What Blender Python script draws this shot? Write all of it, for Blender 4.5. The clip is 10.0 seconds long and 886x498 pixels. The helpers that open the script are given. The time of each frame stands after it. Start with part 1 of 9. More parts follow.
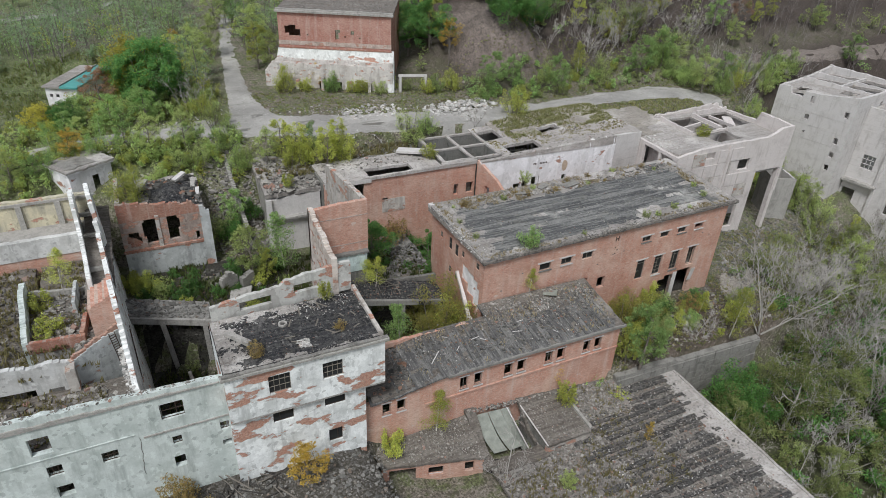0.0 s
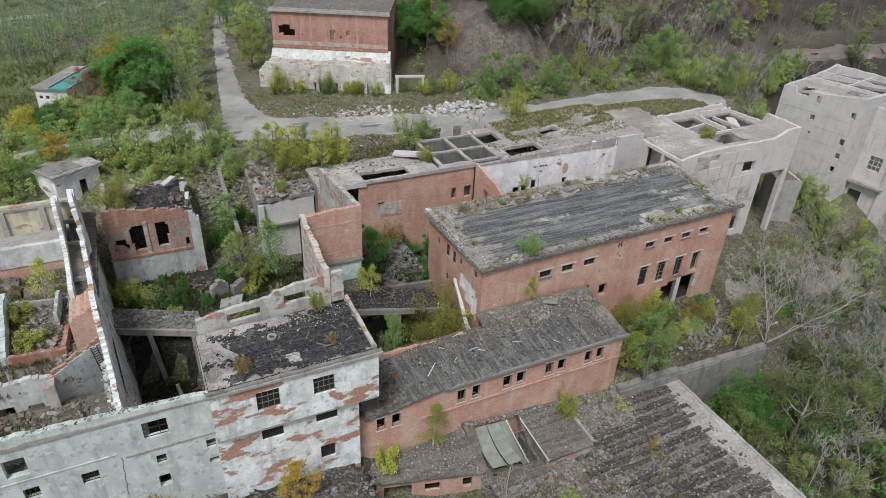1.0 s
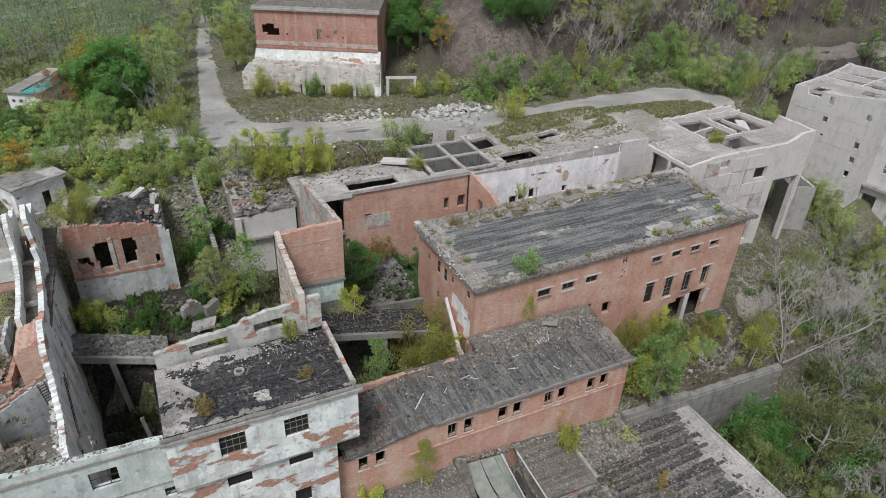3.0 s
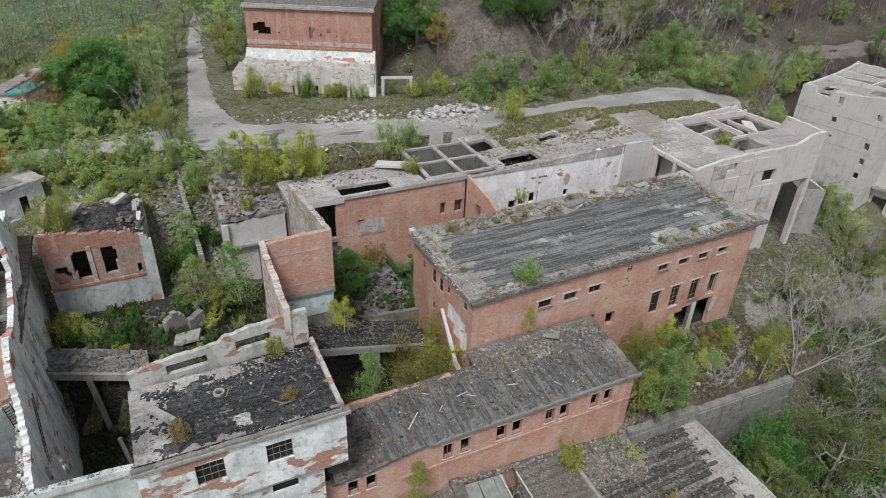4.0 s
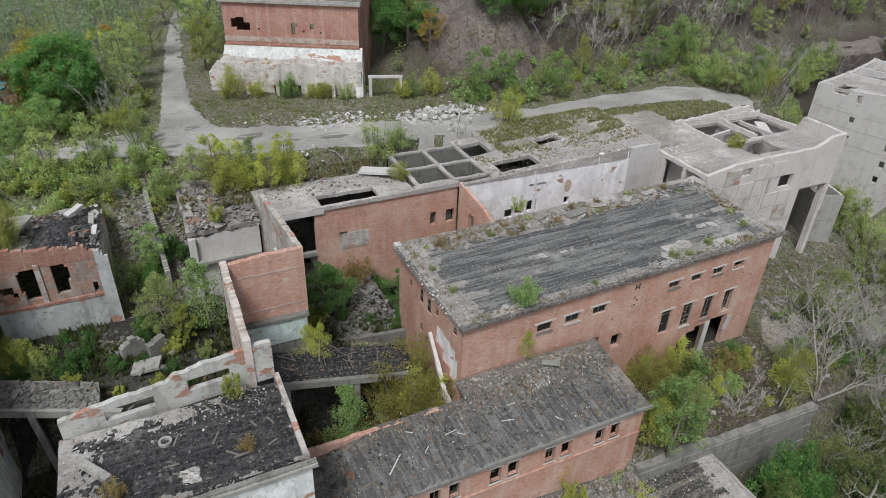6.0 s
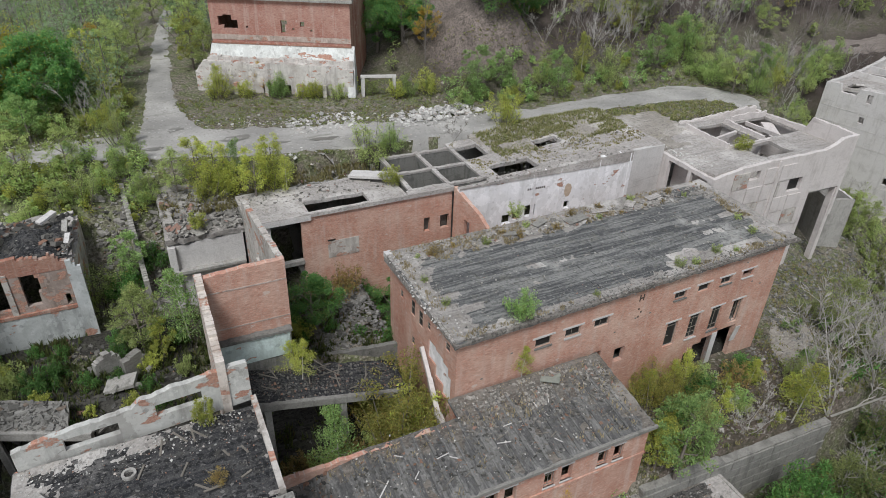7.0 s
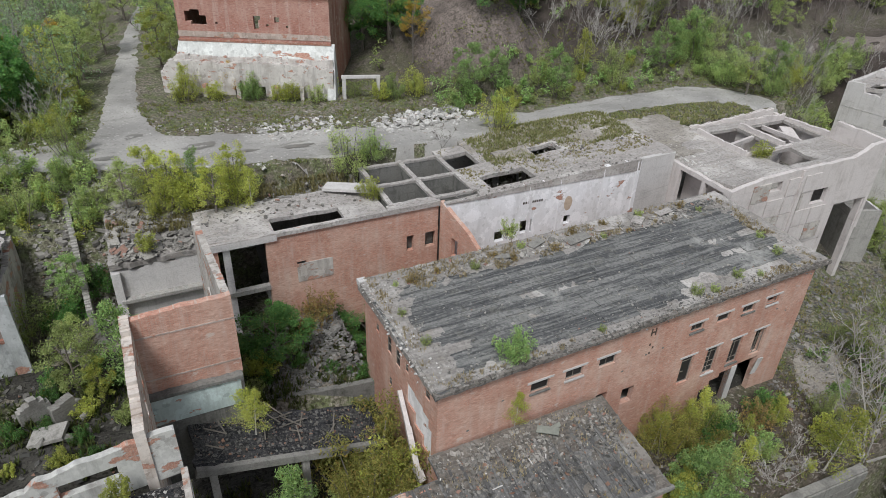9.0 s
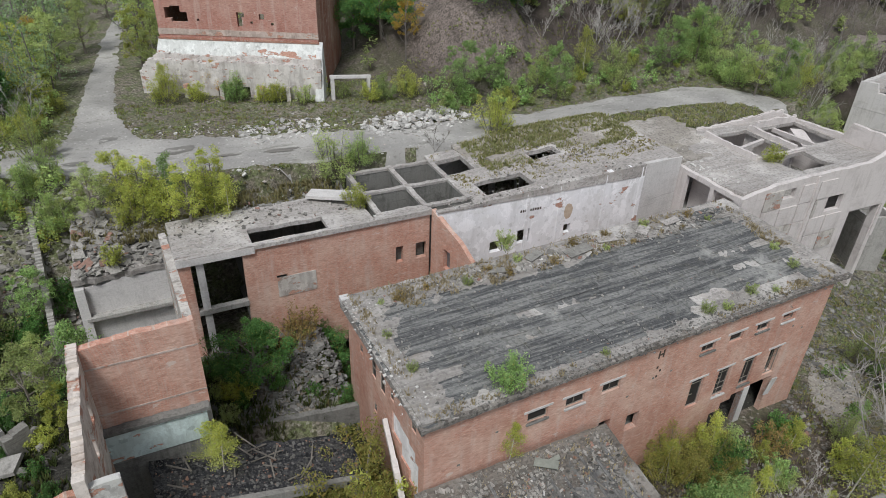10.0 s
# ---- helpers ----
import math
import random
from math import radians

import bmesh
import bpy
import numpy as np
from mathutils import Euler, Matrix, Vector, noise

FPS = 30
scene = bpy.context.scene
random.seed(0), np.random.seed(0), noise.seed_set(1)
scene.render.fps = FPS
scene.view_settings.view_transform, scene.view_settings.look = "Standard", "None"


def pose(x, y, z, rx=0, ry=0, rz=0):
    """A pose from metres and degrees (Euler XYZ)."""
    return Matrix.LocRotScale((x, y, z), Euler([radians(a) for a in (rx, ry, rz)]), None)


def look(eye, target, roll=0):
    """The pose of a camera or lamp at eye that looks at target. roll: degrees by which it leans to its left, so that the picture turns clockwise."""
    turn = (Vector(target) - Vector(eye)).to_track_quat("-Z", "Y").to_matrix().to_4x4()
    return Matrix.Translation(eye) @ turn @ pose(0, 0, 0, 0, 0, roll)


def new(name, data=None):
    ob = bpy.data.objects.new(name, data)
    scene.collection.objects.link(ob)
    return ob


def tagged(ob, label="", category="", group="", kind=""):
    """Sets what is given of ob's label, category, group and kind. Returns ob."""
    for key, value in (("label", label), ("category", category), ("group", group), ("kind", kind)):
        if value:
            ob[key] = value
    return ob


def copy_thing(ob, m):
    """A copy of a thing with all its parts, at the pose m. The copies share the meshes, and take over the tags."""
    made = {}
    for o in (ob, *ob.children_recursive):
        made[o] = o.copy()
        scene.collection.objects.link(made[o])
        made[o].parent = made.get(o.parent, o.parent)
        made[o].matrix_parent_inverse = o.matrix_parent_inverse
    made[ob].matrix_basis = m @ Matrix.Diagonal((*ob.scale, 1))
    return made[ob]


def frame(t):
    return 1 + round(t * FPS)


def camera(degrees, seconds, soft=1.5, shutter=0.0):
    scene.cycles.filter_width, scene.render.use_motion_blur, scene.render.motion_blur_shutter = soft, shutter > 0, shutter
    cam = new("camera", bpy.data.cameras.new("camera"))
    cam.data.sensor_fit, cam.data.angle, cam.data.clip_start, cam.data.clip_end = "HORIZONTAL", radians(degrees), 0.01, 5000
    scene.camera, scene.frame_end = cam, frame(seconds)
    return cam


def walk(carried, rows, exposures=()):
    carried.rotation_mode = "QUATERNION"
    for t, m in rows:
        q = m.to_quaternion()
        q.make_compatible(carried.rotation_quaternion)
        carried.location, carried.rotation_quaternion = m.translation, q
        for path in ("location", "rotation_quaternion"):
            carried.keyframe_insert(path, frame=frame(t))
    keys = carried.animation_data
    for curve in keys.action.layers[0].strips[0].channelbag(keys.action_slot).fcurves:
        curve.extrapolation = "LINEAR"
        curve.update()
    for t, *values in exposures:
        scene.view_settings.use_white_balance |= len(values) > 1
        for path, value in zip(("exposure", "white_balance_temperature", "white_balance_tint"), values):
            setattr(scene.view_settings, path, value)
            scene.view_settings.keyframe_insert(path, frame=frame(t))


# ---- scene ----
cam = camera(68.05, 10.0, soft=0.5)
# seconds, eye (m), yaw, pitch and roll (degrees)
PATH = [
    (0, 0.106, -0.012, 52.973, -26.656, -31.111, 2.805),
    (0.5, 0.799, 1.002, 52.775, -26.636, -31.158, 2.748),
    (1, 1.576, 2.133, 52.515, -26.618, -31.199, 2.692),
    (1.5, 2.393, 3.212, 52.297, -26.602, -31.234, 2.636),
    (2, 3.285, 4.433, 51.993, -26.589, -31.262, 2.582),
    (2.5, 4.255, 5.747, 51.623, -26.577, -31.286, 2.528),
    (4, 7.117, 9.958, 50.228, -26.554, -31.331, 2.377),
    (4.5, 8.073, 11.386, 49.716, -26.549, -31.340, 2.331),
    (5, 9.028, 12.733, 49.162, -26.545, -31.346, 2.287),
    (5.5, 10.032, 14.052, 48.655, -26.543, -31.350, 2.246),
    (7, 13.120, 18.171, 47.089, -26.539, -31.358, 2.143),
    (7.5, 14.225, 19.628, 46.528, -26.539, -31.360, 2.115),
    (8, 15.381, 21.270, 45.974, -26.538, -31.364, 2.092),
    (8.5, 16.649, 22.966, 45.440, -26.538, -31.369, 2.073),
    (9, 17.903, 24.637, 44.857, -26.538, -31.377, 2.059),
    (9.5, 19.125, 26.353, 44.240, -26.537, -31.387, 2.049),
    (10, 20.417, 28.024, 43.660, -26.536, -31.401, 2.045),
]
walk(cam, [(t, pose(x, y, z, 90 + pitch, 0, yaw) @ pose(0, 0, 0, 0, 0, roll)) for t, x, y, z, yaw, pitch, roll in PATH],
     [(0, 0.57, 6250, 9), (10, 0.57, 6250, 9)])

# ---- world and light: a bright overcast afternoon ----
world = bpy.data.worlds.new("overcast_sky")
scene.world = world
world.use_nodes = True
_nt = world.node_tree
_bg = _nt.nodes["Background"]
_sky = _nt.nodes.new("ShaderNodeTexSky")
_sky.sky_type = "NISHITA"
_sky.sun_disc = False
_sky.sun_elevation = radians(52)
_sky.sun_rotation = radians(222)
_sky.air_density = 1.0
_sky.dust_density = 1.5
_hsv = _nt.nodes.new("ShaderNodeHueSaturation")
_hsv.inputs["Saturation"].default_value = 0.3
_nt.links.new(_sky.outputs["Color"], _hsv.inputs["Color"])
_nt.links.new(_hsv.outputs["Color"], _bg.inputs["Color"])
_bg.inputs["Strength"].default_value = 0.08

_sun = bpy.data.lights.new("sun", "SUN")
_sun.energy = 1.9
_sun.angle = radians(16)
_sun.color = (1.0, 0.985, 0.96)
sun = new("sun", _sun)
sun.matrix_basis = look((-18, -10, 200), (43, 60, 60))


# ---- materials ----
def material(name, rough=0.9, metal=0.0):
    m = bpy.data.materials.new(name)
    m.use_nodes = True
    b = m.node_tree.nodes["Principled BSDF"]
    b.inputs["Roughness"].default_value = rough
    b.inputs["Metallic"].default_value = metal
    b.inputs["Specular IOR Level"].default_value = 0.25
    return m, m.node_tree, b


def coords(nt):
    return nt.nodes.new("ShaderNodeTexCoord").outputs["Object"]


def noise_tex(nt, vec, scale, detail=6.0, rough=0.6):
    n = nt.nodes.new("ShaderNodeTexNoise")
    n.inputs["Scale"].default_value = scale
    n.inputs["Detail"].default_value = detail
    n.inputs["Roughness"].default_value = rough
    nt.links.new(vec, n.inputs["Vector"])
    return n.outputs["Fac"]


def cells(nt, vec, scale):
    """A random tone for each small piece: litter, chips, stones."""
    n = nt.nodes.new("ShaderNodeTexVoronoi")
    n.inputs["Scale"].default_value = scale
    nt.links.new(vec, n.inputs["Vector"])
    s = nt.nodes.new("ShaderNodeSeparateColor")
    nt.links.new(n.outputs["Color"], s.inputs["Color"])
    return s.outputs["Red"]


def ramp(nt, fac, stops):
    r = nt.nodes.new("ShaderNodeValToRGB")
    e = r.color_ramp.elements
    while len(e) < len(stops):
        e.new(0.5)
    for el, (p, c) in zip(e, stops):
        el.position = p
        el.color = (*c, 1) if not isinstance(c, float) else (c, c, c, 1)
    nt.links.new(fac, r.inputs["Fac"])
    return r.outputs["Color"]


def mix(nt, fac, a, b, how="MIX"):
    n = nt.nodes.new("ShaderNodeMix")
    n.data_type = "RGBA"
    n.blend_type = how
    if isinstance(fac, float):
        n.inputs["Factor"].default_value = fac
    else:
        nt.links.new(fac, n.inputs["Factor"])
    for sock, v in ((n.inputs["A"], a), (n.inputs["B"], b)):
        if isinstance(v, tuple):
            sock.default_value = (*v, 1)
        else:
            nt.links.new(v, sock)
    return n.outputs["Result"]


def bump(nt, b, height, strength=0.4, dist=0.05):
    n = nt.nodes.new("ShaderNodeBump")
    n.inputs["Strength"].default_value = strength
    n.inputs["Distance"].default_value = dist
    nt.links.new(height, n.inputs["Height"])
    nt.links.new(n.outputs["Normal"], b.inputs["Normal"])


def stretch(nt, vec, sx, sy, sz):
    n = nt.nodes.new("ShaderNodeMapping")
    n.inputs["Scale"].default_value = (sx, sy, sz)
    nt.links.new(vec, n.inputs["Vector"])
    return n.outputs["Vector"]


def wall_uv(nt):
    """Along the wall and up: x + y, z."""
    s = nt.nodes.new("ShaderNodeSeparateXYZ")
    nt.links.new(coords(nt), s.inputs["Vector"])
    a = nt.nodes.new("ShaderNodeMath")
    nt.links.new(s.outputs["X"], a.inputs[0])
    nt.links.new(s.outputs["Y"], a.inputs[1])
    c = nt.nodes.new("ShaderNodeCombineXYZ")
    nt.links.new(a.outputs[0], c.inputs["X"])
    nt.links.new(s.outputs["Z"], c.inputs["Y"])
    return c.outputs["Vector"]


def bricks(nt, c1, c2, mortar):
    t = nt.nodes.new("ShaderNodeTexBrick")
    nt.links.new(wall_uv(nt), t.inputs["Vector"])
    for k, v in (("Color1", c1), ("Color2", c2), ("Mortar", mortar)):
        t.inputs[k].default_value = (*v, 1)
    t.inputs["Scale"].default_value = 1.0
    t.inputs["Brick Width"].default_value = 0.26
    t.inputs["Row Height"].default_value = 0.077
    t.inputs["Mortar Size"].default_value = 0.008
    t.inputs["Bias"].default_value = -0.1
    return t


def mat_brick(name, c1=(0.51, 0.258, 0.188), c2=(0.42, 0.205, 0.148), mortar=(0.46, 0.37, 0.31), pale=(0.55, 0.385, 0.31), soot=(0.27, 0.165, 0.13)):
    m, nt, b = material(name, 0.92)
    v = coords(nt)
    t = bricks(nt, c1, c2, mortar)
    big = noise_tex(nt, v, 0.25, 7, 0.6)
    fine = noise_tex(nt, stretch(nt, v, 1.0, 1.0, 2.4), 1.7, 6, 0.65)
    col = mix(nt, ramp(nt, big, [(0.45, 0.0), (0.62, 0.85)]), t.outputs["Color"], pale)
    col = mix(nt, ramp(nt, fine, [(0.52, 0.0), (0.72, 0.4)]), col, soot)
    course = noise_tex(nt, stretch(nt, v, 3.2, 3.2, 12.0), 1.0, 3, 0.7)
    col = mix(nt, ramp(nt, course, [(0.5, 0.0), (0.68, 0.3)]), col, tuple(0.62 * c for c in c2))
    col = mix(nt, ramp(nt, course, [(0.3, 0.28), (0.46, 0.0)]), col, tuple(min(1.2 * c, 1) for c in pale))
    red = noise_tex(nt, v, 0.11, 6, 0.6)
    col = mix(nt, ramp(nt, red, [(0.5, 0.0), (0.62, 0.5)]), col, tuple(0.8 * c for c in c2))
    streak = noise_tex(nt, stretch(nt, v, 1.3, 1.3, 0.12), 1.0, 5, 0.65)
    col = mix(nt, ramp(nt, streak, [(0.52, 0.0), (0.66, 0.5)]), col, (0.5, 0.41, 0.36))
    one = cells(nt, stretch(nt, v, 3.6, 3.6, 12.0), 1.0)
    col = mix(nt, ramp(nt, one, [(0.8, 0.0), (0.87, 0.25)]), col, tuple(0.55 * c for c in c2))
    col = mix(nt, ramp(nt, one, [(0.08, 0.25), (0.13, 0.0)]), col, tuple(min(1.3 * c, 1) for c in pale))
    lime = noise_tex(nt, stretch(nt, v, 1.0, 1.0, 1.8), 0.8, 8, 0.7)
    col = mix(nt, ramp(nt, lime, [(0.6, 0.0), (0.66, 0.7)]), col, (0.55, 0.48, 0.43))
    nt.links.new(col, b.inputs["Base Color"])
    bump(nt, b, course, 0.3, 0.03)
    return m


def mat_plaster(name, base=(0.56, 0.58, 0.565), dirt=(0.3, 0.31, 0.295), peel=0.0, scale=0.3, wear=1.0):
    """White plaster with stains; peel: how much of the brick below has come out."""
    m, nt, b = material(name, 0.88)
    v = coords(nt)
    a = noise_tex(nt, v, 0.4, 9, 0.68)
    s = noise_tex(nt, stretch(nt, v, 1.1, 1.1, 0.16), 0.9, 7, 0.68)
    col = mix(nt, ramp(nt, a, [(0.45, 0.0), (0.62, 0.75 * wear)]), base, dirt)
    col = mix(nt, ramp(nt, s, [(0.5, 0.0), (0.66, 0.65 * wear)]), col, tuple(0.65 * d for d in dirt))
    bright = noise_tex(nt, stretch(nt, v, 1.0, 1.0, 0.8), 0.7, 8, 0.65)
    col = mix(nt, ramp(nt, bright, [(0.54, 0.0), (0.56, 0.42)]), col, tuple(min(1.28 * c, 1.0) for c in base))
    col = mix(nt, ramp(nt, bright, [(0.39, 0.3), (0.41, 0.0)]), col, tuple(0.85 * d for d in dirt))
    chip = cells(nt, v, 3.2)
    col = mix(nt, ramp(nt, chip, [(0.95, 0.0), (0.97, 0.45 * wear)]), col, tuple(0.55 * d for d in dirt))
    g = noise_tex(nt, v, 5.0, 6, 0.75)
    col = mix(nt, ramp(nt, g, [(0.5, 0.0), (0.7, 0.3 * wear)]), col, tuple(0.5 * c for c in base))
    if peel > 0:
        t = bricks(nt, (0.5, 0.265, 0.19), (0.42, 0.205, 0.145), (0.46, 0.38, 0.32))
        p = noise_tex(nt, stretch(nt, v, 1.0, 1.0, 2.1), scale, 10, 0.58)
        k = 0.645 - 0.22 * peel
        mask = ramp(nt, p, [(k, 0.0), (k + 0.008, 1.0)])
        rimmed = ramp(nt, p, [(k - 0.02, 0.0), (k, 0.6)])
        col = mix(nt, rimmed, col, tuple(0.75 * c for c in dirt))
        under = mix(nt, ramp(nt, g, [(0.4, 0.0), (0.62, 0.8)]), t.outputs["Color"], (0.25, 0.14, 0.105))
        col = mix(nt, mask, col, under)
        bump(nt, b, mask, -0.8, 0.04)
    else:
        bump(nt, b, g, 0.4, 0.03)
    nt.links.new(col, b.inputs["Base Color"])
    return m


def mat_concrete(name, base=(0.42, 0.41, 0.385), dirt=(0.17, 0.165, 0.15), blotch=0.8, streak=0.6, grain=0.55):
    m, nt, b = material(name, 0.9)
    v = coords(nt)
    a = noise_tex(nt, v, 0.6, 9, 0.7)
    s = noise_tex(nt, stretch(nt, v, 1.5, 1.5, 0.2), 1.0, 7, 0.68)
    g = noise_tex(nt, v, 7.0, 5, 0.75)
    col = mix(nt, ramp(nt, a, [(0.5, 0.0), (0.68, blotch)]), base, dirt)
    col = mix(nt, ramp(nt, s, [(0.53, 0.0), (0.66, streak)]), col, dirt)
    joint = noise_tex(nt, stretch(nt, v, 0.25, 0.25, 6.0), 1.0, 3, 0.6)
    col = mix(nt, ramp(nt, joint, [(0.6, 0.0), (0.66, 0.4)]), col, dirt)
    col = mix(nt, ramp(nt, g, [(0.48, 0.0), (0.66, grain)]), col, tuple(0.45 * c for c in base))
    col = mix(nt, ramp(nt, g, [(0.3, 0.9 * grain), (0.43, 0.0)]), col, tuple(min(1.3 * c, 1) for c in base))
    nt.links.new(col, b.inputs["Base Color"])
    bump(nt, b, g, 0.6, 0.04)
    return m


def mat_roof(name, tar=(0.055, 0.057, 0.06), ash=(0.25, 0.24, 0.225), moss=(0.16, 0.145, 0.085), along="x", cover=0.5, streaks=0.8, grain=1.0):
    """Tarred roofing felt with washed-out strips, ash and dry moss."""
    m, nt, b = material(name, 0.88)
    v = coords(nt)
    w = stretch(nt, v, *((0.09, 1.0, 1.0) if along == "x" else (1.0, 0.09, 1.0)))
    strip = noise_tex(nt, w, 1.5, 6, 0.7)
    big = noise_tex(nt, v, 0.14, 8, 0.6)
    mid = noise_tex(nt, v, 0.8, 8, 0.7)
    fine = noise_tex(nt, v, 3.6, 6, 0.75)
    grit = noise_tex(nt, v, 10.0, 4, 0.8)
    light = tuple(0.55 * (x + y) for x, y in zip(tar, ash))
    col = mix(nt, ramp(nt, strip, [(0.46, 0.0), (0.58, streaks)]), tar, light)
    thin = noise_tex(nt, stretch(nt, v, *((0.035, 1.0, 1.0) if along == "x" else (1.0, 0.035, 1.0))), 4.5, 4, 0.7)
    col = mix(nt, ramp(nt, thin, [(0.5, 0.0), (0.62, 0.6 * streaks)]), col, light)
    col = mix(nt, ramp(nt, thin, [(0.36, 0.6 * streaks), (0.46, 0.0)]), col, tuple(0.6 * t for t in tar))
    edge = 0.62 - 0.2 * cover
    col = mix(nt, ramp(nt, big, [(edge, 0.0), (edge + 0.1, 0.9)]), col, ash)
    col = mix(nt, ramp(nt, mid, [(0.54, 0.0), (0.64, 0.6 * grain)]), col, moss)
    col = mix(nt, ramp(nt, fine, [(0.5, 0.0), (0.62, 0.6 * grain)]), col, tuple(0.45 * t for t in tar))
    col = mix(nt, ramp(nt, grit, [(0.54, 0.0), (0.66, 0.6 * grain)]), col, ash)
    bit = cells(nt, v, 5.5)
    col = mix(nt, ramp(nt, bit, [(0.95, 0.0), (0.97, 0.5 * grain)]), col, tuple(min(1.2 * c, 0.6) for c in ash))
    col = mix(nt, ramp(nt, bit, [(0.16, 0.7 * grain), (0.22, 0.0)]), col, tuple(0.35 * t for t in tar))
    nt.links.new(col, b.inputs["Base Color"])
    bump(nt, b, fine, 0.8, 0.08)
    return m


def mat_plain(name, col, rough=0.8, metal=0.0, vary=0.35, scale=3.0):
    m, nt, b = material(name, rough, metal)
    v = coords(nt)
    n = noise_tex(nt, v, scale, 6, 0.7)
    c = mix(nt, ramp(nt, n, [(0.35, 0.0), (0.75, vary * 2 if vary < 0.5 else 1.0)]), col, tuple(0.45 * k for k in col))
    nt.links.new(c, b.inputs["Base Color"])
    bump(nt, b, n, 0.3, 0.02)
    return m


def mat_leaf(name, a, b2, dry=(0.3, 0.22, 0.05), dryness=0.15, span=(0.85, 1.8)):
    """Leaves: each one its own tone, each tree its own cast."""
    m, nt, b = material(name, 0.7)
    geo = nt.nodes.new("ShaderNodeNewGeometry")
    info = nt.nodes.new("ShaderNodeObjectInfo")
    a, b2 = tuple(span[0] * c for c in a), tuple(span[1] * c for c in b2)
    col = mix(nt, geo.outputs["Random Per Island"], a, b2)
    r = ramp(nt, geo.outputs["Random Per Island"], [(0.97 - dryness, 0.0), (1.0, 1.0)])
    col = mix(nt, r, col, dry)
    h = nt.nodes.new("ShaderNodeHueSaturation")
    mp = nt.nodes.new("ShaderNodeMapRange")
    mp.inputs["To Min"].default_value = 0.8
    mp.inputs["To Max"].default_value = 1.35
    nt.links.new(info.outputs["Random"], mp.inputs["Value"])
    nt.links.new(mp.outputs["Result"], h.inputs["Value"])
    nt.links.new(col, h.inputs["Color"])
    nt.links.new(h.outputs["Color"], b.inputs["Base Color"])
    tr = nt.nodes.new("ShaderNodeBsdfTranslucent")
    nt.links.new(h.outputs["Color"], tr.inputs["Color"])
    ms = nt.nodes.new("ShaderNodeMixShader")
    ms.inputs["Fac"].default_value = 0.52
    nt.links.new(b.outputs["BSDF"], ms.inputs[1])
    nt.links.new(tr.outputs["BSDF"], ms.inputs[2])
    nt.links.new(ms.outputs["Shader"], nt.nodes["Material Output"].inputs["Surface"])
    return m


def zone(nt, v, spans):
    """1 inside soft limits (axis, from, to) multiplied together."""
    sep = nt.nodes.new("ShaderNodeSeparateXYZ")
    nt.links.new(v, sep.inputs["Vector"])
    out = None
    for axis, lo, hi in spans:
        mr = nt.nodes.new("ShaderNodeMapRange")
        mr.inputs["From Min"].default_value, mr.inputs["From Max"].default_value = lo, hi
        nt.links.new(sep.outputs[axis], mr.inputs["Value"])
        if out is None:
            out = mr.outputs["Result"]
        else:
            m = nt.nodes.new("ShaderNodeMath")
            m.operation = "MULTIPLY"
            nt.links.new(out, m.inputs[0])
            nt.links.new(mr.outputs["Result"], m.inputs[1])
            out = m.outputs[0]
    return out


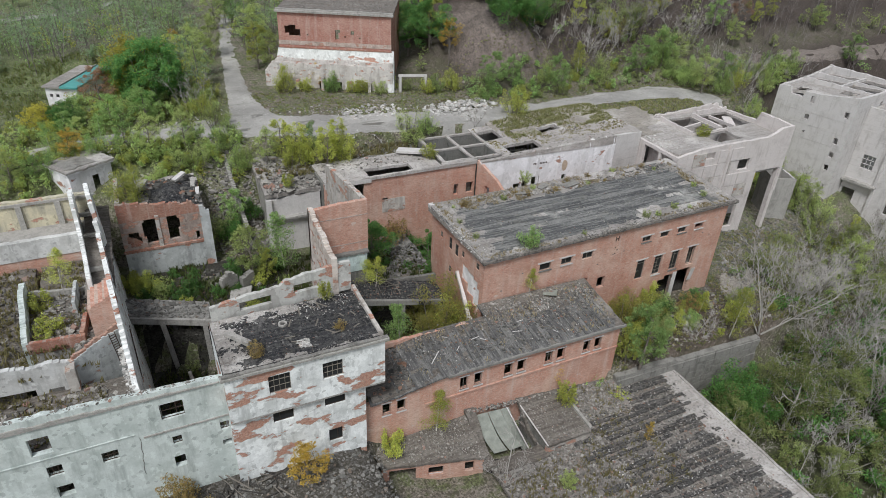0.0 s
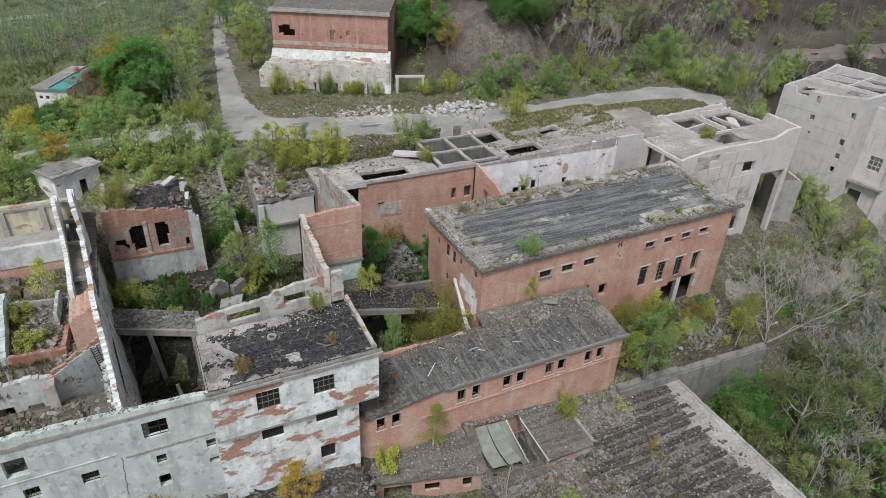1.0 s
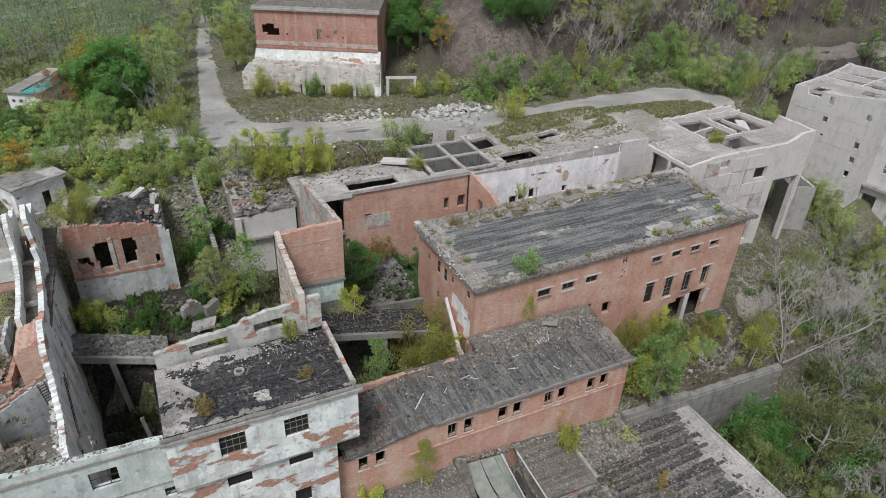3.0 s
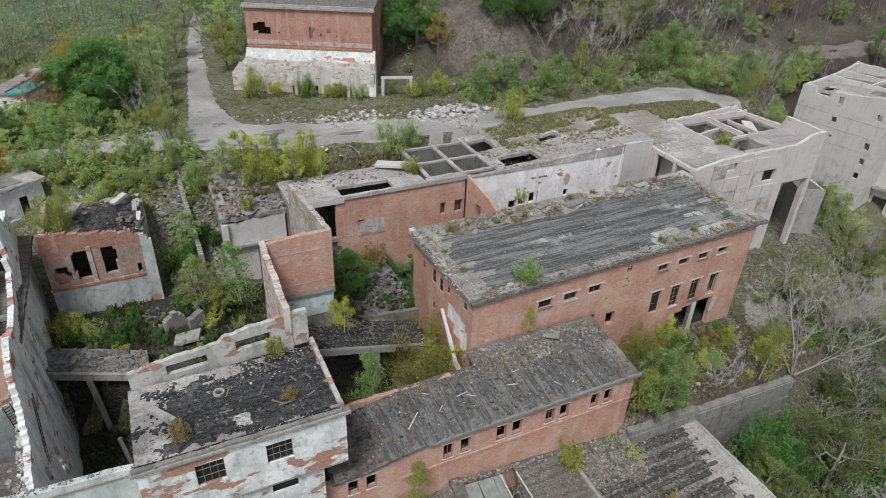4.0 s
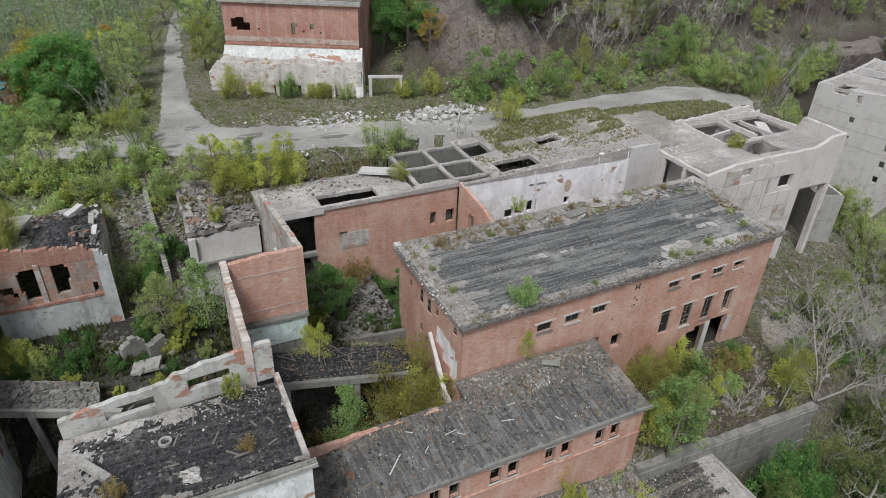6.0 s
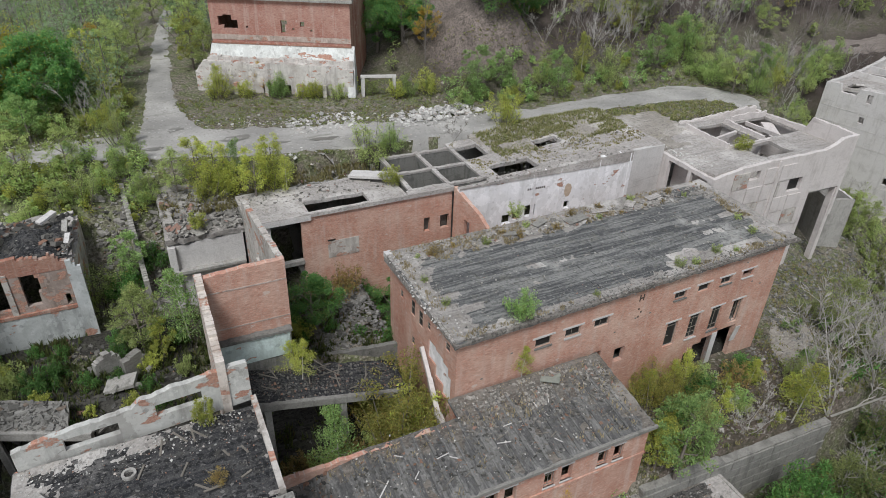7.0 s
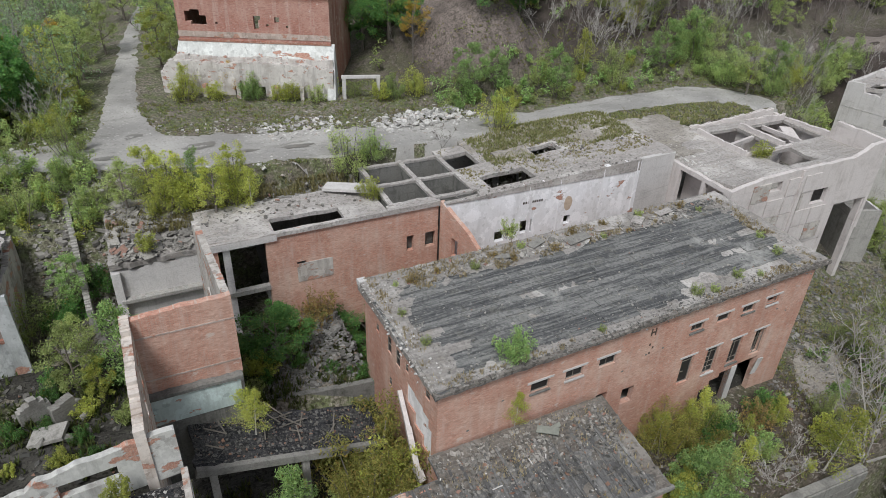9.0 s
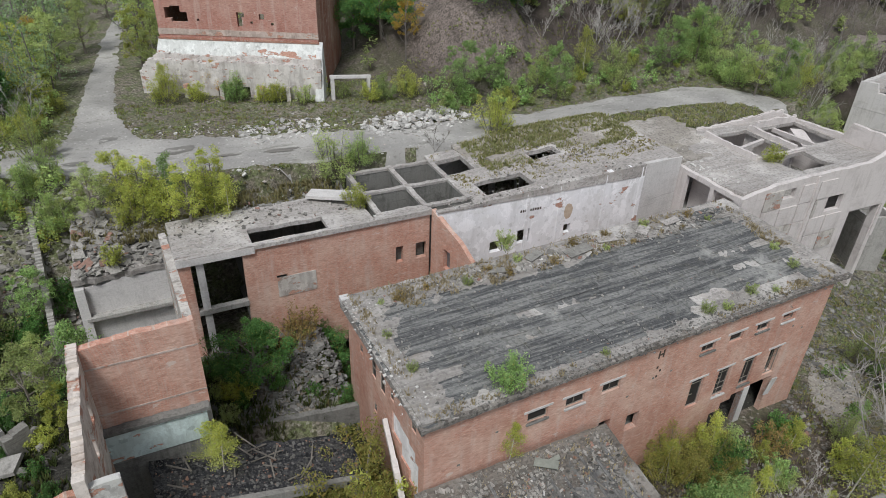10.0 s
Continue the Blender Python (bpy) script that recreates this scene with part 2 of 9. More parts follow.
def mat_ground(name):
    """Soil with litter and stones; grassy in the west, under leaves on the wooded hill."""
    m, nt, b = material(name, 0.95)
    v = coords(nt)
    big = noise_tex(nt, v, 0.06, 8, 0.65)
    mid = noise_tex(nt, v, 0.5, 8, 0.7)
    fine = noise_tex(nt, v, 4.0, 6, 0.75)
    bit = cells(nt, v, 4.5)
    col = mix(nt, ramp(nt, big, [(0.4, 0.0), (0.62, 1.0)]), (0.17, 0.15, 0.115), (0.26, 0.23, 0.195))
    col = mix(nt, ramp(nt, mid, [(0.44, 0.0), (0.56, 0.85)]), col, (0.135, 0.165, 0.065))
    grass = mix(nt, ramp(nt, mid, [(0.4, 0.0), (0.6, 1.0)]), (0.115, 0.16, 0.055), (0.19, 0.225, 0.09))
    west = zone(nt, v, (("X", 17, 10), ("Y", 84, 92)))
    gap = ramp(nt, big, [(0.5, 1.0), (0.62, 0.35)])
    wm = nt.nodes.new("ShaderNodeMath")
    wm.operation = "MULTIPLY"
    nt.links.new(west, wm.inputs[0])
    nt.links.new(gap, wm.inputs[1])
    col = mix(nt, wm.outputs[0], col, grass)
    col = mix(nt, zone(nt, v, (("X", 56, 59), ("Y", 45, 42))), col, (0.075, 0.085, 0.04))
    duff = mix(nt, ramp(nt, mid, [(0.42, 0.0), (0.58, 1.0)]), (0.135, 0.105, 0.088), (0.085, 0.07, 0.055))
    col = mix(nt, zone(nt, v, (("X", 46, 50), ("X", 78, 72), ("Y", 44, 45), ("Y", 57, 53))), col, duff)
    ash = mix(nt, ramp(nt, fine, [(0.4, 0.0), (0.6, 1.0)]), (0.14, 0.13, 0.12), (0.07, 0.066, 0.06))
    col = mix(nt, zone(nt, v, (("X", 18, 15), ("Y", 30, 34), ("Y", 47, 45.5))), col, ash)
    st = noise_tex(nt, v, 2.2, 4, 0.6)
    col = mix(nt, ramp(nt, st, [(0.66, 0.0), (0.7, 0.8)]), col, (0.33, 0.31, 0.28))
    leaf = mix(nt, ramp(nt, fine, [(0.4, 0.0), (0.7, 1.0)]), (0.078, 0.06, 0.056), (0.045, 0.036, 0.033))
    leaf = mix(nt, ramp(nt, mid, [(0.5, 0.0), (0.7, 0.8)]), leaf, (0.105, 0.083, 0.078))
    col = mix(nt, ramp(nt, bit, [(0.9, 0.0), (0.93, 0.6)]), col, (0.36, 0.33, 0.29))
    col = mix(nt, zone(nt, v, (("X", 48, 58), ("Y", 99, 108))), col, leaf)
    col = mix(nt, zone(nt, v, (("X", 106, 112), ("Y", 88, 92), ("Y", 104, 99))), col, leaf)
    # bare spoil heap: a round patch with a worn rim
    dist = nt.nodes.new("ShaderNodeVectorMath")
    dist.operation = "LENGTH"
    shift = nt.nodes.new("ShaderNodeMapping")
    shift.inputs["Location"].default_value = (-3.125, -4.7, 0)
    shift.inputs["Scale"].default_value = (0.047, 0.0415, 0)
    nt.links.new(v, shift.inputs["Vector"])
    nt.links.new(shift.outputs["Vector"], dist.inputs[0])
    wob = nt.nodes.new("ShaderNodeMath")
    wob.operation = "MULTIPLY_ADD"
    wob.inputs[1].default_value = 0.3
    nt.links.new(mid, wob.inputs[0])
    nt.links.new(dist.outputs["Value"], wob.inputs[2])
    gully = noise_tex(nt, stretch(nt, v, 1.0, 0.25, 0.25), 0.8, 6, 0.7)
    spoil = mix(nt, ramp(nt, gully, [(0.42, 0.0), (0.6, 1.0)]), (0.25, 0.205, 0.185), (0.15, 0.122, 0.112))
    spoil = mix(nt, ramp(nt, big, [(0.5, 0.0), (0.6, 0.6)]), spoil, (0.3, 0.26, 0.23))
    col = mix(nt, ramp(nt, wob.outputs[0], [(0.57, 1.0), (0.66, 0.0)]), col, spoil)
    col = mix(nt, ramp(nt, fine, [(0.43, 0.0), (0.63, 0.8)]), col, (0.05, 0.043, 0.03))
    col = mix(nt, ramp(nt, bit, [(0.2, 0.6), (0.26, 0.0)]), col, (0.05, 0.045, 0.032))
    nt.links.new(col, b.inputs["Base Color"])
    bump(nt, b, fine, 0.9, 0.15)
    return m


def mat_road(name):
    m, nt, b = material(name, 0.9)
    v = coords(nt)
    big = noise_tex(nt, v, 0.13, 7, 0.6)
    mid = noise_tex(nt, stretch(nt, v, 0.5, 1.6, 1.0), 0.45, 7, 0.7)
    fine = noise_tex(nt, v, 5.0, 6, 0.75)
    col = mix(nt, ramp(nt, big, [(0.38, 0.0), (0.66, 1.0)]), (0.26, 0.25, 0.235), (0.4, 0.385, 0.36))
    col = mix(nt, ramp(nt, mid, [(0.55, 0.0), (0.7, 0.7)]), col, (0.16, 0.155, 0.13))
    col = mix(nt, ramp(nt, fine, [(0.5, 0.0), (0.8, 0.6)]), col, (0.14, 0.13, 0.115))
    bit = cells(nt, v, 5.0)
    col = mix(nt, ramp(nt, bit, [(0.96, 0.0), (0.98, 0.4)]), col, (0.5, 0.48, 0.45))
    col = mix(nt, ramp(nt, bit, [(0.04, 0.4), (0.07, 0.0)]), col, (0.14, 0.13, 0.115))
    nt.links.new(col, b.inputs["Base Color"])
    bump(nt, b, fine, 0.5, 0.05)
    return m


def mat_rubble(name, a=(0.3, 0.28, 0.25), b2=(0.14, 0.13, 0.115), c=(0.33, 0.17, 0.12), share=0.2):
    """Broken concrete and brick: each lump its own tone."""
    m, nt, b = material(name, 0.95)
    geo = nt.nodes.new("ShaderNodeNewGeometry")
    v = coords(nt)
    rnd = geo.outputs["Random Per Island"]
    col = mix(nt, rnd, b2, a)
    col = mix(nt, ramp(nt, rnd, [(0.5 - share / 2, 0.0), (0.5 - share / 2 + 0.01, 1.0), (0.5 + share / 2, 1.0), (0.5 + share / 2 + 0.01, 0.0)]), col, c)
    n = noise_tex(nt, v, 5.0, 5, 0.7)
    col = mix(nt, ramp(nt, n, [(0.45, 0.0), (0.75, 0.7)]), col, (0.07, 0.065, 0.055))
    nt.links.new(col, b.inputs["Base Color"])
    bump(nt, b, n, 0.5, 0.05)
    return m


BRICK = mat_brick("red_brick")
BRICK_RED = mat_brick("weathered_red_brick", (0.39, 0.175, 0.135), (0.32, 0.135, 0.105), (0.34, 0.25, 0.21), (0.43, 0.265, 0.215), (0.24, 0.14, 0.115))
WHITEWASH = mat_plaster("flaking_whitewash_over_brick", (0.54, 0.51, 0.48), (0.36, 0.32, 0.29), 0.16, 0.9, 1.0)
# sooty brick; also the shaded copy for the upper building's side
BRICK_DARK = mat_brick("sooty_and_shaded_red_brick", (0.36, 0.15, 0.1), (0.27, 0.11, 0.075), (0.28, 0.23, 0.2), (0.38, 0.25, 0.19), (0.12, 0.08, 0.06))
PEELED = mat_plaster("peeling_white_plaster", (0.74, 0.755, 0.745), (0.46, 0.475, 0.46), 0.42, 0.26)
WHITE = mat_plaster("stained_white_plaster", (0.56, 0.56, 0.545), (0.38, 0.375, 0.36))
GREENWHITE = mat_plaster("greenish_white_plaster", (0.53, 0.575, 0.55), (0.38, 0.425, 0.4))
CLEANWHITE = mat_plaster("chalky_white_plaster", (0.75, 0.735, 0.745), (0.55, 0.53, 0.51), 0.1, 0.3, 0.5)
WHITE_WORN = mat_plaster("worn_white_plaster", (0.62, 0.63, 0.605), (0.47, 0.47, 0.445), 0.2, 0.35)
CHALKED = mat_plaster("chalky_cross_wall_plaster", (0.74, 0.745, 0.725), (0.54, 0.54, 0.515), 0.14, 0.4, 0.7)
PARAPET = mat_plaster("weathered_parapet_plaster", (0.5, 0.495, 0.465), (0.33, 0.315, 0.29), 0.22, 0.5)
ROUGHCAST = mat_plaster("rough_warm_plaster", (0.57, 0.515, 0.465), (0.4, 0.33, 0.28), 0.28, 0.6)
PINK = mat_plaster("pinkish_old_plaster", (0.46, 0.375, 0.33), (0.3, 0.24, 0.2), 0.35, 0.5)
# near black: shade of sunken and roofed floors put into the soil colour
COURT = mat_roof("soil_black_for_shade", (0.03, 0.028, 0.024), (0.085, 0.08, 0.07), (0.05, 0.054, 0.026), "x", 0.2)
PUDDLE = mat_plain("wet_mud", (0.2, 0.19, 0.172), 0.45, 0.0, 0.3, 1.0)
RAGGED = mat_plaster("plaster_over_brick", (0.48, 0.45, 0.415), (0.29, 0.255, 0.225), 0.3, 0.5)
TURQUOISE = mat_plaster("faded_turquoise_plaster", (0.5, 0.585, 0.57), (0.42, 0.48, 0.46), 0.2, 0.5)
CONCRETE = mat_concrete("weathered_concrete", (0.36, 0.345, 0.32), (0.14, 0.132, 0.12), 0.6)
WARM = mat_concrete("warm_white_concrete", (0.58, 0.535, 0.515), (0.36, 0.32, 0.3), 0.5, 0.45, 0.2)
PALE = mat_concrete("pale_concrete", (0.55, 0.527, 0.51), (0.31, 0.293, 0.278), 0.4, 0.35, 0.35)
SILO = mat_concrete("silo_concrete", (0.55, 0.525, 0.51), (0.34, 0.315, 0.295), 0.55, 0.55, 0.2)
# dark ledges and sills; on inner walls and floors the tone stands for shade
DARK_CONCRETE = mat_concrete("dark_and_shade_toned_concrete", (0.2, 0.195, 0.18), (0.07, 0.068, 0.06))
TAR = mat_roof("old_roofing_felt", (0.075, 0.076, 0.078), (0.34, 0.335, 0.315), (0.2, 0.19, 0.15), "x", 0.22, 0.9, 0.45)
TAR_BLACK = mat_roof("black_roof_tar", (0.022, 0.023, 0.026), (0.2, 0.19, 0.18), (0.07, 0.065, 0.055), "x", 0.15, 0.4)
TAR_RIB = mat_roof("ribbed_roof_tar", (0.085, 0.083, 0.082), (0.36, 0.35, 0.33), (0.18, 0.168, 0.135), "y", 0.36, 0.6, 0.35)
TAR_LOW = mat_roof("gravelled_roof_tar", (0.15, 0.135, 0.12), (0.34, 0.315, 0.29), (0.2, 0.15, 0.115), "x", 0.35, 0.5)
TAR_STRIP = mat_roof("cracked_tar_strip", (0.055, 0.052, 0.05), (0.3, 0.285, 0.26), (0.13, 0.105, 0.085), "x", 0.12, 0.35)
ROOF_DIRT = mat_roof("dirt_covered_roof", (0.24, 0.222, 0.205), (0.46, 0.435, 0.41), (0.28, 0.24, 0.185), "x", 0.6, 0.5, 0.45)
ROOF_PALE = mat_roof("pale_crumbling_roof_screed", (0.33, 0.305, 0.285), (0.52, 0.49, 0.465), (0.29, 0.25, 0.195), "x", 0.6, 0.4, 0.5)
LITTER = mat_roof("leaf_litter", (0.115, 0.1, 0.086), (0.24, 0.22, 0.197), (0.165, 0.145, 0.11), "x", 0.4, 0.8, 0.5)
OCHRE = mat_plaster("yellowed_plaster", (0.55, 0.5, 0.36), (0.4, 0.38, 0.32), 0.2, 0.4)
GREYPLASTER = mat_plaster("grey_plaster", (0.47, 0.485, 0.48), (0.31, 0.32, 0.31), 0.12, 0.4)
SOIL = mat_ground("rough_ground")
ROAD = mat_road("gravel_road")
DIRT = mat_roof("bare_brown_dirt", (0.16, 0.135, 0.12), (0.27, 0.235, 0.21), (0.19, 0.165, 0.13), "x", 0.4, 0.4, 0.5)
DIRT_PALE = mat_roof("pale_washed_earth", (0.27, 0.245, 0.215), (0.43, 0.4, 0.365), (0.22, 0.2, 0.12), "x", 0.5, 0.3, 0.6)
RUBBLE = mat_rubble("broken_concrete_and_brick", (0.36, 0.34, 0.31), (0.12, 0.113, 0.102), (0.28, 0.17, 0.135), 0.05)
RUBBLE_GREY = mat_rubble("grey_concrete_rubble", (0.27, 0.262, 0.245), (0.09, 0.087, 0.08), (0.2, 0.16, 0.13), 0.05)
RUBBLE_PALE = mat_rubble("white_rubble", (0.62, 0.6, 0.57), (0.34, 0.33, 0.31), (0.45, 0.4, 0.36), 0.1)
RUBBLE_DARK = mat_rubble("sooty_rubble", (0.155, 0.147, 0.135), (0.05, 0.05, 0.047), (0.24, 0.14, 0.1), 0.15)
# near-black pane colour stands for the darkness of the rooms
GLASS = mat_plain("glass_dark_for_unlit_rooms", (0.025, 0.027, 0.028), 0.35, 0.0, 0.3, 2.0)
RUST = mat_plain("rusty_wall_stain", (0.53, 0.42, 0.32), 0.9, 0.0, 0.3, 2.0)
CHAR = mat_plain("charred_wood", (0.06, 0.055, 0.05), 0.9)
WOOD = mat_plain("grey_weathered_wood", (0.2, 0.18, 0.155), 0.85)
DARK_STEEL = mat_plain("rusty_dark_steel", (0.1, 0.075, 0.06), 0.75, 0.3)
SASH = mat_plain("flaking_window_paint", (0.26, 0.235, 0.2), 0.8)
SHEET = mat_plain("grey_green_sheet_metal", (0.3, 0.315, 0.275), 0.6, 0.1, 0.4, 1.2)
TEAL = mat_plain("teal_roof_paint", (0.1, 0.33, 0.31), 0.6, 0.0, 0.2, 0.6)
BARK = mat_plain("grey_bark", (0.2, 0.175, 0.15), 0.9)
BIRCH = mat_plain("pale_bark", (0.6, 0.57, 0.53), 0.85)
ASPEN = mat_plain("silver_grey_bark", (0.43, 0.405, 0.375), 0.85)
STAINED = mat_concrete("stained_concrete", (0.25, 0.24, 0.22), (0.1, 0.095, 0.085), 0.7)
LEAF_GREEN = mat_leaf("green_leaves", (0.15, 0.24, 0.08), (0.235, 0.34, 0.12), (0.3, 0.27, 0.08), 0.06)
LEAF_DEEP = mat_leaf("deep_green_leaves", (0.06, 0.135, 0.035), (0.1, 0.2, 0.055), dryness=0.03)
LEAF_MAPLE = mat_leaf("maple_leaves", (0.085, 0.19, 0.055), (0.13, 0.26, 0.075), (0.4, 0.38, 0.08), 0.04, (0.9, 1.5))
LEAF_YELLOW = mat_leaf("yellow_green_leaves", (0.25, 0.29, 0.068), (0.34, 0.365, 0.09), (0.5, 0.42, 0.07), 0.12, (1.0, 1.75))
LEAF_BRIGHT = mat_leaf("bright_yellow_leaves", (0.33, 0.31, 0.055), (0.42, 0.38, 0.07), (0.5, 0.4, 0.07), 0.1, (0.95, 1.4))
LEAF_GOLD = mat_leaf("golden_leaves", (0.36, 0.27, 0.05), (0.42, 0.3, 0.07), (0.45, 0.25, 0.05), 0.2)
LEAF_OLIVE = mat_leaf("olive_leaves", (0.24, 0.295, 0.105), (0.32, 0.38, 0.14), (0.36, 0.32, 0.13), 0.1, (1.0, 1.6))
# pale, greyed, low contrast: the haze of distance mixed into the leaf colour
LEAF_FAR = mat_leaf("haze_tinted_green_leaves", (0.15, 0.215, 0.115), (0.195, 0.265, 0.145), (0.23, 0.245, 0.12), 0.05, (1.0, 1.3))
LEAF_BANK = mat_leaf("soft_green_leaves", (0.22, 0.3, 0.105), (0.3, 0.39, 0.14), (0.38, 0.35, 0.11), 0.1, (1.0, 1.5))
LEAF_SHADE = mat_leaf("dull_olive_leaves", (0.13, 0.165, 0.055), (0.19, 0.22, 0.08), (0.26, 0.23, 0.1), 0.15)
LEAF_BROWN = mat_leaf("brown_leaves", (0.21, 0.13, 0.085), (0.26, 0.165, 0.11), (0.3, 0.15, 0.08), 0.2)
LEAF_RANK = mat_leaf("rank_yellowing_leaves", (0.15, 0.165, 0.045), (0.235, 0.225, 0.06), (0.3, 0.2, 0.06), 0.2)
LEAF_RUST = mat_leaf("withering_leaves", (0.2, 0.16, 0.06), (0.27, 0.21, 0.08), (0.3, 0.17, 0.08), 0.25)
STRAW = mat_leaf("straw", (0.32, 0.27, 0.18), (0.24, 0.2, 0.115), (0.4, 0.345, 0.24), 0.25)
GRASS_DRY = mat_leaf("dry_grass", (0.24, 0.2, 0.1), (0.16, 0.155, 0.06), (0.33, 0.28, 0.16), 0.3)


# ---- mesh helpers ----
BASE = {}


def thing(name, x, y, z, label, category, group="", kind="", turn=0.0):
    """An empty at a thing's base; its parts are built in coordinates that part() shifts to it."""
    ob = new(name)
    ob.empty_display_size = 0.5
    ob.matrix_basis = pose(x, y, z, 0, 0, turn)
    BASE[ob.name] = Vector((x, y, z)) if not turn else Vector((0, 0, 0))
    return tagged(ob, label, category, group, kind)


def to_mesh(name, verts, faces):
    me = bpy.data.meshes.new(name)
    me.from_pydata(verts, [], faces)
    me.update()
    return me


class Shape:
    """Collects corners and faces for one mesh."""

    def __init__(self):
        self.v, self.f, self.weld = [], [], False

    def add(self, verts, faces):
        n = len(self.v)
        self.v += [tuple(p) for p in verts]
        self.f += [tuple(n + i for i in f) for f in faces]
        return self

    def box(self, x0, y0, z0, x1, y1, z1):
        return self.add([(x0, y0, z0), (x1, y0, z0), (x1, y1, z0), (x0, y1, z0), (x0, y0, z1), (x1, y0, z1), (x1, y1, z1), (x0, y1, z1)],
                        [(3, 2, 1, 0), (4, 5, 6, 7), (0, 1, 5, 4), (1, 2, 6, 5), (2, 3, 7, 6), (3, 0, 4, 7)])

    def beam(self, a, b, w, h, up=(0, 0, 1)):
        """A bar of section w x h from a to b."""
        a, b = Vector(a), Vector(b)
        d = (b - a).normalized()
        s = d.cross(Vector(up))
        s = s.normalized() if s.length > 1e-4 else Vector((1, 0, 0))
        u = s.cross(d).normalized()
        q = [p + s * i * w / 2 + u * j * h / 2 for p in (a, b) for i, j in ((-1, -1), (1, -1), (1, 1), (-1, 1))]
        return self.add(q, [(3, 2, 1, 0), (4, 5, 6, 7), (0, 1, 5, 4), (1, 2, 6, 5), (2, 3, 7, 6), (3, 0, 4, 7)])

    def lump(self, c, r, rng, flat=0.6):
        """A broken block: a skewed box with knocked corners."""
        m = Euler((rng.uniform(-0.5, 0.5), rng.uniform(-0.5, 0.5), rng.uniform(0, 6.3))).to_matrix()
        sx, sy, sz = r * rng.uniform(0.6, 1.3), r * rng.uniform(0.4, 1.0), r * flat * rng.uniform(0.4, 1.1)
        q = []
        for i, j, k in ((-1, -1, -1), (1, -1, -1), (1, 1, -1), (-1, 1, -1), (-1, -1, 1), (1, -1, 1), (1, 1, 1), (-1, 1, 1)):
            e = [rng.uniform(0.6, 1.1) for _ in range(3)]
            q.append(Vector(c) + m @ Vector((i * sx * e[0], j * sy * e[1], k * sz * e[2])))
        return self.add(q, [(3, 2, 1, 0), (4, 5, 6, 7), (0, 1, 5, 4), (1, 2, 6, 5), (2, 3, 7, 6), (3, 0, 4, 7)])


def part(name, shape, material, parent=None, label="", kind="", smooth=False):
    """Links a shape as one mesh object, under a thing or a part."""
    o = Vector((0, 0, 0))
    if parent is not None:
        p = parent
        while p.parent is not None:
            p = p.parent
        o = BASE.get(p.name, Vector((0, 0, 0)))
    if shape.weld:
        seen, at, verts = {}, [], []
        for p in shape.v:
            k = tuple(round(c, 4) for c in p)
            if k not in seen:
                seen[k] = len(verts)
                verts.append(p)
            at.append(seen[k])
        shape.v = verts
        shape.f = [g for g in (tuple(dict.fromkeys(at[i] for i in f)) for f in shape.f) if len(g) > 2]
    me = to_mesh(name, [(a - o.x, b - o.y, c - o.z) for a, b, c in shape.v], shape.f)
    me.materials.append(material)
    if smooth:
        me.polygons.foreach_set("use_smooth", [True] * len(me.polygons))
    ob = new(name, me)
    ob.parent = parent
    if label:
        ob["label"] = label
    if kind:
        ob["kind"] = kind
    return ob


def rag(seed, amount, grain=1.3):
    """An uneven broken edge: a function of the way along the wall."""
    def f(u):
        return amount * (noise.noise((u / grain, seed * 7.3, 0)) + 0.6 * noise.noise((u * 2.7 / grain, seed * 3.1, 5)) + 0.3 * noise.noise((u * 6.1 / grain, seed, 9)))
    return f


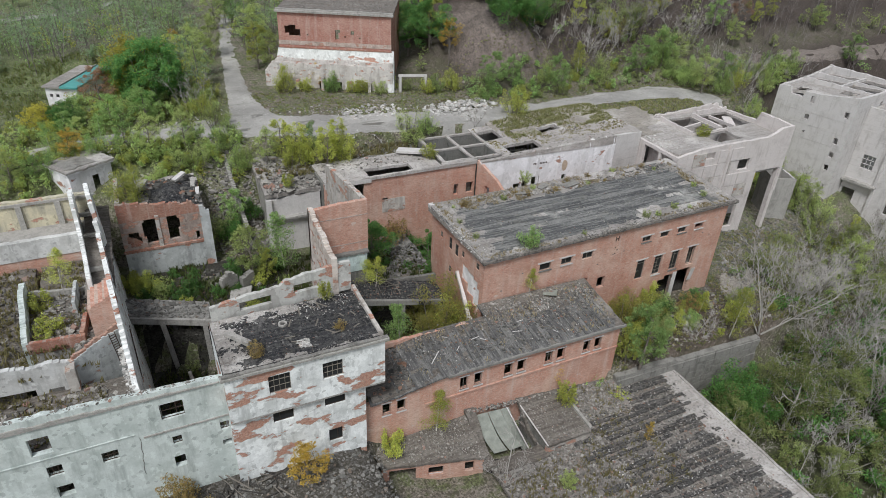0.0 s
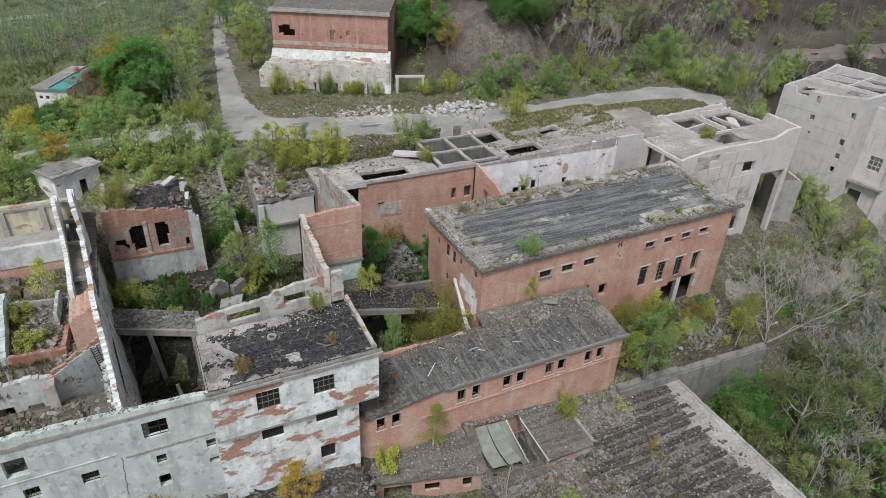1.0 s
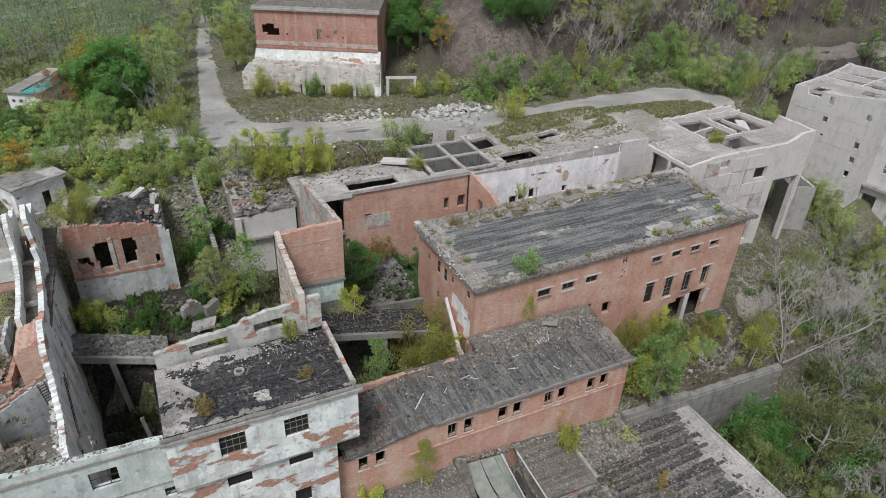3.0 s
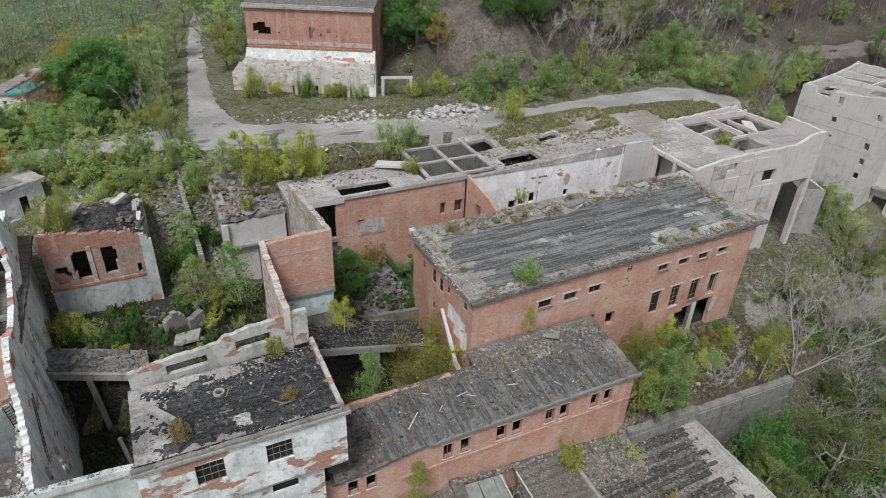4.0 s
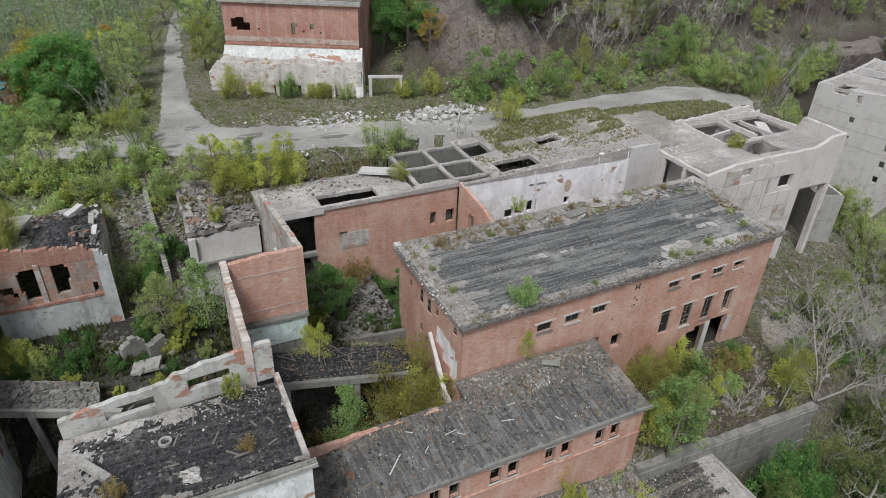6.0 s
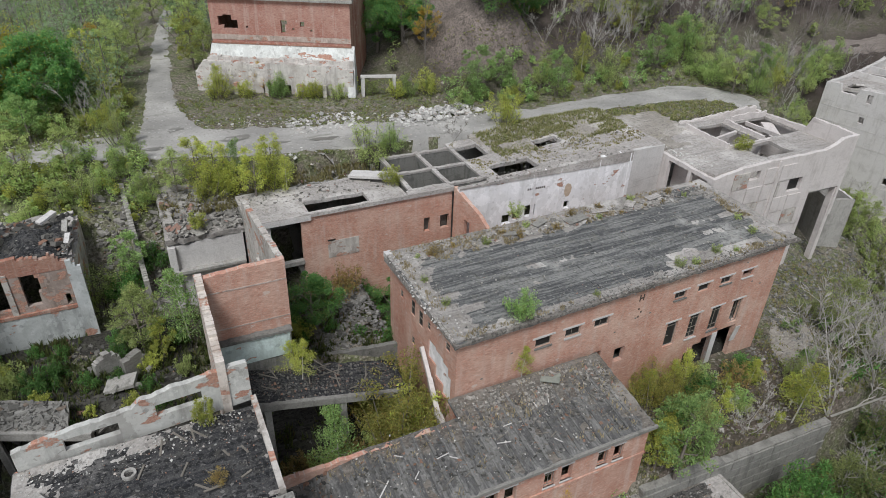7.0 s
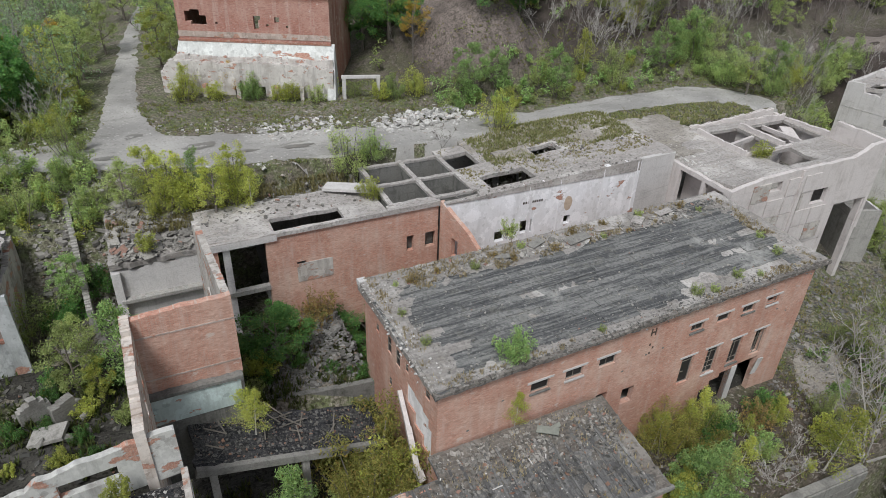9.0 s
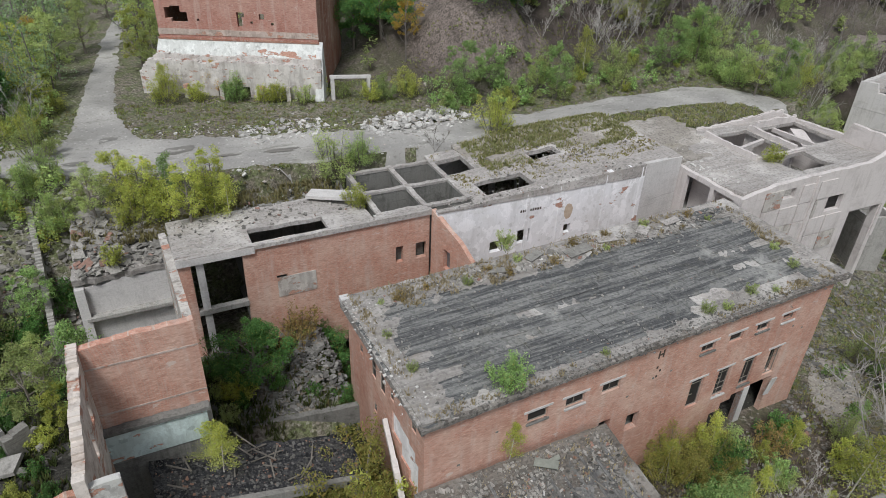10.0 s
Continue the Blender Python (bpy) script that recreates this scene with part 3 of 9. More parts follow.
def wall(shape, p0, p1, z0, top, thick, holes=(), ragged=0.0, seed=1.0, step=0.6):
    """A wall from p0 to p1 whose outer face lies to the right of that way. top: a height or a list of (way, height). holes: (u0, u1, z0, z1)."""
    p0, p1 = Vector((*p0, 0)), Vector((*p1, 0))
    d = p1 - p0
    L = d.length
    d /= L
    back = Vector((-d.y, d.x, 0)) * thick
    prof = [(0.0, top), (L, top)] if isinstance(top, (int, float)) else top
    r = rag(seed, ragged) if ragged else (lambda u: 0.0)

    def height(u):
        return float(np.interp(u, [a for a, _ in prof], [b for _, b in prof])) + r(u)

    us = {0.0, L}
    for h in holes:
        us |= {min(max(h[0], 0.0), L), min(max(h[1], 0.0), L)}
    for a, _ in prof:
        us.add(min(max(a, 0.0), L))
    us = sorted(us)
    if ragged:
        step = min(step, 0.28)
    if ragged or len(prof) > 2:
        fine = []
        for a, b in zip(us, us[1:]):
            n = max(1, int((b - a) / step))
            fine += [a + (b - a) * (i + (0.42 * math.sin(7.1 * i + 3.7 * seed + a) if i else 0)) / n for i in range(n)]
        us = fine + [L]
    cols = []
    for a, b in zip(us, us[1:]):
        if b - a < 1e-4:
            continue
        mid = (a + b) / 2
        cut = sorted((h[2], h[3]) for h in holes if h[0] - 1e-6 <= mid <= h[1] + 1e-6)
        lo, spans = z0, []
        for c0, c1 in cut:
            if c0 > lo + 0.01:
                spans.append((lo, c0))
            lo = max(lo, c1)
        spans.append((lo, None))
        cols.append((a, b, spans))
    for n, (a, b, spans) in enumerate(cols):
        for lo, hi in spans:
            ha, hb = (height(a), height(b)) if hi is None else (hi, hi)
            if hi is None and ragged >= 0.2:
                ha = hb = round(height((a + b) / 2) / 0.077) * 0.077 + 0.02 * math.sin(a * 9)
            ha, hb = max(ha, lo + 0.02), max(hb, lo + 0.02)
            q = [p0 + d * a, p0 + d * b]
            q = [q[0], q[1], q[1] + back, q[0] + back]
            v = [(p.x, p.y, lo) for p in q] + [(q[0].x, q[0].y, ha), (q[1].x, q[1].y, hb), (q[2].x, q[2].y, hb), (q[3].x, q[3].y, ha)]
            faces = [(3, 2, 1, 0), (4, 5, 6, 7), (0, 1, 5, 4), (2, 3, 7, 6)]
            if (hi is None and ragged >= 0.2) or not (n and (lo, hi) in cols[n - 1][2]):
                faces.append((3, 0, 4, 7))
            if (hi is None and ragged >= 0.2) or not (n + 1 < len(cols) and (lo, hi) in cols[n + 1][2]):
                faces.append((1, 2, 6, 5))
            shape.add(v, faces)
    shape.weld = True
    return shape


# ---- the lie of the land ----
def smooth(a, b, x):
    t = min(max((x - a) / (b - a), 0.0), 1.0)
    return t * t * (3 - 2 * t)


def blend(a, b, t):
    return a + (b - a) * t


def ground_z(x, y):
    """Height of the ground: a plateau behind, yards below it, a drop in front and to the right, and a wooded hill."""
    front = blend(2.2, -3.6, smooth(12, 22, x))
    front = blend(front, -7.5, smooth(54, 58, x))
    front = blend(front, front - 5.0, smooth(34, 10, y) * smooth(40, 60, x))
    skew = 0.42 * min(max(3.0 - x, 0.0), 8.5)
    yard = blend(1.0, 6.6, smooth(61.9 + skew, 63.2 + skew, y))
    yard = blend(yard, blend(2.6, 5.2, smooth(64.5, 66.0, y)), smooth(13, 17, x))
    yard = blend(yard, 0.3, smooth(31, 34, x))
    low = blend(front, yard, smooth(43.9, 44.4, y) if x > 46 else smooth(45.4, 46.0, y))
    # the slope on the right falls away towards the valley
    low = blend(low, -6.0 - 0.12 * max(x - 80, 0), smooth(72, 100, x - 0.5 * (y - 44)) * smooth(76, 50, y))
    plateau = 16.2 + 0.02 * (y - 100)
    line = blend(87.0, 84.4, smooth(20, 21, x))
    line = blend(line, 88.2, smooth(26.5, 27.5, x))
    line = blend(line, 82.6, smooth(71, 72, x))
    line = blend(line, 91.0, smooth(98, 125, x))
    half = blend(0.6, 9.5, smooth(20, 8, x))
    half = blend(half, 9.0, smooth(99, 112, x))
    z = blend(low, plateau, smooth(line - half, line + half * 0.7, y))
    # hill behind the road
    edge = 101 - 0.10 * (x - 60) + 10 * smooth(60, 45, x)
    hill = smooth(46, 62, x) * max(y - edge, 0.0)
    z += 0.42 * min(hill, 90) + 0.1 * max(hill - 90, 0)
    r2 = ((x - 66.5) / 10.6) ** 2 + ((y - 113.3) / 12.0) ** 2
    if r2 < 1.2:
        z = max(z, 16.3 + 11.8 * (1 - r2) + 0.7 * noise.noise((x * 0.35, y * 0.12, 7)))
    # valley on the left
    far = max(-(x + 6) * 0.6 + (y - 100) * 0.35, 0) * smooth(16, -4, x)
    z -= 9.0 * smooth(0, 50, far)
    z -= 6.3 * math.exp(-(((x + 10) / 12) ** 2 + ((y - 138) / 13) ** 2))
    z += 0.35 * noise.noise((x * 0.16, y * 0.16, 0)) + 0.16 * noise.noise((x * 0.6, y * 0.6, 3))
    if 27 < y and 16 < x < 56 and y < 44:
        z = min(z, -3.0)
    return z


def grades(spans):
    out = []
    for a, b, s in spans:
        n = max(1, int(round((b - a) / s)))
        out += [a + (b - a) * i / n for i in range(n)]
    return out + [spans[-1][1]]


GX = grades([(-3000, -400, 400), (-400, -100, 30), (-100, -40, 5), (-40, 120, 1.1), (120, 200, 5), (200, 500, 30), (500, 3000, 400)])
GY = grades([(-1500, -100, 200), (-100, 10, 12), (10, 125, 1.1), (125, 220, 3.5), (220, 500, 25), (500, 4000, 500)])
land = Shape()
land.v = [(x, y, ground_z(x, y)) for y in GY for x in GX]
_w = len(GX)
land.f = [(j * _w + i, j * _w + i + 1, (j + 1) * _w + i + 1, (j + 1) * _w + i) for j in range(len(GY) - 1) for i in range(_w - 1)]
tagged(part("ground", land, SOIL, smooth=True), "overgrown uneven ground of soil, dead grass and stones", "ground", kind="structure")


def ribbon(name, line, label, lift=0.07, mat=None):
    """A road along (x, y, width) stations, with worn uneven edges, laid on the ground."""
    s = Shape()
    pts = []
    for (x0, y0, w0), (x1, y1, w1) in zip(line, line[1:]):
        n = max(1, int(math.hypot(x1 - x0, y1 - y0) / 0.9))
        pts += [(x0 + (x1 - x0) * i / n, y0 + (y1 - y0) * i / n, w0 + (w1 - w0) * i / n) for i in range(n)]
    pts.append(line[-1])
    for _ in range(6):
        pts = [pts[0]] + [tuple((a + 2 * b + c) / 4 for a, b, c in zip(p, q, r)) for p, q, r in zip(pts, pts[1:], pts[2:])] + [pts[-1]]
    K = 10
    for i, (x, y, w) in enumerate(pts):
        a, b = pts[max(i - 1, 0)], pts[min(i + 1, len(pts) - 1)]
        d = Vector((b[0] - a[0], b[1] - a[1], 0)).normalized()
        nrm = Vector((-d.y, d.x, 0))
        for k in range(K + 1):
            e = (k / K - 0.5) * w
            e += math.copysign(1.3 * noise.noise((x * 0.5, y * 0.5, k * 2.0)), e) * (abs(k / K - 0.5) * 2) ** 4
            px, py = x + nrm.x * e, y + nrm.y * e
            s.v.append((px, py, ground_z(px, py) + lift - (0.16 if k in (0, K) else 0)))
    s.f = [(i * (K + 1) + k, (i + 1) * (K + 1) + k, (i + 1) * (K + 1) + k + 1, i * (K + 1) + k + 1) for i in range(len(pts) - 1) for k in range(K)]
    s.f = [f[::-1] for f in s.f]
    return tagged(part(name, s, mat or ROAD, smooth=True), label, "road", kind="structure")


ROAD_LINE = [(-14, 97.5, 2.5), (0, 99.3, 4), (12, 98.6, 8.5), (24, 95.4, 9.5), (36, 92.6, 8.5), (52, 91.2, 6), (64, 91.3, 5), (78, 92.0, 5), (90, 91.8, 6.5), (96, 89.0, 7.0), (97.0, 85.5, 5.5), (95.5, 82.6, 4.0)]
TRACK_LINE = [(16.5, 98, 11), (16.3, 103, 6.5), (16.2, 109, 4.2), (17, 120, 3.0), (19.8, 146, 2.4), (24, 170, 2.4)]
ribbon("road", ROAD_LINE,
       "pale gravel road with puddles and loose stones")
ribbon("track", TRACK_LINE, "narrow grey gravel track between bushes", 0.09)


ribbon("hill_road", [(108, 99.9, 2), (114, 99.4, 2.6), (120, 98.8, 3), (135, 97.8, 3), (150, 97, 3), (172, 94.5, 3)], "brown dirt road cut along the foot of the hill", 0.08).data.materials[0] = DIRT
ribbon("valley_road", [(-60, 204, 3), (-42, 209, 4), (-26, 213, 4), (-8, 219, 4), (12, 226, 3)], "pale gravel road across the valley floor", 0.5)
ribbon("valley_yard", [(-34, 126, 6), (-22, 125, 5), (-12, 123.5, 4), (-4, 121.5, 2.5)], "pale trampled ground before the valley shed", 0.12)
ribbon("gravel_patch", [(71.5, 49.0, 2.0), (74.0, 51.5, 5.0), (76.5, 54.0, 6.0), (79.5, 56.5, 3.0)], "grey brown patch of gravel and rubble beside the hall", 0.06, DIRT_PALE)


# ---- things of buildings ----
def window(parent, p, d, w, h, cols=2, rows=3, missing=0.3, seed=0, depth=0.22, metal=None, glazed=False):
    """A sash in an opening: p lower corner on the outer face, d the way along the wall. Some bars are broken out."""
    rng = random.Random(seed)
    d = Vector((d[0], d[1], 0)).normalized()
    inn = Vector((-d.y, d.x, 0))
    p = Vector(p) + inn * depth
    s = Shape()
    for a, b in (((0, 0), (w, 0)), ((0, h), (w, h)), ((0, 0), (0, h)), ((w, 0), (w, h))):
        s.beam(p + d * a[0] + Vector((0, 0, a[1])), p + d * b[0] + Vector((0, 0, b[1])), 0.07, 0.07, up=inn)
    win = part("window_frame", s, metal or SASH, parent)
    # dark sheet behind the sash in place of an unlit interior
    if glazed:
        q = [p + inn * 0.06, p + inn * 0.06 + d * w, p + inn * 0.06 + d * w + Vector((0, 0, h)), p + inn * 0.06 + Vector((0, 0, h))]
        part("pane", Shape().add(q + [a + inn * 0.01 for a in q], [(0, 1, 2, 3), (7, 6, 5, 4), (0, 4, 5, 1), (1, 5, 6, 2), (2, 6, 7, 3), (3, 7, 4, 0)]), GLASS, win)
    for i in range(1, cols):
        if rng.random() > missing:
            part("glazing_bar", Shape().beam(p + d * (w * i / cols), p + d * (w * i / cols) + Vector((0, 0, h)), 0.045, 0.045, up=inn), metal or SASH, win)
    for j in range(1, rows):
        if rng.random() > missing:
            a, b = 0, w
            if rng.random() < missing:
                b = w * 0.5
            part("glazing_bar", Shape().beam(p + d * a + Vector((0, 0, h * j / rows)), p + d * b + Vector((0, 0, h * j / rows)), 0.045, 0.045, up=inn), metal or SASH, win)
    return win


def lintel(parent, p, d, w, name="lintel", h=0.2, over=0.3, proud=0.04, mat=None):
    d = Vector((d[0], d[1], 0)).normalized()
    out = Vector((d.y, -d.x, 0))
    a, b = Vector(p) - d * over + out * (proud - 0.1), Vector(p) + d * (w + over) + out * (proud - 0.1)
    s = Shape().beam(a + Vector((0, 0, h / 2)), b + Vector((0, 0, h / 2)), 0.2, h)
    return part(name, s, mat or PALE, parent)


def debris(name, area, count, size, zf, mat, seed, label, flat=0.5, bias=None, parent=None, lift=0.3):
    """Loose broken lumps over an area (x0, x1, y0, y1) as one uncountable heap."""
    rng = random.Random(seed)
    s = Shape()
    x0, x1, y0, y1 = area
    for _ in range(count):
        for _ in range(20):
            x, y = rng.uniform(x0, x1), rng.uniform(y0, y1)
            if bias is None or rng.random() < bias(x, y):
                break
        r = size * (0.35 + 1.0 * rng.random() ** 3)
        s.lump((x, y, zf(x, y) + r * flat * lift), r, rng, flat)
    ob = part(name, s, mat, parent, kind="stuff" if parent else "")
    return ob if parent else tagged(ob, label, "rubble", kind="stuff")


# main hall: local frame, u along the front, v back
HALL_L, HALL_D, HALL_H = 38.4, 13.3, 13.7
hall = thing("factory_hall", 32.3, 53.4, 0, "long two-storey red brick factory hall with a flat tarred roof", "building", turn=1.9)
front_holes = [(23.65 + 3.07 * i, 25.15 + 3.07 * i, 11.0, 11.85) for i in range(4)]
tall_holes = [(23.7 + 3.05 * i, 25.1 + 3.05 * i, 5.2, 8.2) for i in range(4)]
mid_holes = [(7.7, 9.35, 10.75, 11.75), (10.85, 12.5, 10.8, 11.75), (14.05, 15.7, 10.8, 11.75)]
gate_holes = [(27.2, 28.3, -1, 3.1), (28.3, 29.4, -1, 3.9), (29.4, 30.9, -1, 4.4), (31.6, 34.3, -1, 4.7)]
low_door = [(14.4, 15.5, 6.0, 7.8), (17.2, 18.5, 5.6, 7.3)]
part("front_wall", wall(Shape(), (0, 0), (HALL_L, 0), -1.5, HALL_H, 0.5, front_holes + tall_holes + mid_holes + gate_holes + low_door), BRICK, hall, "red brick front wall with small and tall windows")
left_windows = [(7.8, 8.6, 11.2, 12.8), (6.2, 7.0, 11.1, 12.7), (4.7, 5.3, 11.8, 12.6), (7.8, 8.4, 7.9, 8.8), (6.0, 6.8, 7.8, 8.6), (1.2, 1.9, 12.1, 12.9), (10.3, 10.9, 11.6, 12.4)]
left_gap = [(3.6, 5.0, 8.9, 10.9), (2.2, 3.6, 7.8, 10.7), (1.3, 2.2, 6.9, 10.4), (0.8, 1.3, 6.6, 9.6)]
left_holes = [(HALL_D - b, HALL_D - a, c, d) for a, b, c, d in left_windows + left_gap]
part("left_wall", wall(Shape(), (0, HALL_D), (0, 0.5), -1.5, HALL_H, 0.5, left_holes), BRICK, hall, "red brick end wall with narrow windows and a broken gap")
part("right_wall", wall(Shape(), (HALL_L, 0.5), (HALL_L, HALL_D), -1.5, HALL_H, 0.5, [(4, 6, 1, 4), (8, 10, 5, 8)]), BRICK, hall)
part("back_wall", wall(Shape(), (HALL_L - 0.5, HALL_D), (0.5, HALL_D), -1.5, HALL_H, 0.5), BRICK, hall)
# dark tone paints the shade inside the hall
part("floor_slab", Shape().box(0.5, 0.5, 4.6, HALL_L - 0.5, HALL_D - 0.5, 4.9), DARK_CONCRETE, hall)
# black floor added so the gateways look unlit inside
part("ground_floor", Shape().box(0.5, 0.6, 0.2, HALL_L - 0.5, HALL_D - 0.5, 0.62), COURT, hall, "floor inside the gateways, coloured black for shade")
part("gate_pillar", Shape().box(30.9, -0.06, -1, 31.6, 0.5, 4.6), PALE, hall, "pale concrete pillar between the gateways")


def roof_plate(u0, v0, u1, v1, zf, thick, rough=0.12, seed=1, step=0.5):
    """A slab with crumbled, uneven edges and a slightly wavy top."""
    s = Shape()
    nu, nv = max(2, int((u1 - u0) / step)), max(2, int((v1 - v0) / step))
    for layer in (0, 1):
        for j in range(nv + 1):
            for i in range(nu + 1):
                u, v = u0 + (u1 - u0) * i / nu, v0 + (v1 - v0) * j / nv
                eu, ev = u, v
                if i in (0, nu):
                    eu += rough * noise.noise((v * 1.1, seed, i))
                if j in (0, nv):
                    ev += rough * noise.noise((u * 1.1, seed, j + 9))
                z = zf(u, v) + 0.05 * noise.noise((u * 0.8, v * 0.8, seed)) * layer
                s.v.append((eu, ev, z - (0 if layer else thick)))
    w, n = nu + 1, (nu + 1) * (nv + 1)
    for j in range(nv):
        for i in range(nu):
            a = j * w + i
            s.f.append((n + a, n + a + 1, n + a + w + 1, n + a + w))
            s.f.append((a + w, a + w + 1, a + 1, a))
    for i in range(nu):
        s.f += [(i, i + 1, n + i + 1, n + i), (nv * w + i + 1, nv * w + i, n + nv * w + i, n + nv * w + i + 1)]
    for j in range(nv):
        s.f += [((j + 1) * w, j * w, n + j * w, n + (j + 1) * w), (j * w + nu, (j + 1) * w + nu, n + (j + 1) * w + nu, n + j * w + nu)]
    return s


def hall_roof(u, v):
    return 14.15 + 0.055 * v - 0.02 * max(v - 8, 0)


roof = part("roof", roof_plate(-0.4, -0.35, HALL_L + 1.4, HALL_D + 0.3, hall_roof, 0.36, 0.16, 3), TAR, hall, "flat roof of worn dark felt with ash and moss", smooth=False)
STRIPS = 12
_rng = random.Random(5)
for k in range(STRIPS):
    v0 = 0.7 + k * (HALL_D - 1.4) / STRIPS
    v1 = v0 + (HALL_D - 1.4) / STRIPS + 0.06
    u = 1.2
    while u < HALL_L - 1:
        u2 = min(u + _rng.uniform(3, 8), HALL_L + 0.2)
        if _rng.random() > 0.14:
            h = _rng.uniform(0.06, 0.1)
            part("felt_strip", roof_plate(u + 0.04, v0, u2, v1, lambda a, b, h=h: hall_roof(a, b) + h, 0.06, 0.1, u + k, 1.0), TAR, roof)
        u = u2
for i, (a, b, c, d) in enumerate(front_holes + tall_holes + mid_holes):
    lintel(hall, (a, 0, d), (1, 0), b - a, over=0.35)
    w = window(hall, (a, 0, c), (1, 0), b - a, d - c, 2, 5 if d - c > 2 else 1, 0.3, i, glazed=i % 4 != 3)
    if i % 3 != 1:
        lintel(hall, (a, 0, c - 0.14), (1, 0), b - a, "sill", 0.14, 0.1, 0.12, mat=PALE if i % 2 else DARK_CONCRETE)

part("gate_leaf", Shape().beam((34.2, -0.15, 2.6), (34.45, -0.3, 4.6), 0.7, 0.07, up=(0, 1, 0)), PALE, hall, "pale gate leaf hanging askew")
for a, b, c, d in ((19.0, 12.3, 19.12, 13.0), (19.42, 12.3, 19.54, 13.0), (19.12, 12.55, 19.42, 12.7), (19.1, 11.3, 19.25, 11.5), (19.45, 10.9, 19.6, 11.1), (19.2, 10.4, 19.35, 10.6)):
    part("bracket_mark", Shape().box(a, -0.03, b, c, 0.0, d), DARK_STEEL, hall)
part("plaster_lining", Shape().box(0.12, 0.7, 6.4, 0.3, 5.2, 11.0), CLEANWHITE, hall, "white plaster behind the missing brick skin")
part("fallen_pillar", Shape().beam((-0.2, 5.9, 9.3), (-0.5, 3.6, 7.5), 0.34, 0.4).beam((-0.48, 3.7, 7.6), (-0.85, 1.2, 5.5), 0.42, 0.46).beam((-0.8, 1.5, 5.7), (-0.7, 0.7, 4.9), 0.55, 0.5), WARM, hall, "broken white pillar leaning on the end wall")
# dark backing sheets added just inside the face, where the unlit room would show
for a, b, c, d in left_windows:
    part("window_pane", Shape().box(0.1, a, c, 0.14, b, d), GLASS, hall, "window pane coloured dark for the unlit room")
    part("window_frame", Shape().box(0.06, a, c, 0.1, a + 0.08, d).box(0.06, b - 0.08, c, 0.1, b, d).box(0.06, a, (c + d) / 2 - 0.04, 0.1, b, (c + d) / 2 + 0.04), SASH, hall)
part("bare_patch", roof_plate(24.2, 1.5, 27.6, 2.7, lambda a, b: hall_roof(a, b) + 0.16, 0.05, 0.4, 77, 0.25), ROOF_PALE, hall, "pale bare patch in the roofing felt")
part("mossy_patch", roof_plate(23.4, 0.6, 29.6, 1.9, lambda a, b: hall_roof(a, b) + 0.12, 0.05, 0.6, 78, 0.35), ROOF_DIRT, hall)


def hall_dirt(u, v):
    """Wind-blown dirt that lies thick along the roof's rims and thins out inwards."""
    n = noise.noise((u * 0.35, v * 0.35, 4)) + 0.6 * noise.noise((u * 1.3, v * 1.3, 7))
    west = (2.6 - 0.13 * v - u) * 0.35
    back = (v - HALL_D + (2.4 if u < 31 else 1.0)) * 0.4
    rest = max(u - HALL_L + 1.2, 0.4 - v) * 0.45
    cover = min(1.0, max(west, back, rest, -1.0) + 0.42 * n - 0.12)
    return hall_roof(u, v) + 0.1 + 0.1 * cover + 0.03 * noise.noise((u * 3, v * 3, 2))


part("dirt_cover", roof_plate(-0.2, -0.1, HALL_L + 1.1, HALL_D + 0.1, hall_dirt, 0.25, 0.1, 79, 0.3), ROOF_DIRT, hall, "pale dirt and ash lying along the roof edges")
part("roof_kerb", wall(Shape(), (-0.42, -0.44), (HALL_L + 1.4, -0.44), 13.9, 14.2, 0.5, [], 0.13, 21, 0.3), TAR_LOW, hall, "crumbling weathered roof edge")
part("roof_kerb", wall(Shape(), (-0.46, HALL_D + 0.3), (-0.46, 0.1), 13.95, [(0, 14.85), (HALL_D, 14.22)], 0.5, [], 0.13, 22, 0.35), ROOF_DIRT, hall)
part("corner_block", Shape().box(-0.5, HALL_D - 0.3, 14.5, 0.2, HALL_D + 0.36, 14.98), PALE, hall)
# flat dark plates on the face paint the shade of small holes
for x in (2.4, 5.2, 6.1, 16.6, 18.9, 20.7, 34.6, 36.0):
    part("putlog_hole", Shape().box(x, -0.012, 8.2 + (x * 1.7) % 3, x + 0.22, 0.0, 8.36 + (x * 1.7) % 3), DARK_CONCRETE, hall)

# low wing in front of the hall
wing = thing("low_wing", 31, 45.2, 0, "low red brick wing with paired windows and ribbed tar roof", "building")
pairs = [(16.9, 17.8), (18.5, 19.4), (25.6, 26.55), (27.3, 28.25), (30.95, 32.0), (32.6, 33.65), (36.2, 37.2), (37.8, 38.85), (41.35, 42.35), (42.95, 43.95)]
wz = [(3.95, 5.5) if a < 20 else (4.35, 6.05) for a, b in pairs]
wing_top = [(0, 6.0), (5.2, 6.2), (9.5, 6.95), (31.4, 7.1)]
part("front_wall", wall(Shape(), (15.0, 45.2), (46.4, 45.2), -4.5, wing_top, 0.45, [(a - 15, b - 15, c, d) for (a, b), (c, d) in zip(pairs, wz)]), BRICK, wing)
part("right_wall", wall(Shape(), (46.4, 45.65), (46.4, 53.2), -2, [(0, 7.1), (7.5, 8.15)], 0.45), BRICK, wing)
part("back_wall", wall(Shape(), (31.5, 51.3), (17.0, 51.3), 0, 8.1, 0.4, ragged=0.15, seed=4), BRICK, wing)
part("string_course", Shape().box(21.5, 45.08, 3.72, 46.5, 45.2, 3.95), BRICK, wing, "projecting brick course below the windows")
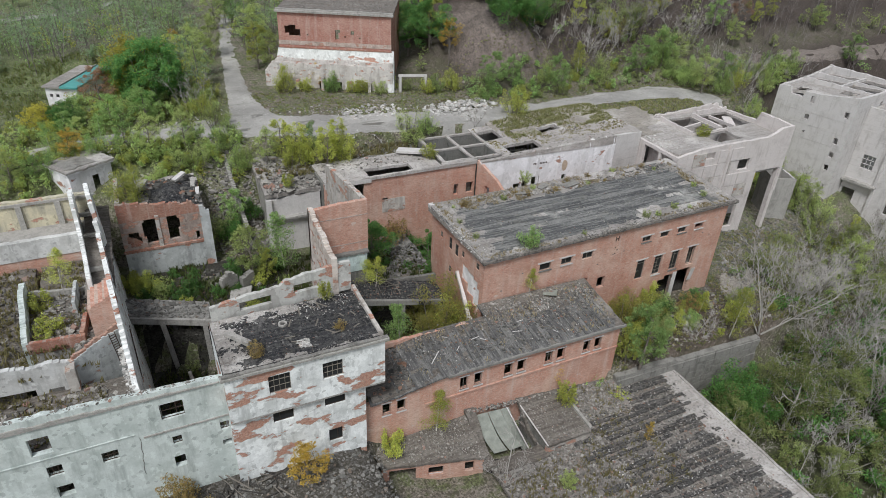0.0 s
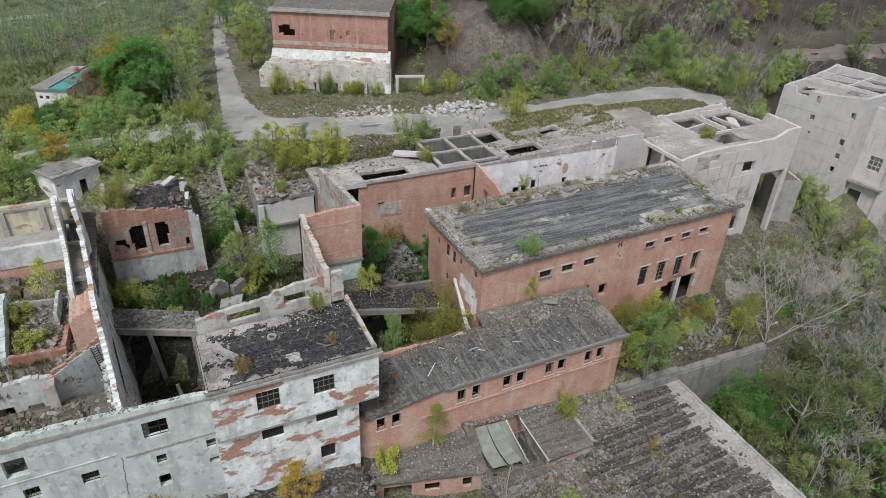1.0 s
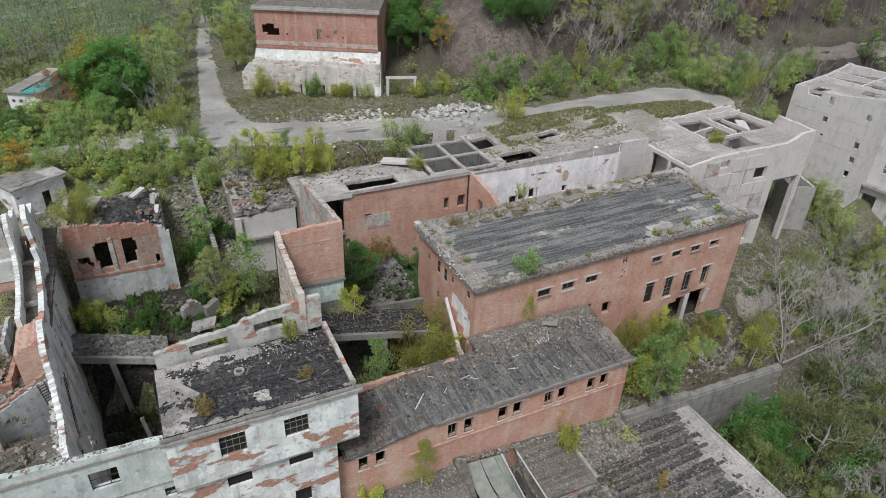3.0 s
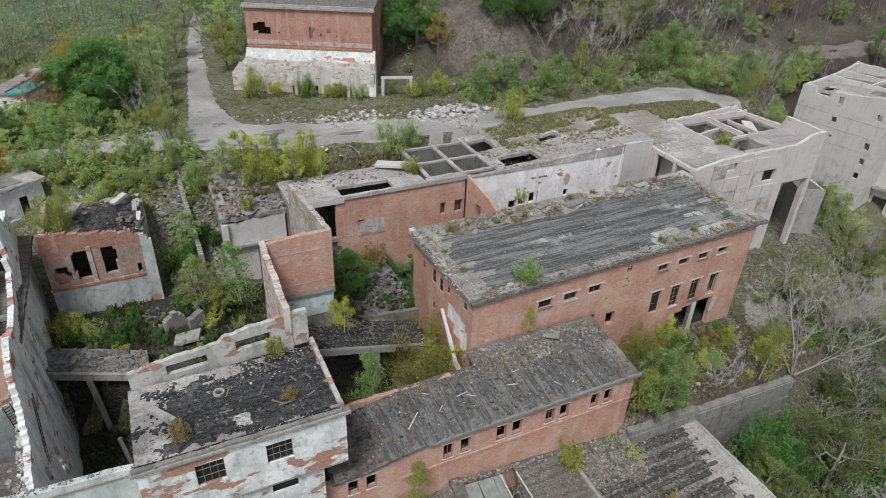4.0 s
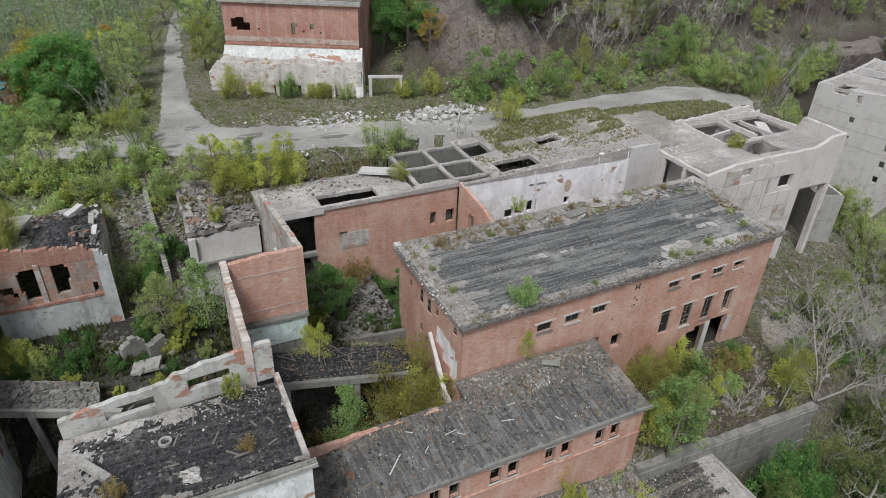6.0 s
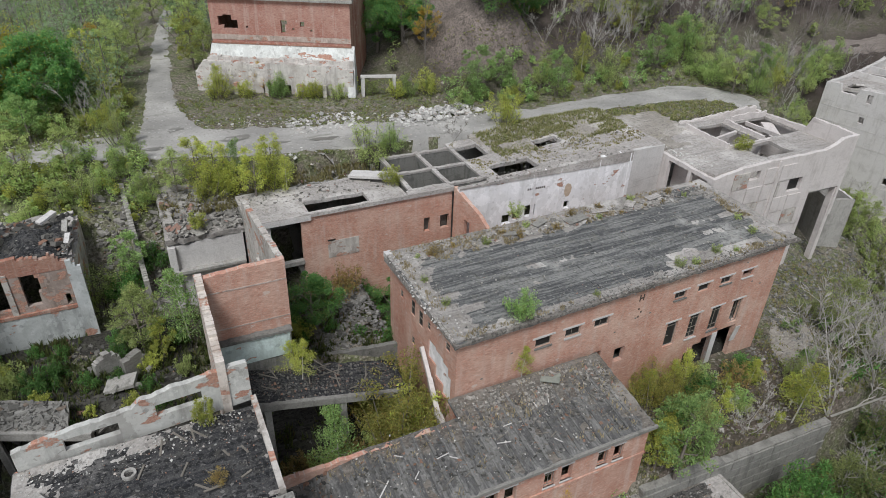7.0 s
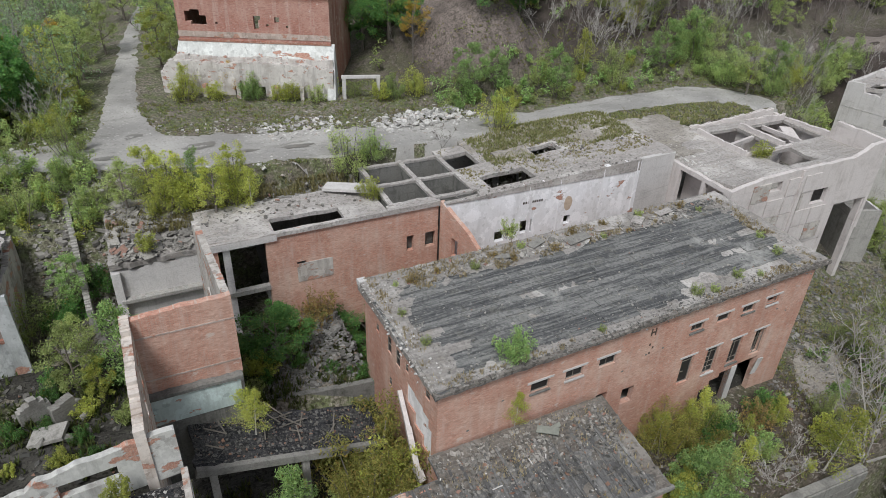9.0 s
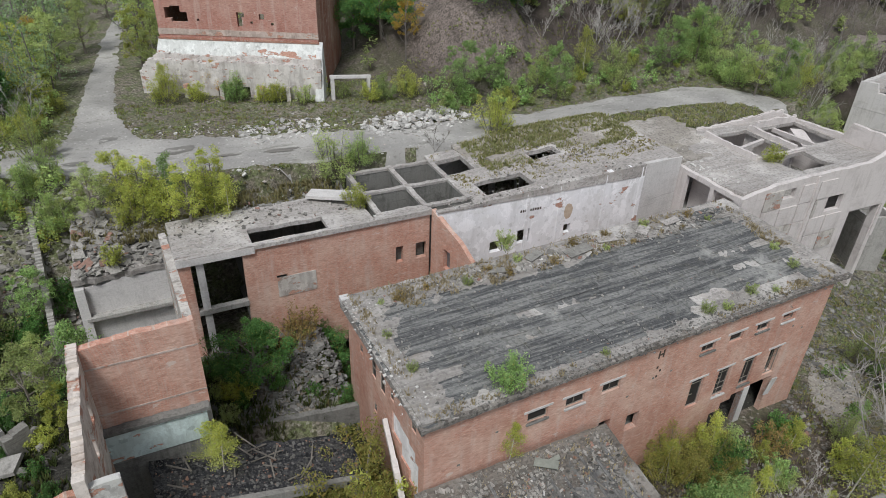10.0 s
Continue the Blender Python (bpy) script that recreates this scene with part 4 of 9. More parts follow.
part("string_course", Shape().box(46.4, 45.08, 3.72, 46.52, 53.2, 3.95), BRICK, wing)


def wing_roof(x, y):
    return 7.15 + (y - 45) * 0.15 - 0.9 * smooth(24, 17, x)


wroof = part("roof", roof_plate(15.6, 44.9, 46.7, 51.4, wing_roof, 0.22, 0.12, 8), TAR_RIB, wing, "dark ribbed roof strewn with stones")


def wing_litter(x, y):
    """Soil, leaves and crumbled tar, thick along the upper edge and the sunken end, thin further down."""
    n = 0.7 * noise.noise((x * 0.3, y * 0.3, 5)) + 0.7 * noise.noise((x * 1.1, y * 1.1, 8)) + 0.5 * noise.noise((x * 3.1, y * 3.1, 2))
    upper = (y - (50.6 if x > 31.5 else 50.4)) * 0.4
    cover = max(upper, (19.5 - x) * 0.3, (x - 45.6) * 0.5, -0.5) + 0.5 * n
    return wing_roof(x, y) + 0.02 + 0.1 * min(cover, 1.0)


part("litter_cover", roof_plate(15.8, 45.0, 46.6, 51.3, wing_litter, 0.2, 0.1, 92, 0.25), LITTER, wing, "brown litter and crumbled tar on the ribbed roof")
part("litter_cover", roof_plate(31.7, 51.3, 46.6, 53.2, wing_litter, 0.2, 0.1, 93, 0.25), LITTER, wing)
part("eave_lip", wall(Shape(), (24, 44.78), (46.85, 44.78), 6.86, [(0, 7.14), (22.85, 7.18)], 0.25, [], 0.07, 94, 0.3), STAINED, wing)
part("roof_end", roof_plate(31.6, 51.3, 46.7, 53.25, wing_roof, 0.22, 0.05, 9), TAR_RIB, wing)
_rng = random.Random(7)
for k in range(28):
    x = 18.6 + k * 0.99
    y1 = 51.2 if x < 31.7 else 53.1
    y0 = 45.1 + _rng.random() * 0.4
    s = Shape()
    for (a, b) in ((y0, (y0 + y1) / 2), ((y0 + y1) / 2, y1)):
        s.beam((x + _rng.uniform(-0.06, 0.06), a, wing_roof(x, a) + 0.05), (x + _rng.uniform(-0.06, 0.06), b, wing_roof(x, b) + 0.03), 0.22, 0.08)
    part("roof_rib", s, TAR_RIB, wroof)
for i, ((a, b), (c, d)) in enumerate(zip(pairs, wz)):
    lintel(wing, (a, 45.2, d), (1, 0), b - a, over=0.12, h=0.16)
    lintel(wing, (a, 45.2, c - 0.12), (1, 0), b - a, "sill", 0.12, 0.1, 0.1)
    if i not in (5, 7):
        window(wing, (a, 45.2, c), (1, 0), b - a, d - c, 2, 3, 0.55, 40 + i)

# white block with the black roof
block = thing("white_block", 9.5, 44, 1, "three-storey block with peeling white plaster and black tarred roof", "building")
up_holes = [(6.0, 7.9, 12.3, 14.3), (10.75, 12.6, 12.35, 14.2)]
part("upper_front_wall", wall(Shape(), (2.5, 43.6), (16.6, 43.6), 10.2, 15.1, 0.5, [(a - 2.5, b - 2.5, c, d) for a, b, c, d in up_holes] + [(3.6, 5.45, 8, 10.25)]), PEELED, block)
low_holes = [(6.1, 7.95, 8.4, 9.75), (10.85, 12.8, 8.6, 9.95), (11.05, 12.4, 3.9, 5.5), (9.0, 14.2, 0, 1.9)]
part("lower_front_wall", wall(Shape(), (2.9, 44.05), (14.8, 44.05), -1, 10.2, 0.5, [(a - 2.9, b - 2.9, c, d) for a, b, c, d in low_holes]), PEELED, block)
part("upper_right_wall", wall(Shape(), (16.6, 44.1), (16.6, 52), 10.2, 15.1, 0.4, [(3, 4.5, 12, 14)]), PEELED, block)
part("lower_right_wall", wall(Shape(), (14.8, 44.55), (14.8, 52), -1, 10.2, 0.4), PEELED, block)
part("left_wall", wall(Shape(), (2.5, 52), (2.5, 44.1), 1, 15.1, 0.4), PEELED, block)
part("overhang_slab", Shape().box(2.5, 43.62, 10.0, 16.58, 52, 10.2), CONCRETE, block)
part("cornice", wall(Shape(), (2.2, 43.35), (16.95, 43.35), 15.12, 15.34, 0.6, [], 0.06, 51, 0.3), CONCRETE, block, "crumbling pale concrete cornice")
part("cornice_lip", wall(Shape(), (2.3, 43.5), (16.85, 43.5), 15.3, 15.5, 0.35, [], 0.08, 52, 0.3), STAINED, block)
broof = part("roof", roof_plate(2.5, 44.0, 16.6, 51.6, lambda u, v: 15.42, 0.3, 0.02, 12), TAR_BLACK, block, "black tarred flat roof with stones and ash")


def block_dirt(u, v):
    """Fallen plaster and ash under the broken parapet and at the open end."""
    n = 0.6 * noise.noise((u * 0.6, v * 0.6, 14)) + 0.8 * noise.noise((u * 2.3, v * 2.3, 17)) + 0.6 * noise.noise((u * 5, v * 5, 11))
    cover = min(1.0, max((v - 50.6) * 0.5 - 1.0 * smooth(9, 14, u), min(0.3, (4.0 - u) * 0.4), (44.1 - v), (u - 16.5), -1.0) + 0.6 * n - 0.3)
    return 15.45 + 0.09 * cover + 0.02 * noise.noise((u * 4, v * 4, 12))


part("dirt_cover", roof_plate(2.55, 44.05, 16.4, 51.55, block_dirt, 0.1, 0.02, 80, 0.13), ROOF_DIRT, block, "pale ash and crumbled plaster on the black roof")
part("edge_kerb", wall(Shape(), (16.6, 44.0), (16.6, 52.2), 15.1, 15.75, 0.35, ragged=0.12, seed=6), RAGGED, block)
part("rear_parapet", wall(Shape(), (2.8, 51.6), (16.4, 52.6), 15.0, [(0, 16.9), (2.5, 17.2), (6.5, 17.3), (7.2, 17.9), (9.5, 18.1), (13.6, 18.3)], 0.4, [(2.6, 5.6, 15.8, 16.7), (7.8, 10.6, 16.2, 17.1)], 0.19, 2.0, 0.3), PARAPET, block, "broken parapet wall with gaps")
for i, (a, b, c, d) in enumerate(up_holes + low_holes[:3]):
    y = 43.6 if i < 2 else 44.05
    window(block, (a, y, c), (1, 0), b - a, d - c, 4 if i < 2 else 3, 3 if i < 2 else 1, 0.15 if i < 2 else 0.6, 60 + i, metal=SASH if i < 2 else DARK_STEEL, glazed=True)

# long white wing to the left
lwing = thing("white_wing", -20, 45, 3, "roofless long wing with stained white plaster walls", "building")
lw = [(-2.75, -0.9, 11.4, 13.1), (-7.75, -6.5, 8.5, 9.6), (-2.3, -1.55, 8.35, 9.25), (1.65, 2.4, 8.5, 9.4), (-11.7, -10.6, 8.6, 9.7), (-11.5, -10.3, 6.1, 7.3), (-12.3, -10.8, 11.2, 13.0), (1.65, 2.4, 6.6, 7.2), (-17.5, -16, 8.6, 9.8), (-17.5, -16, 11.3, 13.0), (-2.5, -1.6, 5.6, 6.9)]
part("front_wall", wall(Shape(), (-40, 45), (2.6, 45), 1.0, [(0, 15.6), (20, 15.2), (32, 14.9), (42.6, 14.4)], 0.5, [(a + 40, b + 40, c, d) for a, b, c, d in lw], 0.13, 3.3, 0.35), GREENWHITE, lwing, "stained greenish white front wall with a crumbling top")
part("cornice", wall(Shape(), (-40, 44.85), (2.2, 44.85), 14.0, [(0, 14.8), (20, 14.5), (32, 14.3), (42.2, 14.05)], 0.15, ragged=0.12, seed=9, step=0.35), CONCRETE, lwing)
part("ledge", Shape().box(-4.4, 44.9, 10.05, 2.5, 45.0, 10.2), CONCRETE, lwing)
part("ledge", Shape().box(-40, 44.93, 10.6, -5.0, 45.0, 10.7), GREENWHITE, lwing)
for k in range(7):
    part("wall_crack", Shape().beam((-4.7 + 0.1 * (k % 2) - 0.05 * k, 44.995, 10.2 - 0.62 * k), (-4.75 + 0.1 * ((k + 1) % 2) - 0.05 * k, 44.995, 9.58 - 0.62 * k), 0.03, 0.04, up=(0, 1, 0)), DARK_STEEL, lwing)
for i, (a, b, c, d) in enumerate(lw):
    if c > 8 and i != 6:
        window(lwing, (a, 45, c), (1, 0), b - a, d - c, 3, 2, 0.3, 80 + i, metal=DARK_STEEL)

for k, (x, y, a, b) in enumerate(((17.3, 101.5, 1.5, 0.6), (23.7, 96.9, 1.9, 0.8), (33.4, 92.8, 1.7, 0.7), (14.1, 96.6, 1.2, 0.5), (28.0, 93.4, 1.1, 0.4), (40.5, 91.4, 0.9, 0.35))):
    q = Shape()
    ring = [(x + a * math.cos(t) * (1 + 0.6 * noise.noise((math.cos(t) * 1.6, math.sin(t) * 1.6, k))), y + b * math.sin(t) * (1 + 0.6 * noise.noise((math.cos(t) * 1.6, math.sin(t) * 1.6, k + 9)))) for t in [6.2832 * i / 24 for i in range(24)]]
    q.v = [(px, py, ground_z(px, py) + 0.1) for px, py in ring] + [(x, y, ground_z(x, y) + 0.1)]
    q.f = [(i, (i + 1) % 24, 24) for i in range(24)]
    tagged(part("puddle", q, PUDDLE), "shallow dark puddle on the gravel road", "puddle", "puddles on the road", kind="structure")


def road_gap(x, y):
    """Distance to the nearest road's edge; negative on the road."""
    best = 99.0
    for line in (ROAD_LINE, TRACK_LINE):
        for (x0, y0, w0), (x1, y1, w1) in zip(line, line[1:]):
            l2 = (x1 - x0) ** 2 + (y1 - y0) ** 2
            t = min(max(((x - x0) * (x1 - x0) + (y - y0) * (y1 - y0)) / l2, 0), 1)
            best = min(best, math.hypot(x - x0 - t * (x1 - x0), y - y0 - t * (y1 - y0)) - (w0 + (w1 - w0) * t) / 2)
    return best

# cross wall of the wing, running back, and the rooms beside it
_cw = wall(Shape(), (-3.9, 45.6), (-6.6, 80.5), 0.5, [(0, 12.6), (6, 13.0), (8, 14.6), (9.6, 17.4), (13, 17.7), (14, 16.6), (20, 15.9), (25, 16.6), (25.8, 20.6), (28.5, 21.0), (31, 18.6), (35, 17.9)], 0.45, [(9, 10.2, 6, 8), (16, 17.2, 7, 9.5), (22, 23.4, 9, 11.5), (12.4, 13.6, 10, 12.2), (3, 4.0, 6, 7.6), (5.5, 6.5, 8.6, 10.4), (19, 20.2, 10, 12), (6, 6.9, 3.5, 5)], 0.26, 5.1, 0.35)
_cw.v = [(x + 0.12 * max(13.0 - z, 0.0), y, z) for x, y, z in _cw.v]
part("cross_wall", _cw, CHALKED, lwing, "tall broken white cross wall with a stepped top")
part("cross_wall_leaf", wall(Shape(), (-6.75, 60.6), (-8.3, 80.5), 6.0, [(0, 17.0), (3, 16.4), (8, 16.2), (10.4, 17.2), (11.2, 19.6), (13.4, 20.3), (16, 18.4), (19.9, 17.6)], 0.4, [(4, 5.2, 12.5, 14.6), (8, 9.2, 12.5, 14.8), (12, 13.0, 13, 15.2)], 0.26, 6.3, 0.35), CHALKED, lwing, "second broken leaf of the white cross wall")
part("corridor_floor", roof_plate(-7.6, 60.8, -5.0, 80.3, lambda u, v: 14.9 + 0.5 * noise.noise((u * 0.6, v * 0.4, 3)), 0.4, 0.1, 96, 0.4), LITTER, lwing)
for k in (1, 4, 6):
    y = 62.5 + 2.5 * k
    part("wall_tie", Shape().box(-7.3 - 0.077 * (y - 60.6), y, 15.2 - 0.2 * (k % 3), -5.1 - 0.077 * (y - 60.6), y + 0.4, 15.6 - 0.2 * (k % 3)), CONCRETE, lwing)
part("brick_pier", wall(Shape(), (-7.3, 57.2), (-5.0, 57.2), 6, [(0, 15.6), (2.3, 17.0)], 3.4, [], 0.3, 15.1, 0.4), BRICK, lwing)
part("inner_wall", wall(Shape(), (-9.2, 53.1), (-4.7, 55.6), 5, [(0, 13.4), (2.5, 13.9), (5.2, 14.4)], 0.5, [], 0.25, 15.9, 0.25), GREYPLASTER, lwing, "grey plastered inner wall")
part("inner_wall", wall(Shape(), (-34, 54.8), (-9.2, 53.2), 5, [(0, 13.2), (24.8, 13.5)], 0.5, [(17.0, 21.6, 7.0, 11.0), (22.6, 23.8, 7.0, 10.8)], 0.3, 16.9, 0.25), WHITE, lwing)
part("brick_coping", wall(Shape(), (-9.0, 53.35), (-4.9, 55.65), 13.2, [(0, 13.7), (2.5, 14.2), (4.8, 14.7)], 0.3, [], 0.35, 19.9, 0.25), BRICK_DARK, lwing)
part("buttress", wall(Shape(), (-9.7, 52.2), (-8.9, 52.2), 8, [(0, 13.0), (0.8, 13.4)], 1.0, [], 0.2, 20.2, 0.3), RAGGED, lwing)
part("upper_floor", roof_plate(-39.5, 45.5, -4.6, 52.9, lambda u, v: 10.7 + 0.3 * noise.noise((u * 0.4, v * 0.4, 8)), 0.4, 0.1, 71), LITTER, lwing)
part("ladder", Shape().beam((-5.6, 54.85, 11.0), (-5.9, 54.6, 14.4), 0.06, 0.06).beam((-5.15, 55.1, 11.0), (-5.45, 54.85, 14.4), 0.06, 0.06), DARK_STEEL, lwing)
for k in range(11):
    part("rung", Shape().beam((-5.63 - 0.03 * k, 54.83 - 0.023 * k, 11.3 + 0.28 * k), (-5.18 - 0.03 * k, 55.08 - 0.023 * k, 11.3 + 0.28 * k), 0.06, 0.06), DARK_STEEL, lwing)
part("side_ladder", Shape().beam((-3.7, 48.0, 3), (-4.2, 55.6, 13.8), 0.07, 0.07).beam((-3.7, 48.6, 3), (-4.2, 56.2, 13.8), 0.07, 0.07), DARK_STEEL, lwing)
part("platform", roof_plate(-13.4, 57.6, -6.6, 66.5, lambda u, v: 12.3 + 0.35 * noise.noise((u * 0.7, v * 0.7, 2)), 0.6, 0.05, 73), LITTER, lwing)
part("brick_parapet", wall(Shape(), (-12.9, 57.4), (-8.1, 57.0), 12.0, 13.2, 0.4, [], 0.12, 17.3, 0.25), BRICK_DARK, lwing)
part("brick_parapet", wall(Shape(), (-8.1, 57.4), (-7.8, 60.6), 10.0, 13.3, 0.4, [], 0.15, 17.7, 0.25), BRICK_DARK, lwing)
part("brick_parapet", wall(Shape(), (-7.8, 60.6), (-5.6, 60.9), 9.0, 13.6, 0.4, [(0.3, 1.7, 9.0, 12.2)], 0.15, 17.9, 0.25), BRICK_DARK, lwing)
part("parapet_base", wall(Shape(), (-12.8, 57.5), (-8.3, 57.1), 5, 12.0, 0.3), CONCRETE, lwing)
part("gable_wall", wall(Shape(), (-13.9, 67.7), (-13.2, 57.4), 5, [(0, 13.6), (3, 14.6), (7, 13.9), (10.3, 13.4)], 0.5, [(5.4, 6.0, 12.7, 13.3)], 0.2, 18.3, 0.3), GREENWHITE, lwing)
part("middle_wall", wall(Shape(), (-8.8, 62.0), (-8.6, 66.0), 11.0, 13.9, 0.3, [], 0.3, 18.9, 0.3), GREYPLASTER, lwing)
part("far_parapet", wall(Shape(), (-13.4, 66.6), (-6.6, 65.4), 9.0, 13.0, 0.35, [], 0.25, 19.3, 0.3), CONCRETE, lwing)
part("rubble_floor", roof_plate(-39.5, 54.6, -13.8, 77.6, lambda u, v: 9.4 + 0.5 * noise.noise((u * 0.3, v * 0.3, 2)), 0.4, 0.2, 74), LITTER, lwing)
part("rubble_floor", roof_plate(-13.2, 69.0, -7.0, 77.6, lambda u, v: 9.6 + 0.4 * noise.noise((u * 0.3, v * 0.3, 2)), 0.4, 0.2, 75), LITTER, lwing)
part("rear_wall_brick", wall(Shape(), (-39.5, 78.0), (-7.0, 78.0), 3.0, 10.6, 0.5), BRICK, lwing)
part("rear_wall_plaster", wall(Shape(), (-39.5, 77.9), (-7.0, 77.9), 10.6, 13.0, 0.7, [], 0.08, 7.1, 0.5), WHITE, lwing)
part("rear_ledge", Shape().box(-39.5, 78.6, 12.7, -7.0, 81.2, 13.0), CONCRETE, lwing)
part("rear_wall_upper", wall(Shape(), (-39.5, 81.2), (-6.9, 81.2), 8, 16.5, 0.6, [], 0.12, 7.7, 0.5), OCHRE, lwing, "yellowed plaster rear wall between pilasters")
part("rear_coping", Shape().box(-39.5, 81.0, 16.0, -7.0, 81.2, 16.3), CONCRETE, lwing)
for x in (-36, -31.5, -27, -22.5, -18, -14.6, -10.6):
    part("pilaster", Shape().box(x, 80.9, 13.0, x + 0.6, 81.2, 16.0), CONCRETE, lwing)

# concrete deck on columns beside the cross wall
deck = thing("concrete_deck", -1, 62.5, 1, "broken concrete deck on columns heaped with rubble", "slab")


def deck_edge(x):
    return 65.5 - 0.42 * (x + 4.6)


_ds = roof_plate(-4.9, 0.1, 3.6, 3.6, lambda u, v: 8.2 - 0.03 * u, 0.35, 0.2, 76)
_ds.v = [(x, deck_edge(x) + v, z) for x, v, z in _ds.v]
part("slab", _ds, STAINED, deck)
part("beam", Shape().beam((-4.9, deck_edge(-4.9), 7.9), (5.2, deck_edge(5.2), 7.7), 0.45, 0.75), CONCRETE, deck)
part("column", Shape().beam((-1.6, deck_edge(-1.6), 7.6), (-0.9, deck_edge(-1.6) - 0.6, 0.6), 0.5, 0.5, up=(0, 1, 0)), CONCRETE, deck)
part("column", Shape().beam((2.6, deck_edge(2.6), 7.6), (2.7, deck_edge(2.6) - 0.2, 0.6), 0.5, 0.5, up=(0, 1, 0)), CONCRETE, deck)
part("broken_post", Shape().beam((0.6, 58.6, 0.6), (0.1, 59.0, 4.2), 0.35, 0.35, up=(0, 1, 0)), CONCRETE, deck)

# ruined house
house = thing("ruined_house", 1.3, 76.3, 7, "roofless ruined house with a brick and plaster front", "building")
hh = [(-3.4, -2.3, 10.7, 12.7), (-3.65, -3.4, 11.2, 12.3), (-2.3, -2.05, 11.0, 12.0), (-1.5, -0.25, 10.9, 14.2), (-1.75, -1.5, 11.8, 13.9), (1.05, 2.2, 11.0, 14.3), (2.2, 2.45, 12.3, 13.8), (4.1, 4.5, 10.5, 11.6)]
SOOTY = mat_plaster("sooty_plaster_over_brick", (0.36, 0.295, 0.26), (0.22, 0.17, 0.14), 0.5, 0.6)
part("front_wall", wall(Shape(), (-4.2, 76.3), (5.5, 76.3), 4, [(0, 14.7), (9.7, 14.5)], 0.5, [(a + 4.2, b + 4.2, c, d) for a, b, c, d in hh], 0.06, 8.2, 0.4), SOOTY, house)
part("brick_infill", wall(Shape(), (-3.7, 76.5), (-2.0, 76.5), 10.4, [(0, 12.2), (0.7, 11.9), (1.7, 11.2)], 0.25, [], 0.3, 8.9, 0.2), BRICK_DARK, house, "loose bricks filling a window")
part("brick_top", wall(Shape(), (-4.2, 76.27), (5.0, 76.27), 14.2, [(0, 16.6), (2, 16.5), (4.5, 15.9), (8, 15.7), (9.2, 14.8)], 0.5, [], 0.45, 8.5, 0.3), BRICK_DARK, house, "broken brick top of the front wall")
part("right_wall", wall(Shape(), (5.5, 76.8), (5.8, 86), 4, [(0, 14.6), (5, 14.0), (9, 14.4)], 0.5, [], 0.4, 8.8, 0.4), RAGGED, house)
part("left_wall", wall(Shape(), (-4.2, 86), (-4.2, 76.8), 4, 15.6, 0.5, [], 0.4, 9.8, 0.4), RAGGED, house)
part("collapsed_roof", roof_plate(-3.7, 76.8, 5.45, 86, lambda u, v: 14.9 + 0.5 * noise.noise((u * 0.4, v * 0.4, 1)), 0.3, 0.4, 31), ROOF_DIRT, house)

part("tarred_sheet", roof_plate(-0.2, 76.9, 5.2, 82.5, lambda u, v: 15.1 + 1.7 * math.exp(-((u - 2.4) / 1.9) ** 2 - ((v - 79.4) / 2.2) ** 2) + 0.5 * noise.noise((u, v, 3)), 0.15, 0.6, 87, 0.4), TAR_BLACK, house, "crumpled black roofing felt")
for k, (a, b, w) in enumerate((((1.2, 78.0, 15.2), (1.5, 79.4, 16.1), 0.5), ((4.8, 77.4, 15.0), (5.3, 79.6, 15.9), 0.45), ((4.7, 79.4, 14.8), (5.0, 82.6, 15.8), 0.5), ((2.8, 82.4, 16.0), (4.2, 83.6, 16.4), 0.7), ((-3.0, 79, 15.2), (-0.6, 84, 15.9), 1.0))):
    part("fallen_slab", Shape().beam(a, b, w, 0.22), PALE if k % 2 else CONCRETE, house)
part("plaster_band", Shape().box(-4.2, 76.12, 4, 5.5, 76.3, 10.1), GREYPLASTER, house)
part("brick_ledge", Shape().box(-4.3, 76.05, 10.1, 5.6, 76.3, 10.4), BRICK_DARK, house)
part("corner_pier", wall(Shape(), (4.85, 75.95), (5.95, 75.95), 4, [(0, 15.3), (1.15, 14.2)], 0.35, [], 0.2, 31), GREYPLASTER, house)
part("middle_pier", Shape().box(-0.25, 76.18, 10.4, 0.2, 76.3, 14.6), RAGGED, house)

# collapsed block with bushes on top
heap = thing("collapsed_block", 17, 82, 6, "collapsed block with rubble and bushes on its roof", "ruin")
part("front_wall", wall(Shape(), (13.6, 78.4), (20.5, 78.4), 5, [(0, 13.0), (3, 13.3), (6.9, 13.6)], 0.5, [], 0.25, 32, 0.4), PALE, heap)
part("front_ledge", Shape().box(13.6, 77.7, 10.2, 20.4, 78.4, 10.5), CONCRETE, heap)
part("corner_pillar", Shape().beam((13.5, 78.1, 5.0), (13.6, 78.3, 13.2), 0.7, 0.7, up=(0, 1, 0)), PALE, heap)
part("left_wall", wall(Shape(), (13.6, 90), (13.6, 78.9), 5, 14.2, 0.5, [], 0.25, 33, 0.4), CONCRETE, heap)
part("roof", roof_plate(13.3, 78.3, 20.7, 89.0, lambda u, v: 13.9 + 0.1 * (v - 78) + 0.4 * noise.noise((u * 0.5, v * 0.5, 4)), 0.5, 0.45, 77), ROOF_DIRT, heap)
alley = thing("alley_wall", 11, 84, 8, "broken low concrete wall in an overgrown alley", "wall")
part("face", wall(Shape(), (11.0, 79.5), (10.4, 90), 5, [(0, 9.0), (4, 11.5), (10.5, 15.5)], 0.5, [], 0.4, 34, 0.4), CONCRETE, alley)

